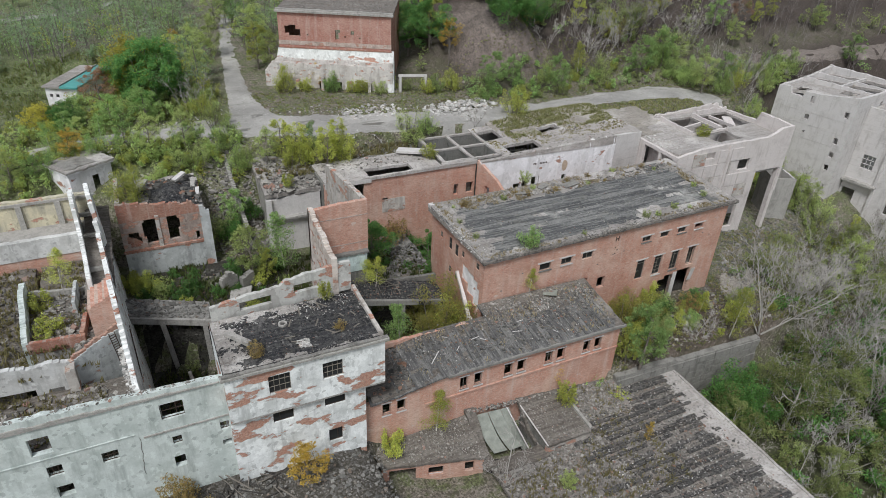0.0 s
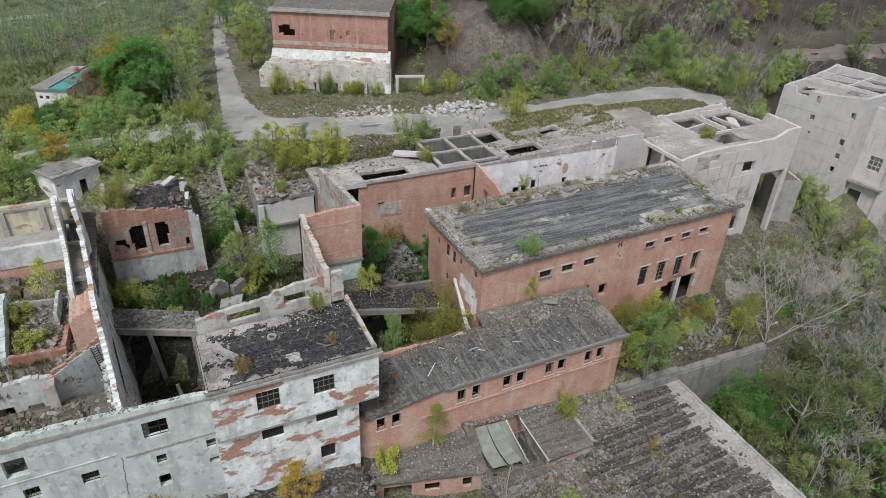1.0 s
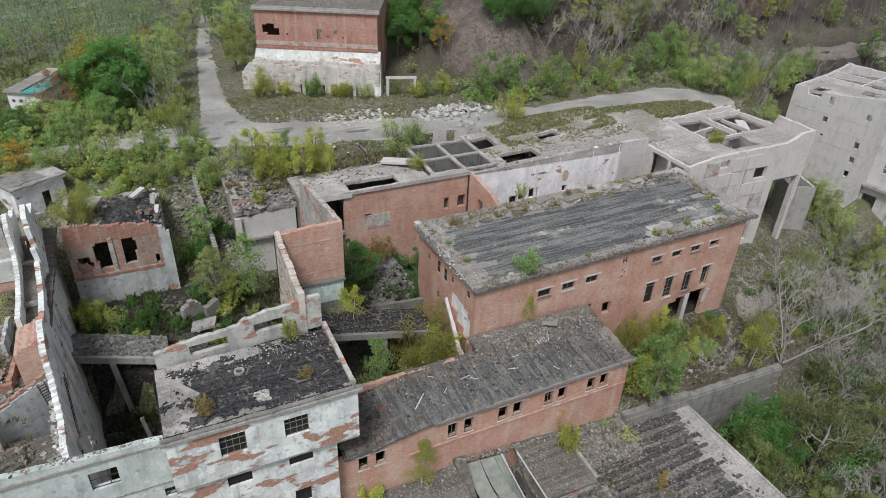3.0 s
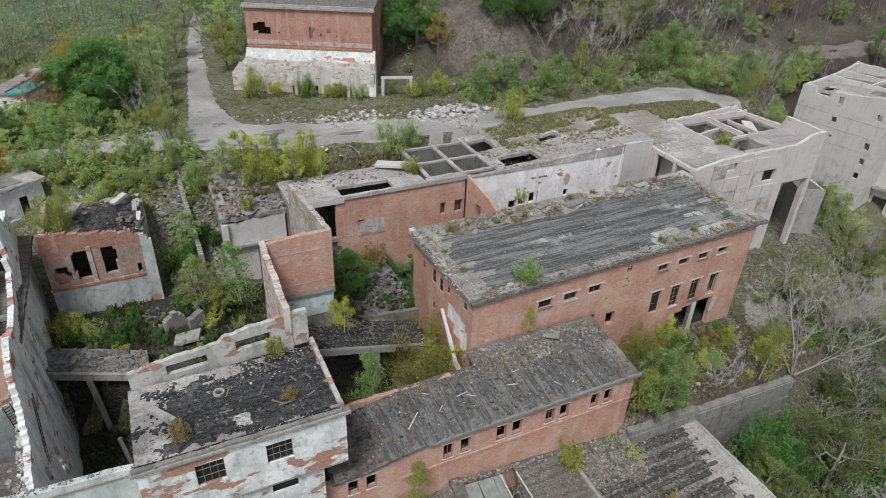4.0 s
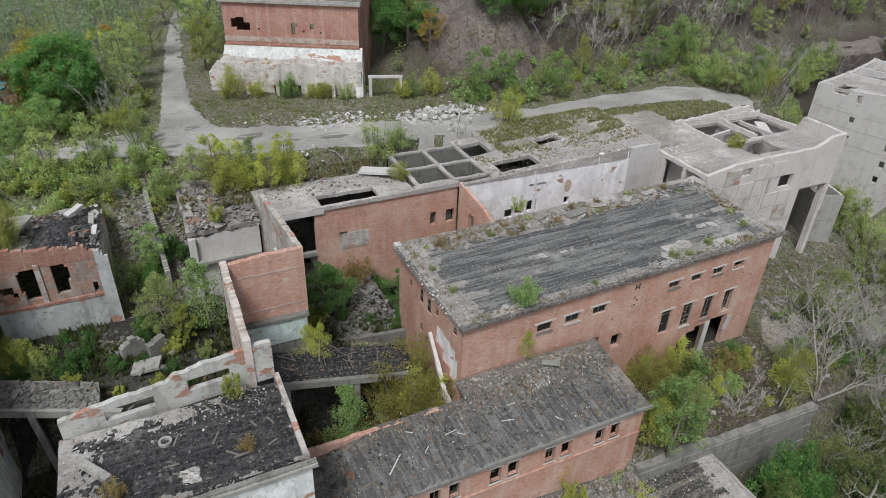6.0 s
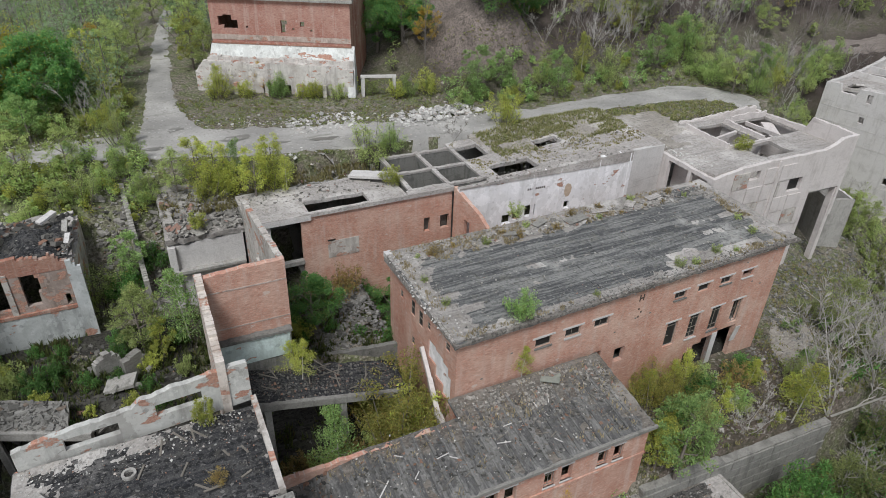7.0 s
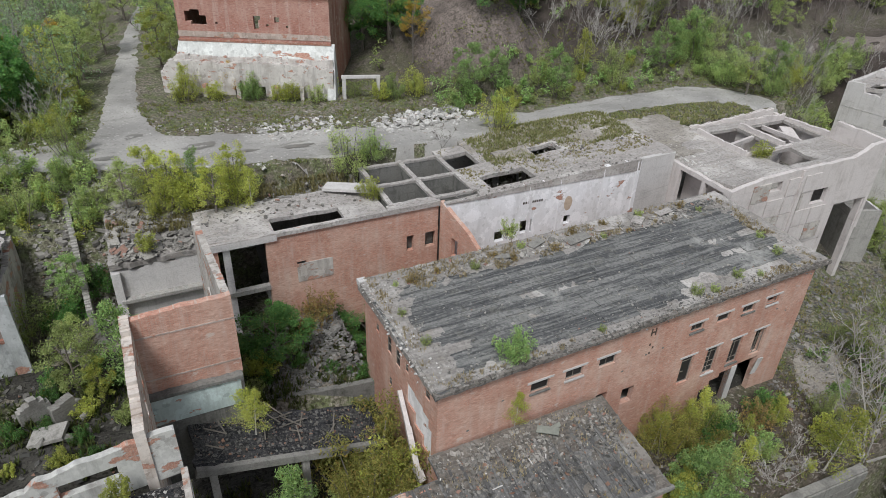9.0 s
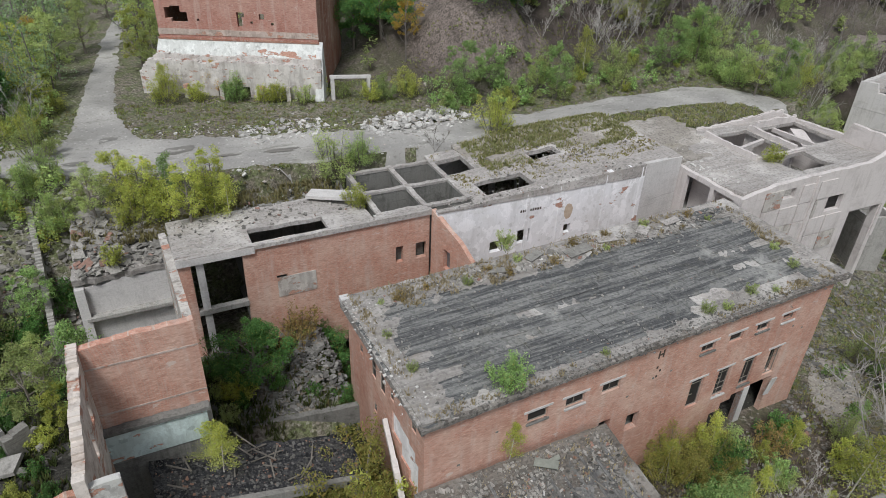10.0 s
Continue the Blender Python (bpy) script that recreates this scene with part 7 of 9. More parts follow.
def leafy_tree(name, seed, height, radius, leaf, bark, n, size, label, category="tree", tall=0.75, bare=0.3, full=False):
    rng, n, size = random.Random(seed), n * 2, size * 0.7
    ob = thing(name, 0, 0, 0, label, category, GROUPS[category])
    t, c = Shape(), Shape()
    tips = []
    top = Vector((rng.uniform(-0.3, 0.3), rng.uniform(-0.3, 0.3), height * 0.55))
    limb(t, (0, 0, -0.4), top * 0.5, 0.035 * height ** 0.8, 0.026 * height ** 0.8, 6)
    limb(t, top * 0.5, top, 0.026 * height ** 0.8, 0.016 * height ** 0.8, 6)
    for k in range(6):
        a = top * (bare + (1 - bare) * k / 6)
        ang = k * 2.4 + rng.random()
        branch_out(t, rng, a, Vector((math.cos(ang), math.sin(ang), 0.7)).normalized(), radius * rng.uniform(0.5, 0.8), 0.012 * height ** 0.8, 1, tips)
    branch_out(t, rng, top, Vector((0, 0, 1)), height * 0.22, 0.014 * height ** 0.8, 2, tips)
    blobs = [(p, radius * rng.uniform(0.12, 0.3)) for p, d in tips if p.z < height]
    for _ in range(34):
        a, f, q = rng.uniform(0, 6.28), rng.uniform(0.22, 0.98), rng.uniform(0.35, 1.0)
        w = radius * q * math.sin(math.pi * min(max((f - 0.12) / 0.95, 0.05), 0.97)) ** 0.6
        blobs.append((Vector((math.cos(a) * w, math.sin(a) * w, height * f)), radius * rng.uniform(0.1, 0.24)))
    if full:
        # a closed dome of overlapping sprays that hangs almost to the ground
        blobs = []
        for k in range(110):
            a, cz = k * 2.39996, 1 - 1.7 * (k + 0.5) / 110
            d = Vector((math.cos(a), math.sin(a), 0)) * math.sqrt(max(1 - cz * cz, 0.0)) + Vector((0, 0, cz))
            q = 0.78 + 0.5 * noise.noise(d * 1.7 + Vector((seed, 0, 0))) + rng.uniform(-0.12, 0.1)
            blobs.append((Vector((d.x * radius * q, d.y * radius * q, height * (0.46 + 0.5 * d.z * q))), radius * rng.uniform(0.1, 0.26)))
    for p, r in blobs:
        leaves(c, rng, p, r, max(4, int(n / len(blobs))), size, tall)
    part("trunk", t, bark, ob)
    part("crown", c, leaf, ob)
    return ob


def sapling(name, seed, height, leaf, bark, n, size, label, category="sapling"):
    """A slim young birch or aspen: thin stem, narrow uneven crown to the ground."""
    rng, n, size = random.Random(seed), n * 2, size * 0.7
    ob = thing(name, 0, 0, 0, label, category, GROUPS[category])
    t, c = Shape(), Shape()
    lean = Vector((rng.uniform(-0.1, 0.1), rng.uniform(-0.1, 0.1), 1)).normalized()
    limb(t, (0, 0, -0.3), lean * height * 0.5, 0.011 * height, 0.007 * height, 5)
    limb(t, lean * height * 0.5, lean * height * 0.96, 0.007 * height, 0.002 * height, 4)
    for k in range(16):
        f = 0.12 + 0.85 * k / 16
        a = lean * height * f
        ang = k * 2.4 + rng.random()
        reach = height * 0.24 * (1.1 - f) * rng.uniform(0.6, 1.3) + 0.1
        e = a + Vector((math.cos(ang) * reach, math.sin(ang) * reach, reach * rng.uniform(0.3, 0.9)))
        limb(t, a, e, 0.003 * height, 0.001 * height, 3)
        for g in (0.45, 0.75, 1.0):
            leaves(c, rng, a.lerp(e, g), 0.11 * height * (1.15 - 0.6 * f), max(2, n // 48), size, 1.0, 0.0)
    part("stem", t, bark, ob)
    part("crown", c, leaf, ob)
    return ob


def bush(name, seed, radius, leaf, n, size, label, category="bush"):
    rng, n, size = random.Random(seed), n * 2, size * 0.7
    ob = thing(name, 0, 0, 0, label, category, GROUPS[category])
    t, c = Shape(), Shape()
    for k in range(15):
        ang = k * 2.4 + rng.random() * 0.6
        reach = radius * rng.uniform(0.1, 0.9)
        root = Vector((math.cos(ang) * reach * 0.4, math.sin(ang) * reach * 0.4, -0.2))
        e = Vector((math.cos(ang) * reach, math.sin(ang) * reach, radius * rng.uniform(0.6, 1.55) * (1.1 - 0.4 * reach / radius)))
        limb(t, root, e, 0.022 * radius, 0.006 * radius, 3)
        for g in (0.45, 0.7, 0.88, 1.0):
            leaves(c, rng, root.lerp(e, g) + Vector((rng.uniform(-1, 1), rng.uniform(-1, 1), 0)) * radius * 0.1, radius * rng.uniform(0.1, 0.24), n // 66, size, 1.2, 0.0)
    leaves(c, rng, (0, 0, radius * 0.35), radius * 0.75, n // 10, size, 0.5, 0.2)
    part("stem", t, BARK, ob)
    part("crown", c, leaf, ob)
    return ob


def bare_tree(name, seed, height, bark, label, category="tree", depth=4):
    """Leafless: a few stems leaning apart from one foot, each forking into ever finer twigs."""
    rng = random.Random(seed)
    ob = thing(name, 0, 0, 0, label, category, GROUPS[category])
    t = Shape()
    stems = rng.choice((3, 4))
    for k in range(stems):
        ang = 6.28 * k / stems + rng.uniform(-0.5, 0.5)
        lean = rng.uniform(0.25, 0.75)
        d = Vector((math.cos(ang) * lean, math.sin(ang) * lean, 1)).normalized()
        a = Vector((math.cos(ang) * 0.12, math.sin(ang) * 0.12, -0.3))
        step, r = height * rng.uniform(0.19, 0.24), 0.0085 * height * rng.uniform(0.6, 1.0)
        for i in range(3):
            b = a + d * step
            limb(t, a, b, r, r * 0.78, 5)
            for _ in range(2 if i else 1):
                q = (d + Vector((rng.uniform(-1, 1), rng.uniform(-1, 1), rng.uniform(-0.1, 0.6))) * 0.8).normalized()
                branch_out(t, rng, a.lerp(b, rng.uniform(0.4, 1.0)), q, step * rng.uniform(0.55, 0.85), r * 0.5, depth - 1, [], 0.45, 0.2)
            d = (d + Vector((rng.uniform(-0.3, 0.3), rng.uniform(-0.3, 0.3), 0.15))).normalized()
            a, r = b, r * 0.78
        branch_out(t, rng, a, d, step * 0.8, r * 0.8, depth - 1, [], 0.45, 0.2)
    part("crown", t, bark, ob)
    return ob


def plant(ob, x, y, z=None, s=1.0, turn=0.0, tall=1.0):
    z = ground_z(x, y) if z is None else z
    return copy_thing(ob, pose(x, y, z, 0, 0, turn) @ Matrix.Diagonal((s, s, s * tall, 1)))


TREES = {
    "deep": leafy_tree("maple_tree", 1, 8.5, 4.6, LEAF_MAPLE, BARK, 17000, 0.17, "broad dark green leafy maple", full=True),
    "deep2": leafy_tree("leafy_tree", 41, 8.5, 4.2, LEAF_MAPLE, BARK, 8000, 0.16, "dark green tree at the foot of the hill"),
    "green": leafy_tree("leafy_tree", 2, 8.0, 2.8, LEAF_GREEN, BARK, 3600, 0.136, "green leafy tree among the scrub"),
    "green2": leafy_tree("leafy_tree", 12, 7.0, 2.4, LEAF_OLIVE, BARK, 2640, 0.124, "thinning olive green autumn tree"),
    "dusk": leafy_tree("leafy_tree", 17, 7.5, 2.9, LEAF_SHADE, ASPEN, 2600, 0.13, "thin olive tree on the shady slope"),
    "yellow": leafy_tree("leafy_tree", 3, 7.0, 2.3, LEAF_YELLOW, BARK, 2880, 0.124, "tree turning yellow in early autumn"),
    "gold": leafy_tree("leafy_tree", 4, 5.0, 1.9, LEAF_GOLD, BARK, 1920, 0.118, "small tree with golden autumn leaves"),
    "dome": leafy_tree("leafy_tree", 43, 5.0, 2.5, LEAF_BRIGHT, BARK, 4200, 0.13, "round bush-like tree in full yellow", full=True),
    "brown": leafy_tree("leafy_tree", 5, 6.0, 2.6, LEAF_BROWN, BARK, 2400, 0.136, "tree with reddish brown autumn leaves"),
    "sap": sapling("birch_sapling", 6, 5.0, LEAF_YELLOW, BIRCH, 1680, 0.087, "slim young birch with yellow green leaves"),
    "sap2": sapling("birch_sapling", 7, 5.0, LEAF_GREEN, BIRCH, 1920, 0.087, "slim young birch with green leaves"),
    "sap3": sapling("birch_sapling", 8, 4.0, LEAF_GOLD, BIRCH, 1080, 0.081, "thin young birch with golden leaves"),
    "bush": bush("green_bush", 9, 1.3, LEAF_GREEN, 1440, 0.087, "dense green bush in the ruins"),
    "bush2": bush("yellow_bush", 10, 1.2, LEAF_YELLOW, 1248, 0.087, "yellowing low bush with thin stems"),
    "bush3": bush("olive_bush", 11, 1.2, LEAF_OLIVE, 1008, 0.081, "sparse olive brown autumn bush"),
    # deep leaf colour doubles as the shade of walls and yard
    "shade": bush("shady_bush", 31, 1.3, LEAF_DEEP, 1440, 0.087, "green bush by the walls, coloured dark for their shade"),
    "rust": bush("brown_bush", 33, 1.3, LEAF_RUST, 1100, 0.081, "withering brown and yellow bush in the pit"),
    "shrub": bush("tall_shrub", 21, 2.6, LEAF_BANK, 2900, 0.11, "tall green shrub with many stems", "shrub"),
    "shrub2": bush("tall_shrub", 22, 2.6, LEAF_YELLOW, 2500, 0.11, "tall yellow green shrub with many stems", "shrub"),
    "shrub3": bush("tall_shrub", 23, 2.6, LEAF_OLIVE, 2000, 0.105, "tall sparse olive brown shrub", "shrub"),
    "creeper": bush("court_shrub", 29, 3.4, LEAF_RANK, 5200, 0.1, "rank yellowing shrub growing up between the walls", "shrub"),
    "dim": bush("tall_shrub", 27, 2.6, LEAF_DEEP, 5200, 0.11, "dense dark green shrub below the retaining wall", "shrub"),
    "twigs": bare_tree("bare_tree", 24, 7.0, BARK, "leafless grey brown hillside tree", depth=3),
    "twigs2": bare_tree("bare_tree", 25, 7.0, ASPEN, "leafless pale hillside tree", depth=3),
    "bare": bare_tree("bare_tree", 13, 8.0, ASPEN, "bare grey tree with many thin branches"),
    "bare2": bare_tree("bare_tree", 14, 7.0, ASPEN, "leafless pale tree with spreading twigs"),
    "bare3": bare_tree("bare_tree", 15, 6.0, BARK, "leafless brown scrub tree"),
}

# first specimens stand in the woods at the hill's foot
for n, (k, ob) in enumerate(TREES.items()):
    x, y = 66 + (7.5 * n) % 62, 109 + 4 * (n % 4)
    ob.matrix_basis = pose(x, y, ground_z(x, y))

TALL = {"deep": 8.5, "deep2": 8.5, "green": 8, "green2": 7, "dusk": 7.5, "yellow": 7, "gold": 5, "dome": 5, "brown": 6, "sap": 5, "sap2": 5, "sap3": 4, "bush": 1.9, "bush2": 1.75, "bush3": 1.75, "shade": 1.9, "rust": 1.9,
        "shrub": 3.7, "shrub2": 3.7, "shrub3": 3.7, "dim": 3.7, "creeper": 4.9, "bare": 8, "bare2": 7, "bare3": 6, "twigs": 7, "twigs2": 7}
_grow = random.Random(99)


def grow(kind, x, y, height, z=None):
    """One plant of that kind at a place, as tall as given."""
    if kind.startswith("bush") and height > 2.9:
        kind = kind.replace("bush", "shrub")
    s = height / TALL[kind]
    return plant(TREES[kind], x, y, z, s, _grow.uniform(0, 360))


def scatter(kinds, area, count, seed, smin, smax, keep=None, near=1.6):
    rng = random.Random(seed)
    put = []
    x0, x1, y0, y1 = area
    for _ in range(count * 12):
        if len(put) >= count:
            break
        x, y = rng.uniform(x0, x1), rng.uniform(y0, y1)
        if keep and not keep(x, y):
            continue
        if any((x - a) ** 2 + (y - b) ** 2 < near * near for a, b in put):
            continue
        put.append((x, y))
        plant(TREES[rng.choice(kinds)], x, y, None, rng.uniform(smin, smax), rng.uniform(0, 360), rng.uniform(0.85, 1.2))


grow("deep", 3.0, 112.4, 10.6)
grow("gold", 8.9, 139.1, 5.3)
grow("green2", 15.7, 135.9, 8.0)
grow("green2", 11.4, 131.4, 7.7)
grow("green2", 23.8, 134.7, 10.0)
grow("bare3", 22.5, 140.5, 7.8)
grow("green2", 19.5, 156.0, 9.0)
grow("green", 23.5, 158.0, 9.5)
grow("green2", 27.0, 150.0, 8.5)
grow("green2", 12.6, 124.0, 8.0)
grow("green2", 11.0, 118.4, 7.0)
grow("shrub", 9.6, 108.6, 3.2)
grow("yellow", 22.6, 126.0, 8.5)
grow("green2", 24.2, 121.5, 8.0)
grow("green", -2.2, 96.7, 5.3)
grow("green2", 1.1, 92.2, 6.1)
grow("green2", 5.5, 92.4, 6.1)
grow("green", -9.3, 101.3, 4.2)
grow("yellow", -11.0, 98.5, 3.8)
grow("green2", -7.2, 97.0, 4.6)
grow("green2", -15.6, 89.8, 5.0)
grow("green", -12.7, 90.1, 3.9)
grow("green2", 4.1, 88.7, 3.7)
grow("bush3", 1.4, 86.9, 3.7)
grow("bush3", 6.4, 89.2, 3.7)
grow("bush3", 10.8, 99.1, 3.9)
grow("bush3", 13.0, 88.0, 3.2)
grow("bush", 10.2, 91.0, 3.0)
grow("shrub2", 57.6, 90.0, 4.4)
grow("bush3", 37.7, 88.4, 4.9)
grow("bare3", 49.2, 88.5, 3.4)
grow("bush", 40.7, 88.5, 3.2)
grow("sap", 24.4, 112.5, 4.6)
grow("sap3", 30.0, 112.2, 4.4)
grow("bush", 32.3, 110.2, 3.0)
grow("bush2", 36.6, 107.4, 2.5)
grow("bush2", 41.8, 107.2, 2.5)
grow("bush", 49.0, 103.5, 3.0)
grow("bush2", 52.5, 103.9, 3.6)
grow("deep2", 51.3, 121.7, 10.6)
grow("deep2", 54.6, 118.9, 9.6)
grow("yellow", 55.4, 120.6, 9.4)
grow("gold", 56.5, 114.1, 6.4)
grow("green", 52.3, 131.0, 7.8)
grow("green", 58.2, 99.8, 8.0)
grow("green", 63.3, 101.1, 6.0)
grow("green", 70.6, 97.1, 7.2)
grow("sap", 77.7, 101.2, 6.9)
grow("green2", 68.9, 99.2, 5.2)
grow("bush3", 82.0, 99.6, 4.9)
grow("green", 91.1, 99.0, 8.7)
grow("green", 97.5, 100.3, 8.2)
grow("green2", 97.9, 88.9, 7.5)
grow("bare3", 110.2, 92.2, 7.4)
grow("green", 103.2, 89.3, 7.1)
grow("dome", 101.0, 79.6, min(7.5, 17.4 - ground_z(101.0, 79.6)))
grow("bare", 84.0, 107.0, 10.7)
grow("bare2", 84.2, 103.4, 10.5)
grow("bare", 105.9, 105.1, 9.1)
grow("shrub3", 108.6, 70.5, 6.0)
grow("green", 147.4, 94.4, 7.5)
grow("sap", 56.6, 52.2, 4.6)
grow("sap", 58.2, 47.6, 4.2)
grow("bush", 61.7, 48.4, 2.4)
grow("bush2", 66.3, 51.0, 2.6)
grow("green", 50.1, 44.3, 9.2)
grow("yellow", 48.8, 45.6, 6.1)
grow("bare", 70.9, 44.3, 15.2)
grow("sap", 65.4, 44.6, 7.6)
grow("bare2", 60.0, 45.3, 5.9)
grow("bush3", 55.8, 47.6, 3.7)
grow("dim", 62.4, 39.6, 6.6)
grow("dim", 60.8, 37.4, 5.0)
grow("dim", 64.0, 36.6, 5.0)
grow("dim", 78.0, 27.0, 6.0)
grow("dim", 84.0, 31.0, 6.0)
grow("dim", 90.5, 36.0, 5.6)
grow("dim", 81.0, 22.5, 6.0)
grow("dim", 97.0, 43.0, 5.2)
grow("dusk", 66.5, 34.2, 10.5)
grow("bare2", 61.0, 27.1, 9.2)
grow("dusk", 69.1, 39.7, 5.9)
grow("bare2", 69.5, 26.9, 9.4)
grow("bare", 79.9, 32.0, 14.8)
grow("bare2", 80.4, 40.0, 14.9)
grow("bare", 95.7, 44.4, 15.3)
grow("green2", 105.8, 55.1, 9.1)
grow("yellow", 115.7, 62.2, 4.8)
grow("bare", 82.1, 46.5, 11.8)
grow("dusk", 73.5, 32.7, 8.0)
grow("dusk", 71.2, 24.3, 6.6)
grow("bare3", 83.7, 44.1, 11.9)
grow("bare2", 114.7, 53.8, 13.8)
grow("deep2", 25.0, 71.0, 6.4)
grow("deep2", 34.6, 73.6, 6.4)
grow("yellow", 38.6, 73.6, 5.0)
grow("bush2", 23.2, 69.6, 2.6)
grow("rust", 29.4, 74.4, 4.0)
grow("creeper", 28.2, 56.0, 7.6)
grow("creeper", 28.6, 58.4, 6.0)
grow("creeper", 27.2, 54.2, 5.4)
grow("rust", 27.4, 54.8, 3.2)
grow("bush2", 29.0, 55.0, 5.4)
grow("sap2", 22.6, 54.4, 7.4)
grow("green2", 9.6, 71.2, 7.3)
grow("sap2", 13.6, 71.6, 8.7)
grow("yellow", 11.1, 70.0, 4.5)
grow("bush2", -2.7, 72.0, 3.2)
grow("bush2", -4.2, 73.4, 2.8)
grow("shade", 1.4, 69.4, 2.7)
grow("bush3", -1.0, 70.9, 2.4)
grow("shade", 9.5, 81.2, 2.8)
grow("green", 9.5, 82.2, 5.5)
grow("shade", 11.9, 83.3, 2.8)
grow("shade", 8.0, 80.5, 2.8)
grow("bush3", 5.8, 79.4, 4.7)
grow("green2", 9.4, 77.1, 4.3)
grow("rust", -2.4, 42.8, 3.8)
grow("gold", 8.3, 41.6, 5.3)
grow("bush2", 46.0, 43.2, 2.8)
grow("bush", 43.9, 45.6, 2.8)
grow("shrub3", 110.4, 66.0, 5.6)
grow("bush3", 109.5, 77.5, 5.2)
grow("green2", 106.8, 77.0, 5.6)
grow("yellow", 17.8, 87.5, 6.0, 14.8)
grow("yellow", 22.9, 82.5, 6.0, 14.8)
grow("bush2", 20.7, 84.8, 4.0, 14.8)
grow("sap", 26.2, 82.5, 4.2, 15.2)
grow("green2", 15.5, 86.2, 5.4, 14.8)
grow("bush2", 16.5, 79.0, 1.8, 14.4)
grow("sap", -1.6, 80.5, 4.8, 15.2)
grow("shrub2", -2.6, 79.4, 4.2, 15.0)
grow("bush", 38.4, 54.0, 2.5, 14.4)
grow("bush2", 81.9, 71.6, 2.2, 15.4)
grow("bush2", 37.2, 79.6, 2.2, 15.2)
grow("sap", -10.5, 68.5, 5.1, 11.6)
grow("bush2", -12.2, 64.4, 2.8, 11.4)
grow("bush2", -11.1, 60.0, 2.7, 11.4)
grow("bush2", 17.6, 44.2, 2.8, -0.4)
grow("sap", 22.7, 44.5, 5.7, 0.0)
grow("bare", 27.4, 37.2, 7.0, -2.2)
grow("sap3", 38.6, 45.5, 2.8, 1.0)
grow("bush2", 38.2, 43.0, 2.6, 0.0)
grow("sap3", 44.9, 36.2, 2.4, -2.0)
grow("bush3", 33.0, 34.3, 1.8, -2.0)
grow("sap", 20.4, 60.1, 4.3, 9.0)
grow("sap", 20.9, 57.8, 3.8, 11.0)
grow("bush2", 13.2, 50.9, 1.6, 16.0)
grow("sap", 38.6, 53.2, 3.2, 8.6)
grow("bush3", 46.3, 68.1, 1.7, 15.0)
grow("rust", 5.6, 45.4, 1.4, 15.42)
grow("rust", 13.2, 46.2, 1.0, 15.42)
grow("bare3", 5.0, 45.4, 1.8, 15.45)
grow("bare3", 2.9, 44.8, 1.5, 15.45)
grow("sap", 58.4, 52.3, 5.2)
grow("sap", 53.0, 52.4, 4.6)
for kind, x, y, h in (("creeper", 53.4, 51.6, 4.6), ("creeper", 56.2, 51.2, 4.4), ("shade", 58.4, 50.6, 3.4), ("shrub", 59.8, 51.6, 3.2), ("rust", 63.2, 50.4, 3.0), ("shade", 65.2, 51.4, 3.0), ("bush3", 61.4, 47.8, 2.4), ("bush2", 68.2, 46.8, 2.8), ("bare2", 60.6, 46.2, 4.4), ("bare3", 64.6, 47.2, 4.0), ("shrub3", 70.2, 48.6, 3.0), ("shade", 55.0, 49.2, 2.6), ("shrub2", 51.6, 46.8, 3.6), ("rust", 57.6, 48.0, 2.0)):
    grow(kind, x, y, h)
grow("brown", -4.6, 112.6, 6.6)
grow("gold", -8.6, 92.6, 4.6)
grow("dome", 1.6, 115.6, 10.6)
grow("dome", -12.4, 105.0, 4.6)
grow("deep", -9.4, 104.3, 4.4)
grow("shrub2", 24.0, 111.9, 3.9)
grow("bush2", 27.6, 110.8, 2.4)
grow("bush", 31.6, 109.3, 2.7)
grow("bush2", 35.0, 108.1, 2.2)
grow("bush3", 39.5, 105.7, 2.4)
grow("bush3", 44.6, 106.4, 2.2)
grow("bush2", 47.4, 103.6, 2.6)
grow("yellow", 19.5, 85.5, 6.0, 14.8)
grow("shrub2", 24.8, 83.8, 4.4, 14.8)
grow("yellow", 25.4, 85.9, 5.4, 15.0)
grow("sap2", 21.5, 86.8, 5.4, 14.8)
grow("shrub2", 18.4, 84.6, 4.0, 14.6)

scatter(["bush", "bush3", "shrub3", "sap2", "bush2", "shrub"], (-12, 13, 88, 96), 26, 1, 0.6, 1.0, lambda x, y: not (-10 < x < 0 and y < 91))
scatter(["green", "green", "green2", "yellow", "shrub", "shrub2", "twigs2"], (-40, 12, 103, 140), 60, 2, 0.6, 1.0, lambda x, y: x < 12.5 and not (-10 < x < 0 and 105 < y < 122) and not (-26 < x < -1 and 114 < y < 154) and not (-28 < x < -9 and 103 < y))
scatter(["twigs", "twigs2", "green2", "shrub3", "green", "shrub", "yellow"], (56, 150, 103, 150), 70, 3, 0.7, 1.3, lambda x, y: ((x - 66.5) / 10.6) ** 2 + ((y - 113.3) / 12.0) ** 2 > 1.05, 2.2)
scatter(["twigs2", "bare2", "dusk", "bare", "shrub3", "bare", "bare2", "dusk"], (70, 112, 18, 58), 74, 4, 0.7, 1.25, lambda x, y: x - 0.5 * (y - 44) > 75, 1.7)
scatter(["sap", "bush2", "bush3", "sap2"], (48, 76, 45, 52), 12, 5, 0.4, 0.8)
scatter(["shrub", "bush3", "shrub3", "twigs2", "green2", "shrub2", "twigs"], (98, 126, 58, 84), 40, 6, 0.7, 1.2, lambda x, y: x > 104 - 0.3 * (y - 70) and not (97 < x < 106 and 65 < y < 75) and (x < 112 or y < 58))
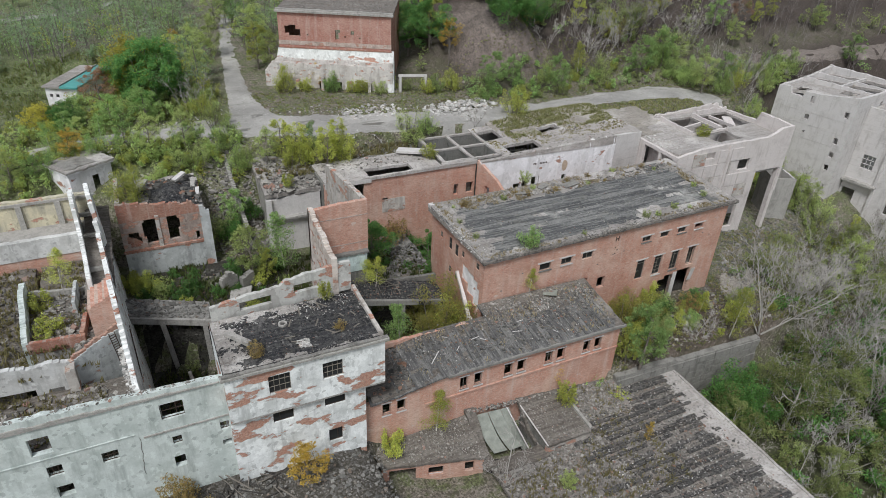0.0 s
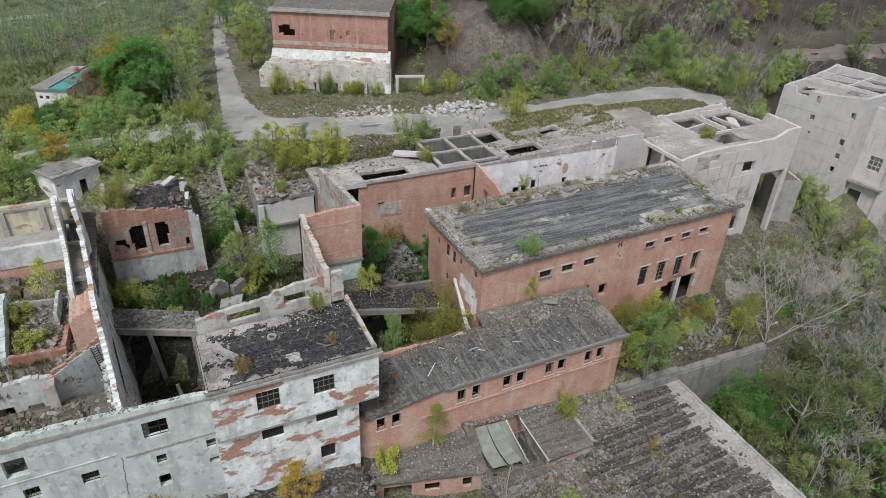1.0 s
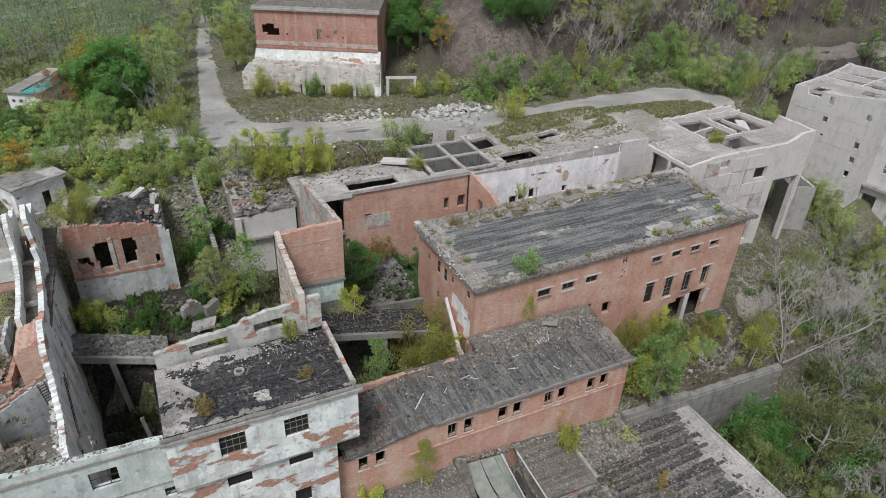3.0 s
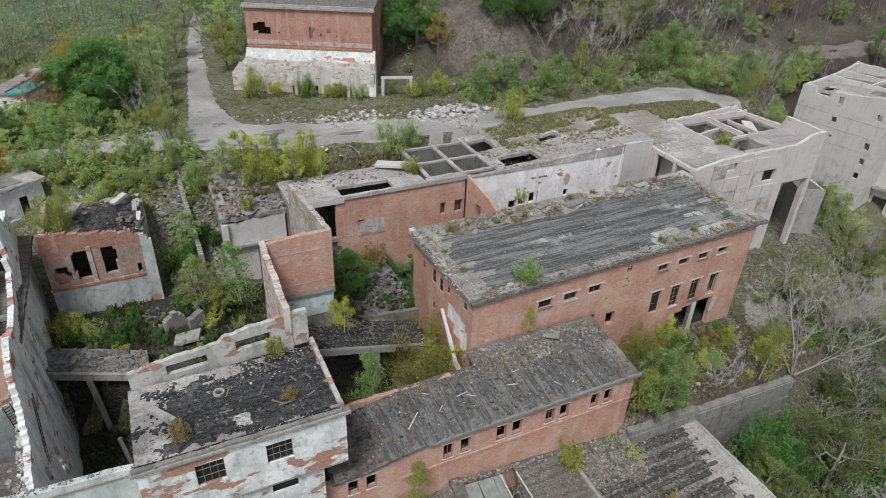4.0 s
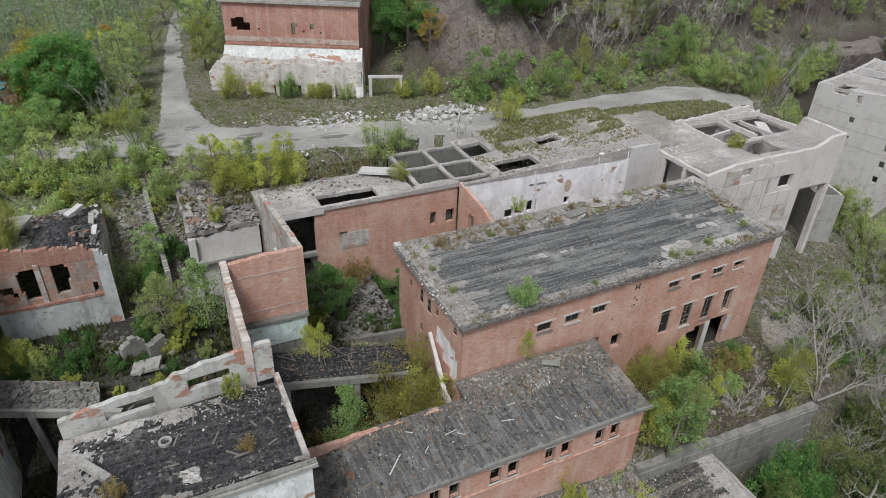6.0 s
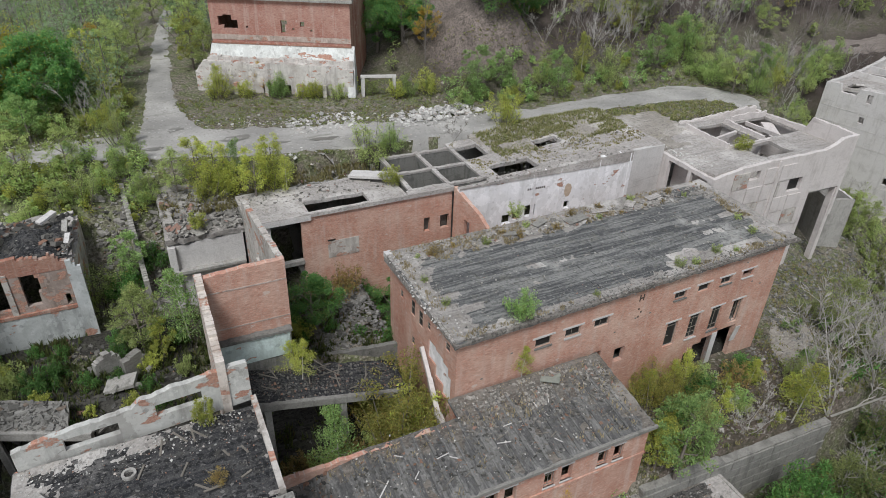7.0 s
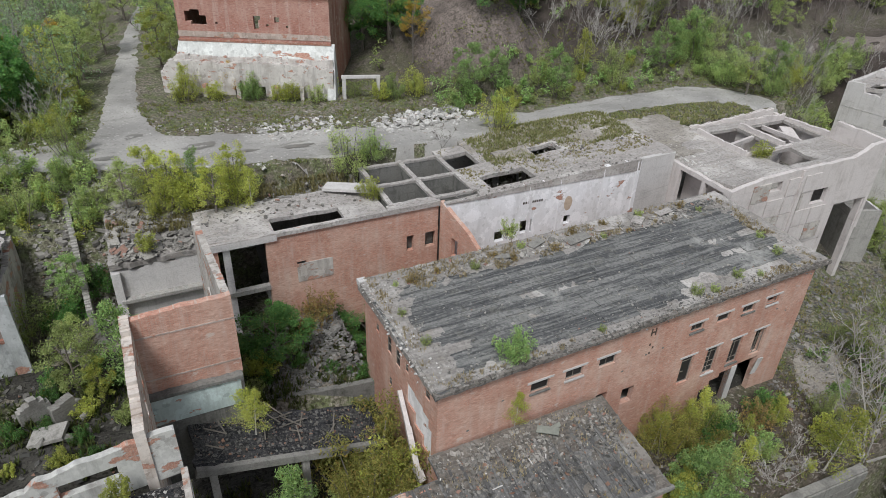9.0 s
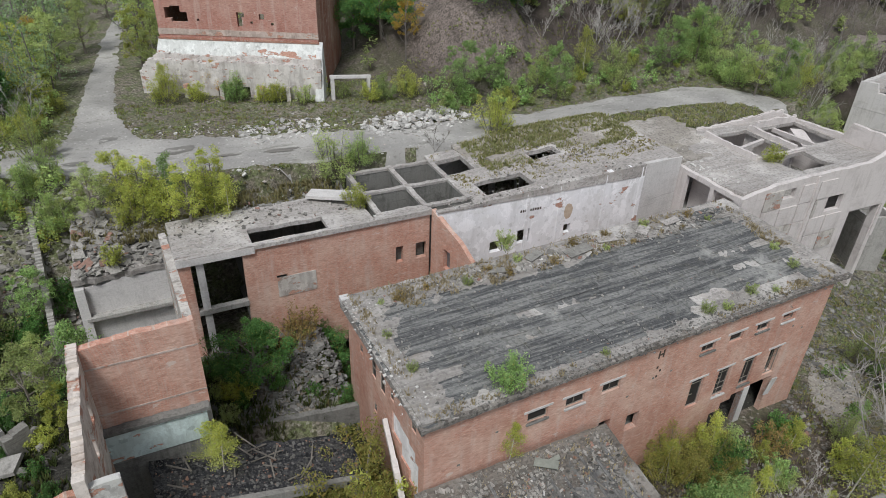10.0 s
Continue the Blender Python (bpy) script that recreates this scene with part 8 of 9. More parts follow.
scatter(["shrub", "green2", "twigs2", "shrub3", "twigs", "bush", "shrub2"], (97, 128, 86, 103), 42, 12, 0.8, 1.3, lambda x, y: road_gap(x, y) > 1.2 and not (112 < x and y < 91) and not (y > 97.2 and x > 106), 1.8)
scatter(["bush3", "bush2", "bush"], (52, 96, 96, 103), 18, 7, 0.6, 1.2)
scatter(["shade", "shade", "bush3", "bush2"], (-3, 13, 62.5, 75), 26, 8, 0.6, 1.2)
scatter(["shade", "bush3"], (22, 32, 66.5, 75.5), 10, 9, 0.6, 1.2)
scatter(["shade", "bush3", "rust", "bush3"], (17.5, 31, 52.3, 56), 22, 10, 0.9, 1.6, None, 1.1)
scatter(["dusk", "bare2", "twigs2", "shrub3", "twigs2"], (57, 72, 18, 40), 22, 11, 0.6, 1.0)


scatter(["bare", "bare2", "twigs2"], (62, 128, 104, 124), 16, 13, 0.9, 1.3, None, 3.0)


def woods(name, area, count, seed, leaf, bark, tall, n, size, label, keep=None):
    """Far scrub and trees that nobody could count: short stems and loose crowns."""
    rng = random.Random(seed)
    s, t = Shape(), Shape()
    x0, x1, y0, y1 = area
    for _ in range(count):
        x, y = rng.uniform(x0, x1), rng.uniform(y0, y1)
        if keep and not keep(x, y):
            continue
        z, h = ground_z(x, y), tall * rng.uniform(0.5, 1.25)
        top = Vector((x + rng.uniform(-0.4, 0.4), y + rng.uniform(-0.4, 0.4), z + h * 0.8))
        limb(t, (x, y, z - 0.3), top, 0.014 * h, 0.005 * h, 3)
        for k in range(4):
            c = Vector((x, y, z)).lerp(top, rng.uniform(0.35, 1.0)) + Vector((rng.uniform(-1, 1), rng.uniform(-1, 1), 0)) * h * 0.2
            leaves(s, rng, c, h * rng.uniform(0.14, 0.26), n // 3, size, 1.0, 0.2)
    ob = thing(name, 0, 0, 0, label, "woods", kind="stuff")
    part("stem", t, bark, ob, kind="stuff")
    part("crown", s, leaf, ob, kind="stuff")
    return ob


def thicket(name, area, count, seed, bark, tall, label, keep=None):
    """Leafless hillside growth: many thin stems with twigs."""
    rng = random.Random(seed)
    t = Shape()
    x0, x1, y0, y1 = area
    for _ in range(count):
        x, y = rng.uniform(x0, x1), rng.uniform(y0, y1)
        if keep and not keep(x, y):
            continue
        z, h = ground_z(x, y), tall * rng.uniform(0.5, 1.3)
        d = Vector((rng.uniform(-0.3, 0.3), rng.uniform(-0.3, 0.3), 1)).normalized()
        a = Vector((x, y, z - 0.2))
        limb(t, a, a + d * h, 0.009 * h + 0.02, 0.012, 3)
        for k in range(11):
            f = rng.uniform(0.25, 1.0)
            q = a + d * h * f
            e = Vector((rng.uniform(-1, 1), rng.uniform(-1, 1), rng.uniform(0.2, 1.2))).normalized()
            l = h * 0.38 * (1.15 - 0.7 * f)
            limb(t, q, q + e * l, 0.035, 0.012, 3)
            for _ in range(3):
                g = rng.uniform(0.4, 1)
                e2 = (e + Vector((rng.uniform(-1, 1), rng.uniform(-1, 1), rng.uniform(-0.3, 0.9)))).normalized()
                p = q + e * l * g
                w = e2.cross(e).normalized() * 0.022
                t.add([p - w, p + w, p + e2 * l * 0.55], [(0, 1, 2)])
    return tagged(part(name, t, bark), label, "woods", kind="stuff")


def hillside(x, y):
    """On the wooded hill, clear of the spoil heap."""
    return ((x - 66.5) / 10.6) ** 2 + ((y - 113.3) / 12.0) ** 2 > 1.02 and y > 103 - 11 * smooth(103, 112, x) and not (108 < x < 175 and abs(y - 98.8 + 0.07 * (x - 120)) < 2.6)


def on_slope(x, y):
    return x - 0.5 * (y - 44) > 76 and not (y > 52 and x < 104)


def west(x, y):
    if (-10 < x < 0 and 105 < y < 120) or (-26 < x < -2 and 114 < y < 152) or (-28 < x < -9 and 103 < y < 140):
        return False
    return x < 12.5 or (y > 150 and x < 16) or (y > 135 and 22 < x < 60)


TWIG = mat_plain("grey_twigs", (0.19, 0.168, 0.158), 0.9)
TWIG_PALE = mat_plain("pale_twigs", (0.3, 0.275, 0.255), 0.9)
TWIG_DARK = mat_plain("brown_twigs", (0.14, 0.115, 0.105), 0.9)
woods("far_scrub", (-70, 40, 108, 200), 620, 51, LEAF_FAR, TWIG, 8.5, 110, 0.22, "scrub woods in the valley, grey green with painted haze", west)
thicket("valley_thicket", (-75, 40, 106, 215), 340, 72, TWIG_PALE, 7.5, "thin grey half-bare trees in the valley", west)
woods("far_scrub", (-70, 40, 108, 200), 230, 52, LEAF_GREEN, TWIG, 7.5, 110, 0.2, "green scrub woods in the valley", west)
woods("far_scrub", (-70, 40, 106, 200), 90, 53, LEAF_YELLOW, BARK, 5.5, 100, 0.2, "yellowing scrub in the valley", west)
woods("distant_woods", (-190, 70, 195, 420), 1000, 69, LEAF_FAR, BARK, 8.0, 60, 0.55, "distant woods beyond the valley, grey green with painted haze", lambda x, y: x < 16 or x > 22)
woods("distant_woods", (-190, -60, 100, 200), 500, 70, LEAF_FAR, BARK, 7.0, 60, 0.5, "distant woods beyond the valley, grey green with painted haze")
woods("hill_scrub", (50, 200, 90, 200), 300, 54, LEAF_OLIVE, BARK, 4.5, 64, 0.26, "thin olive scrub on the hill", hillside)
woods("hill_scrub", (52, 200, 90, 200), 90, 55, LEAF_GREEN, BARK, 4.5, 70, 0.26, "green bushes among bare hill trees", hillside)
thicket("hill_thicket", (54, 200, 90, 190), 1000, 56, TWIG, 7.0, "leafless grey trees covering the hill", hillside)
thicket("hill_thicket", (54, 200, 90, 190), 800, 57, TWIG_DARK, 6.0, "leafless brown trees covering the hill", hillside)
thicket("slope_thicket", (70, 125, 14, 66), 260, 58, TWIG_PALE, 6.5, "leafless pale scrub on the slope", on_slope)
woods("slope_scrub", (58, 125, 12, 64), 260, 59, LEAF_SHADE, BARK, 4.0, 90, 0.2, "olive scrub on the slope below the yard", lambda x, y: on_slope(x, y) or (x > 58 and y < 40))
woods("slope_scrub", (58, 125, 12, 46), 260, 68, LEAF_DEEP, BARK, 4.5, 100, 0.2, "dark green scrub below the retaining wall", lambda x, y: on_slope(x, y) or (x > 58 and y < 40))
woods("slope_scrub", (58, 125, 12, 64), 120, 60, LEAF_SHADE, BARK, 4.0, 100, 0.2, "olive green scrub on the slope below the yard", lambda x, y: on_slope(x, y) or (x > 58 and y < 40))


def lee(x, y):
    """The green bank below the road on the west side."""
    return road_gap(x, y) > 1.0 and not (x < -9 and y > 106) and not (-11.5 < x < -3 and 85 < y < 91.5) and (x < 13 or y > 104) and not (12 < x < 22 and y > 95)


woods("undergrowth", (-30, 13, 86.5, 118), 420, 61, LEAF_BANK, BARK, 2.6, 110, 0.13, "dense green undergrowth below the road", lee)
woods("undergrowth", (-30, 13, 86.5, 118), 240, 62, LEAF_YELLOW, BARK, 2.4, 100, 0.13, "yellow green undergrowth below the road", lee)
woods("undergrowth", (-30, 13, 86.5, 118), 150, 63, LEAF_OLIVE, BARK, 2.4, 100, 0.13, "olive brown undergrowth below the road", lee)
woods("slope_undergrowth", (102, 132, 50, 84), 200, 64, LEAF_OLIVE, BARK, 2.6, 100, 0.15, "olive undergrowth between bunker and tower", lambda x, y: not (97 < x < 106 and 65 < y < 75) and (x < 112.5 or y < 58))
woods("slope_undergrowth", (72, 132, 46, 84), 160, 65, LEAF_GREEN, BARK, 2.4, 100, 0.15, "green undergrowth below the bunker", lambda x, y: (y < 56 or x > 105) and not (97 < x < 106 and 65 < y < 75) and (x < 112.5 or y < 58))
woods("hill_foot_growth", (52, 112, 94.5, 104), 70, 66, LEAF_GREEN, BARK, 2.8, 110, 0.14, "green growth along the foot of the hill", lambda x, y: road_gap(x, y) > 1.2)
woods("hill_foot_growth", (52, 112, 94.5, 106), 70, 67, LEAF_OLIVE, BARK, 2.6, 100, 0.14, "olive growth along the foot of the hill", lambda x, y: road_gap(x, y) > 1.2)


def tufts(name, area, count, height, zf, mat, seed, label, keep=None):
    """Grass and weeds as one uncountable growth."""
    rng = random.Random(seed)
    s = Shape()
    x0, x1, y0, y1 = area
    for _ in range(count):
        x, y = rng.uniform(x0, x1), rng.uniform(y0, y1)
        if keep and not keep(x, y):
            continue
        if noise.noise((x * 0.25, y * 0.25, seed)) < rng.uniform(-0.5, 0.25):
            continue
        z = zf(x, y)
        for _ in range(6):
            a, h = rng.uniform(0, 6.28), height * rng.uniform(0.4, 1.3)
            bx, by = x + rng.uniform(-0.2, 0.2), y + rng.uniform(-0.2, 0.2)
            w = 0.05 + 0.05 * rng.random()
            tip = (bx + math.cos(a) * h * 0.6, by + math.sin(a) * h * 0.6, z + h)
            s.add([(bx - w * math.sin(a), by + w * math.cos(a), z - 0.05), (bx + w * math.sin(a), by - w * math.cos(a), z - 0.05), tip], [(0, 1, 2)])
    return tagged(part(name, s, mat), label, "grass", kind="stuff")


WEED = mat_leaf("green_weeds", (0.15, 0.185, 0.06), (0.2, 0.235, 0.08), (0.26, 0.23, 0.11), 0.3)
GRASS_MIX = mat_leaf("olive_grass", (0.26, 0.26, 0.12), (0.2, 0.23, 0.085), (0.4, 0.34, 0.2), 0.4, (1.0, 1.3))
# darker copy of WEED: pit shade put into the leaf colour
PIT_WEED = mat_leaf("weeds_darkened_for_shade", (0.06, 0.085, 0.025), (0.09, 0.11, 0.035), (0.16, 0.13, 0.06), 0.2)
tufts("grass", (-14, 112, 82, 112), 12000, 0.2, ground_z, WEED, 1, "patchy green weeds and dry grass on the plateau", lambda x, y: ground_z(x, y) > 14.8 and road_gap(x, y) > 0.0 and not (20 < x < 72 and y < 88))
tufts("verge_grass", (56, 97, 82.8, 92), 2600, 0.3, ground_z, GRASS_MIX, 13, "long yellow green grass between road and rear building", lambda x, y: ground_z(x, y) > 15 and road_gap(x, y) > 0.3 and not (x < 72 and y < 88))
tufts("dry_grass", (-14, 112, 82, 112), 5000, 0.2, ground_z, GRASS_DRY, 2, "dry yellow grass on the plateau", lambda x, y: ground_z(x, y) > 14.8 and road_gap(x, y) > -0.5 and not (20 < x < 72 and y < 88))
tufts("yard_grass", (47, 110, 44.5, 66), 2400, 0.3, ground_z, WEED, 3, "weeds growing in the lower yard", lambda x, y: not (x < 71 and y > 53))
tufts("yard_dry_grass", (47, 110, 44.5, 66), 2400, 0.3, ground_z, GRASS_DRY, 4, "dry grass growing in the lower yard", lambda x, y: not (x < 71 and y > 53))
tufts("pit_weeds", (-3.5, 33, 46, 76), 6000, 0.6, lambda x, y: ground_z(x, y) + 0.2, PIT_WEED, 5, "weeds on the court floor, coloured dark for shade", lambda x, y: (y > 53.5 or (x < 2 and y > 46)))
tufts("valley_grass", (-60, 12, 100, 160), 9000, 0.7, ground_z, WEED, 6, "tall weeds on the wooded slope", lambda x, y: x < 13)


def off_pit(x, y):
    return 0.0 if 27.2 < x < 33.4 and y > 39.6 else 1.0


def hall_z(x, y):
    c, s_ = math.cos(radians(1.9)), math.sin(radians(1.9))
    return hall_roof((x - 32.3) * c + (y - 53.4) * s_, -(x - 32.3) * s_ + (y - 53.4) * c) + 0.12


def rim(x0, x1, y0, y1, w):
    """Likelier near the rim of a roof."""
    def f(x, y):
        d = min(x - x0, x1 - x, y - y0, y1 - y)
        return 1.0 if d < w else 0.22
    return f


def in_hall(x, y):
    c, s_ = math.cos(radians(1.9)), math.sin(radians(1.9))
    u, v = (x - 32.3) * c + (y - 53.4) * s_, -(x - 32.3) * s_ + (y - 53.4) * c
    if not (0 < u < HALL_L and 0 < v < HALL_D):
        return False
    return min(u, HALL_L - u, v * 1.6, HALL_D - v) < 0.7 + 1.6 * noise.noise((x * 0.3, y * 0.3, 8)) or (v > 10.3 and u < 30 and noise.noise((x * 0.4, y * 0.4, 2)) > 0)


tufts("roof_moss", (32, 72, 53, 68), 8000, 0.24, hall_z, STRAW, 7, "dry moss and grass along the hall roof edges", in_hall)
debris("roof_gravel", (33, 70.5, 54.2, 67.0), 1500, 0.08, hall_z, RUBBLE, 11, "small stones scattered on the hall roof", bias=rim(33, 70.5, 54.2, 67, 1.4))
debris("roof_chunks", (38, 66, 64.8, 67.2), 120, 0.2, hall_z, RUBBLE_PALE, 12, "pale broken slabs along the hall roof's back edge", 0.2)
debris("wing_gravel", (17, 46, 45.2, 51.0), 1100, 0.055, lambda x, y: wing_roof(x, y) + 0.03, RUBBLE, 13, "stones scattered over the ribbed wing roof")
debris("wing_rubble", (31.8, 46.2, 48.5, 53.0), 2200, 0.15, lambda x, y: wing_roof(x, y) + 0.03, RUBBLE, 14, "rubble heaped on the wing roof", bias=lambda x, y: max(0.08, noise.noise((x * 0.5, y * 0.5, 4)) + 0.3 + 0.25 * (y - 51)))
tufts("wing_weeds", (20, 46.3, 45.3, 53.0), 700, 0.28, wing_roof, STRAW, 12, "dry stalks along the wing roof", lambda x, y: (x > 32 or y < 51) and (y > 49.5 or x > 44.5 or noise.noise((x * 0.4, y * 0.4, 6)) > 0.25))
debris("wing_rubble", (22, 46.4, 45.6, 53.0), 1800, 0.13, lambda x, y: wing_roof(x, y) + 0.04, RUBBLE_DARK, 61, "black tar crusts and rubble on the wing roof", 0.35, lambda x, y: 0.0 if x < 31.8 and y > 51.2 else 0.35 + max(0.0, noise.noise((x * 0.4, y * 0.4, 9))))
debris("wing_rubble", (15.8, 20.5, 45.2, 51), 420, 0.2, lambda x, y: wing_roof(x, y) + 0.03, RUBBLE_DARK, 15, "dark rubble on the sunken wing roof")
debris("block_gravel", (2.8, 16.3, 44.2, 51.4), 1500, 0.05, lambda x, y: 15.44, RUBBLE_DARK, 16, "gravel strewn over the black roof")
debris("block_chunks", (2.8, 15.5, 48.9, 51.6), 420, 0.07, lambda x, y: 15.45, RUBBLE_PALE, 17, "white plaster chunks below the broken parapet", bias=lambda x, y: (y - 48) / 3.6)
debris("white_patch", (9.2, 10.2, 44.9, 46.0), 160, 0.16, lambda x, y: 15.44, RUBBLE_PALE, 18, "small heap of white plaster on the black roof", 0.25)
debris("lower_gravel", (27, 54.5, 24, 43.5), 2600, 0.09, lambda x, y: -1.98, RUBBLE, 19, "broken tar and gravel on the wide lower roof", 0.3, bias=off_pit)
debris("lower_litter", (27, 40, 24, 43.5), 3000, 0.16, lambda x, y: -1.98, RUBBLE, 20, "litter and stones on the wide lower roof", 0.4, bias=off_pit)
debris("court_rubble", (21.5, 32, 66.5, 76), 2600, 0.27, lambda x, y: ground_z(x, y) + 1.2 * math.exp(-((x - 31) / 2.5) ** 2) * smooth(66, 69, y), RUBBLE_GREY, 21, "heap of broken grey concrete in the court", 0.16)
debris("deck_rubble", (17, 29.4, 56.6, 60.4), 1100, 0.1, lambda x, y: 9.7 - 0.29 * (x - 21.5) + 0.05 * (y - 57), RUBBLE_DARK, 22, "sooty debris on the walkway slab")
debris("side_deck_rubble", (-4.6, 3.4, 62.2, 69), 700, 0.25, lambda x, y: 8.2 - 0.03 * x, RUBBLE_GREY, 23, "rubble heaped on the concrete deck", bias=lambda x, y: 1.0 if 0.2 < y - deck_edge(x) < 3.4 else 0.0)
debris("yard_rubble", (-3, 13, 62, 76), 900, 0.3, ground_z, RUBBLE_DARK, 24, "rubble between the bushes of the court")
debris("pit_rubble", (-3.3, 30, 46, 60), 1200, 0.35, ground_z, RUBBLE_DARK, 25, "dark rubble on the pit floor", bias=lambda x, y: 0.0 if (2 < x < 17.2 and y < 53) or (x > 14 and y < 52) else 1.0)
debris("slope_rubble", (76, 114, 52, 70), 2600, 0.24, ground_z, RUBBLE_GREY, 26, "broken concrete strewn over the slope below the bunker")
debris("patch_rubble", (69, 82, 47, 59), 700, 0.16, ground_z, RUBBLE_GREY, 59, "broken concrete and brickbats strewn beside the hall")
debris("yard_stones", (48, 74, 45, 53), 700, 0.2, ground_z, RUBBLE, 27, "stones and brickbats in the lower yard")
debris("white_rubble_heap", (43, 57, 92.5, 98.5), 560, 0.34, lambda x, y: ground_z(x, y) + 0.7 * math.exp(-((x - 50) / 4) ** 2 - ((y - 95.5) / 1.8) ** 2), RUBBLE_PALE, 28, "heap of white rubble beside the road", bias=lambda x, y: math.exp(-((x - 50) / 5) ** 2 - ((y - 95.5) / 2.2) ** 2))
debris("white_rubble_heap", (30, 40, 95, 101), 220, 0.34, ground_z, RUBBLE_PALE, 29, "scattered white rubble below the upper building")
debris("bank_stones", (-10, 60, 87.8, 106), 500, 0.2, ground_z, RUBBLE_PALE, 30, "loose stones beside the road", bias=lambda x, y: 0.0 if (20.0 < x < 41 and y > 104) or road_gap(x, y) < 0 else math.exp(-road_gap(x, y) / 2))
debris("alley_rubble", (7, 13.4, 78, 94), 800, 0.35, ground_z, RUBBLE, 31, "rubble filling the overgrown alley")
debris("heap_rubble", (13.6, 20.6, 78.4, 87), 620, 0.4, lambda x, y: 14.1 + 0.1 * (y - 78), RUBBLE, 32, "broken slabs on the collapsed block", 0.35)
debris("house_rubble", (-3.6, 5.3, 77, 85.5), 800, 0.35, lambda x, y: 14.9 + 1.3 * math.exp(-((x - 3) / 2.2) ** 2 - ((y - 79) / 2) ** 2), RUBBLE_DARK, 33, "sooty rubble in the ruined house")
debris("rear_roof_rubble", (21, 37.5, 79.4, 84), 260, 0.16, lambda x, y: 15.15, RUBBLE, 34, "rubble on the rear building's roof")
debris("rear_roof_rubble", (51, 71.5, 79, 87.4), 700, 0.14, lambda x, y: 15.4 + 0.06 * (x - 50), RUBBLE, 35, "rubble on the rear building's roof")
debris("sunken_rubble", (27.8, 37.8, 84.2, 88.0), 420, 0.28, lambda x, y: 13.1, RUBBLE_DARK, 55, "dark rubble in the sunken part of the rear building")
debris("sunken_chips", (27.8, 37.8, 84.2, 88.0), 70, 0.22, lambda x, y: 13.3, RUBBLE_PALE, 56, "pale lumps in the sunken part of the rear building")
# dark mix keeps the cell floors as if in shade
debris("gap_rubble", (38, 50, 76.9, 86.8), 700, 0.3, lambda x, y: 6.5, RUBBLE_DARK, 36, "rubble on the floor of the roofless cells")
debris("bunker_rubble", (72.6, 95.5, 67, 81.4), 900, 0.2, lambda x, y: 15.48, RUBBLE_PALE, 37, "rubble on the bunker roof", bias=lambda x, y: 0.0 if any(h[0] - 0.2 < x < h[1] + 0.2 and h[2] - 0.2 < y < h[3] + 0.2 for h in bt) else 1.0)
debris("left_floor_rubble", (-39, -14, 55, 77), 1500, 0.3, lambda x, y: 9.5, RUBBLE, 38, "rubble on the roofless wing's floor")
debris("platform_rubble", (-13, -7.2, 57.9, 66.2), 520, 0.25, lambda x, y: 12.35, RUBBLE, 39, "rubble on the brick edged platform")
debris("front_rubble", (-16, 17, 36, 44.0), 2600, 0.19, ground_z, RUBBLE_GREY, 40, "dark debris in front of the white wing")
debris("bank_litter", (26.6, 46.4, 40.8, 45), 2200, 0.14, lambda x, y: blend(-1.9, 1.2 - 0.12 * (x - 27), smooth(41, 45.2, y)), RUBBLE, 41, "stones and litter on the dirt bank", bias=lambda x, y: 0.0 if x < 39.2 and y < 44.5 else 1.0)
tufts("roof_grass", (52, 71.5, 81, 90), 3600, 0.3, lambda x, y: max(rear_earth(x, y), 15.4 + 0.06 * (x - 50) * smooth(90.5, 87, y)), GRASS_MIX, 14, "olive and straw coloured grass on the washed earth", lambda x, y: not (57 < x < 61.5 and y < 84))
tufts("rear_moss", (48, 71.5, 77.6, 87.8), 1800, 0.16, lambda x, y: 15.4 + 0.06 * (x - 50), GRASS_DRY, 8, "dry grass on the rear building's roof", lambda x, y: not any(h[0] - 0.3 < x < h[1] + 0.3 and h[2] - 0.3 < y < h[3] + 0.3 for h in rh2))
tufts("heap_weeds", (13.6, 37, 81.5, 87.5), 1800, 0.45, lambda x, y: 14.6, GRASS_DRY, 9, "dry weeds on the collapsed roofs")
tufts("floor_weeds", (-39, -7, 46, 77), 5000, 0.4, lambda x, y: 10.75 if y < 53 else (12.35 if y < 66.5 and x > -13.4 else 9.7), GRASS_DRY, 10, "dry weeds in the roofless wing")
tufts("bank_weeds", (27, 46, 30, 45), 1300, 0.3, lambda x, y: -1.95 if y < 41 else blend(-1.9, 1.2 - 0.12 * (x - 27), smooth(41, 45.2, y)), GRASS_DRY, 11, "dry grass on the dirt bank", lambda x, y: x > 39.3 or y < 38.5)
debris("upper_floor_rubble", (-39, -5, 45.8, 52.6), 1100, 0.28, lambda x, y: 10.75, RUBBLE, 42, "rubble on the floor behind the white front")
debris("cross_wall_rubble", (-9, -5.2, 55.8, 57.0), 160, 0.25, lambda x, y: 12.6, RUBBLE, 43, "rubble beside the broken brick pier")
debris("lean_litter", (15.9, 26.4, 40.4, 44.9), 1100, 0.1, lean_roof, RUBBLE, 44, "stones and litter on the sagging lean-to roof", bias=lambda x, y: 1.0 if y > lean_front(x) + 0.2 else 0.0)
debris("annex_litter", (33.4, 38.6, 38.8, 44.2), 420, 0.09, lambda x, y: -0.75 + 0.08 * (y - 38), RUBBLE, 45, "small litter on the annex roof")
debris("hall_back_rubble", (34, 70, 64.6, 67.0), 700, 0.22, hall_z, RUBBLE, 46, "broken slabs and stones along the hall roof's back edge", 0.3)
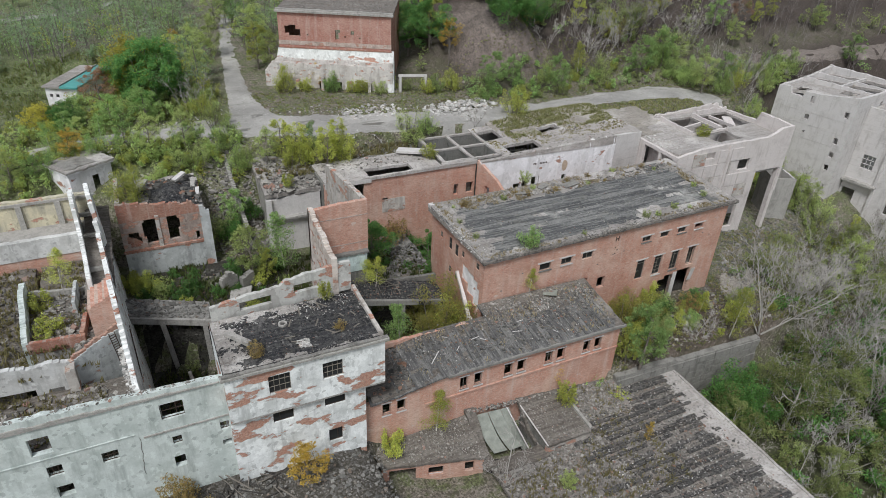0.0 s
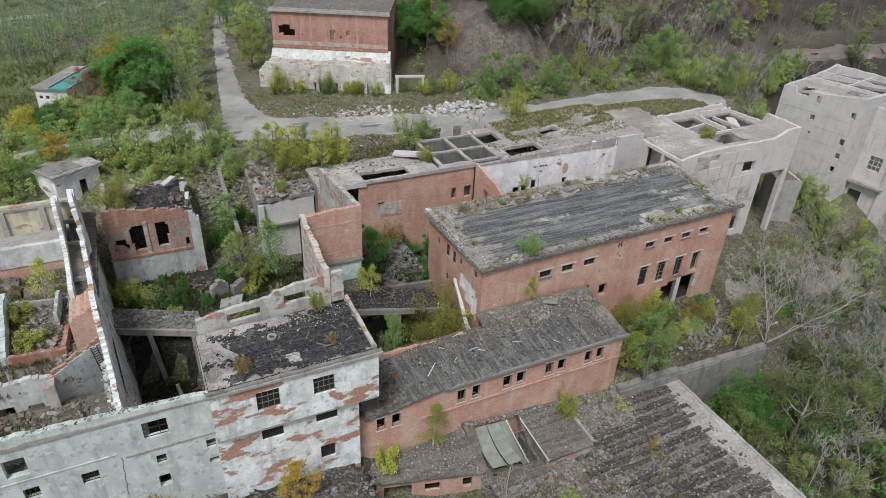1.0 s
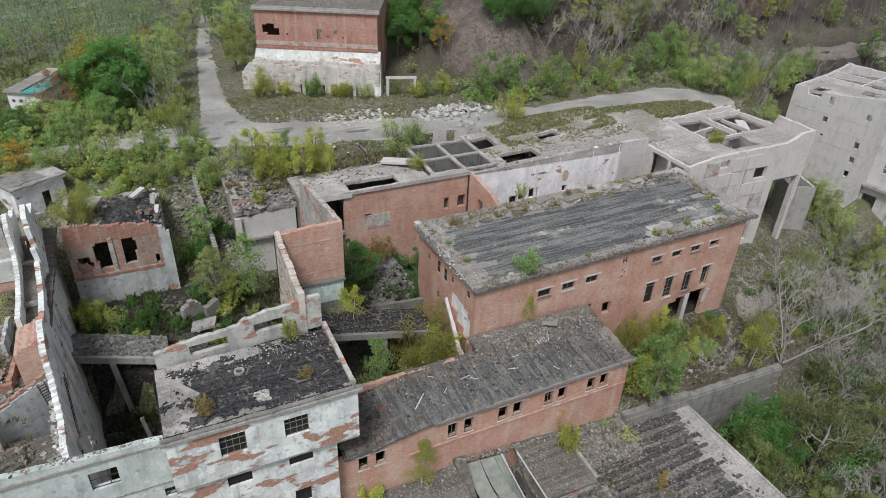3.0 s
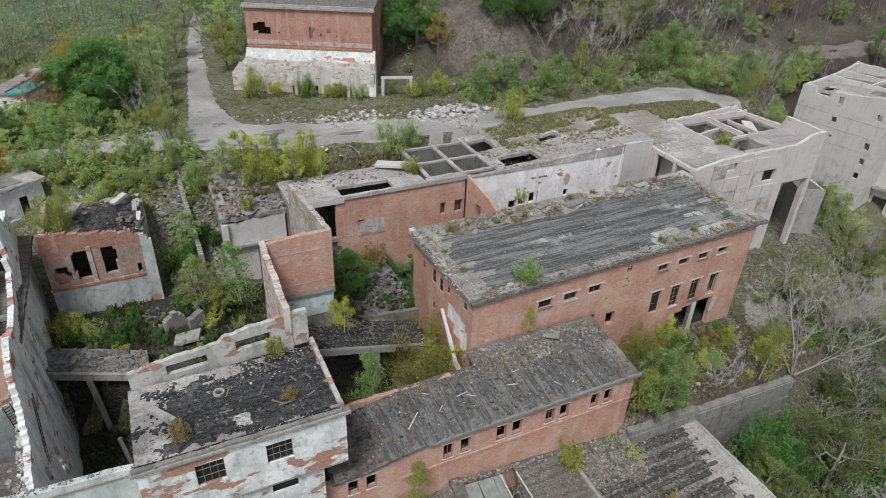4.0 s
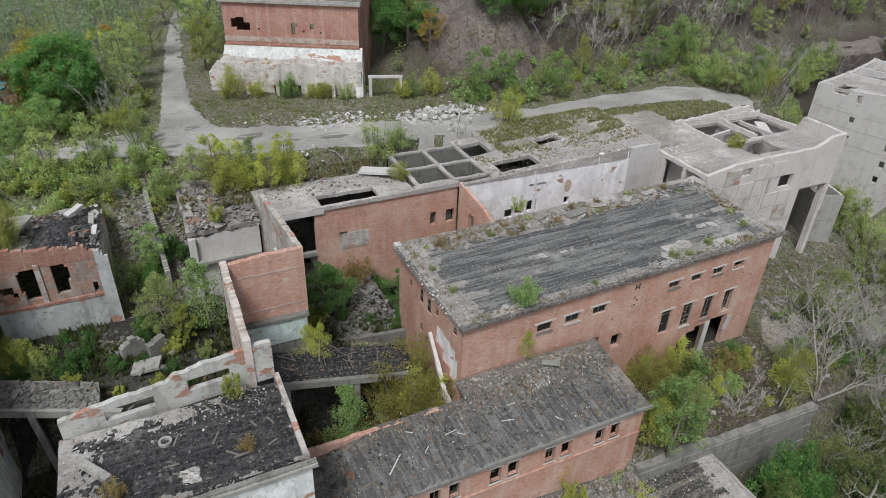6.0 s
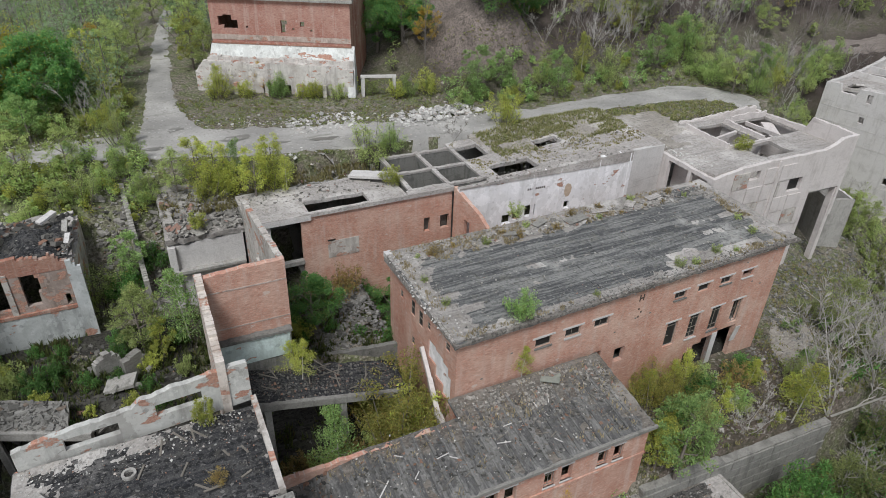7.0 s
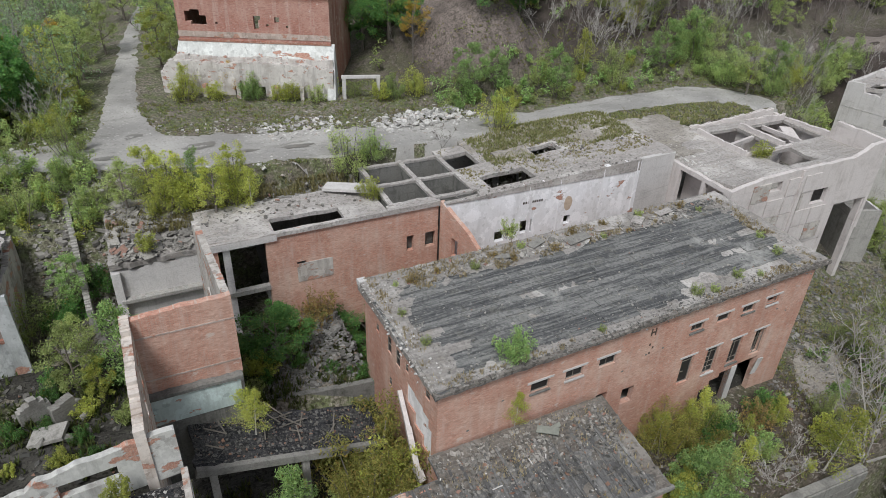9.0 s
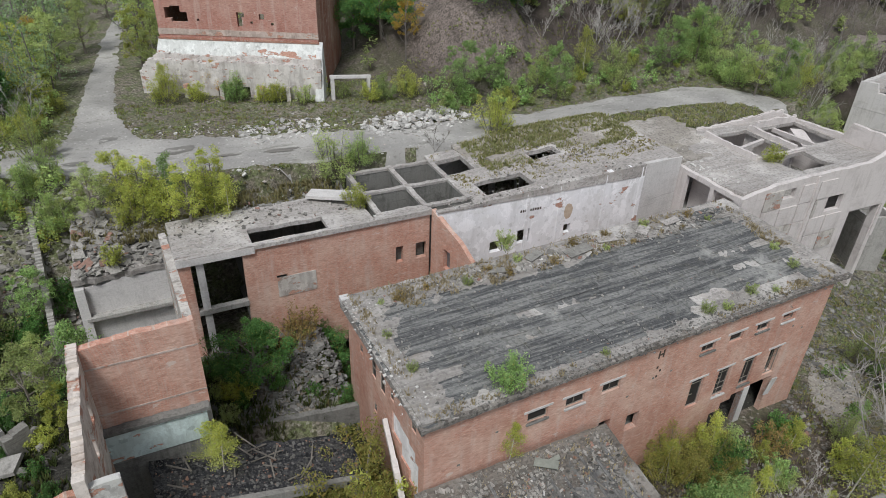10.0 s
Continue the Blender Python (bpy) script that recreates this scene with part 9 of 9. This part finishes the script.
debris("road_stones", (-4, 60, 87, 103), 900, 0.13, ground_z, RUBBLE_PALE, 47, "pale stones and chips on the gravel road", bias=lambda x, y: 0.0 if road_gap(x, y) > 1.5 else (0.25 if road_gap(x, y) < -1.5 else 1.0))
debris("cross_top_rubble", (-7.4, -4.4, 46.5, 54.5), 150, 0.2, lambda x, y: 12.7, RUBBLE_PALE, 48, "loose brick and plaster on the cross wall's top", bias=lambda x, y: 1.0 if 0.1 < (-3.95 - 0.077 * (y - 45.6)) - x < 0.85 else 0.0)
debris("coping_chips", (-39, 2.3, 45.02, 45.45), 700, 0.1, lambda x, y: float(np.interp(x, [-40, -20, -8, 2.6], [15.6, 15.2, 14.9, 14.4])), RUBBLE, 49, "chips of brick and plaster on the white front's top")
debris("block_edge_chips", (2.6, 16.6, 43.4, 44.2), 260, 0.07, lambda x, y: 15.5, RUBBLE, 50, "chips along the block's roof edge")
for k in range(16):
    u, v = 2 + 2.2 * k + 0.8 * math.sin(k * 5), 11.6 + 0.9 * math.sin(k * 3.3)
    x, y = 32.3 + u * math.cos(radians(1.9)) - v * math.sin(radians(1.9)), 53.4 + u * math.sin(radians(1.9)) + v * math.cos(radians(1.9))
    grow("rust" if k % 3 else "bush3", x, y, 0.5 + 0.4 * abs(math.sin(k * 1.7)), hall_roof(u, v))
for u, v, h in ((24.2, 0.9, 1.1), (26.0, 0.6, 0.8), (29.4, 1.2, 1.0), (31.5, 0.6, 0.6), (14.0, 0.4, 0.6), (35.8, 2.4, 0.9), (36.6, 5.0, 0.8), (1.2, 4.4, 0.8), (1.0, 8.0, 0.7)):
    x, y = 32.3 + u * math.cos(radians(1.9)) - v * math.sin(radians(1.9)), 53.4 + u * math.sin(radians(1.9)) + v * math.cos(radians(1.9))
    grow("bush3", x, y, h, hall_roof(u, v))
debris("hall_edge_chips", (33, 71.8, 53.0, 55.0), 900, 0.085, hall_z, RUBBLE_GREY, 57, "grey chips and grit along the hall roof's front edge", 0.5, lambda x, y: math.exp(-abs(y - 53.4 - 0.033 * (x - 32.3)) / 0.28))
debris("hall_end_chips", (31.2, 34.5, 53.4, 66.6), 520, 0.09, hall_z, RUBBLE_PALE, 58, "pale chips and grit along the hall roof's end", 0.5, lambda x, y: math.exp(-abs(x - 32.2 + 0.033 * (y - 53.4)) / 0.7))
debris("wing_chips", (17, 46, 45.2, 52.5), 420, 0.07, lambda x, y: wing_roof(x, y) + 0.05, RUBBLE_PALE, 51, "pale chips scattered on the wing roof")
debris("lower_chips", (38, 54.5, 24, 43.6), 1500, 0.08, lambda x, y: -1.84, RUBBLE_PALE, 52, "pale crusts and chips on the wide lower roof", 0.2)
debris("lower_tar", (36, 54, 24, 43.6), 1200, 0.16, lambda x, y: -1.9, RUBBLE_DARK, 53, "torn black tar crusts on the wide lower roof", 0.2)
debris("rear_edge_rubble", (43.5, 66, 74.4, 76.4), 260, 0.1, lambda x, y: 15.75 + 0.052 * (x - 43), RUBBLE, 54, "crumbled concrete along the rear roof edge")
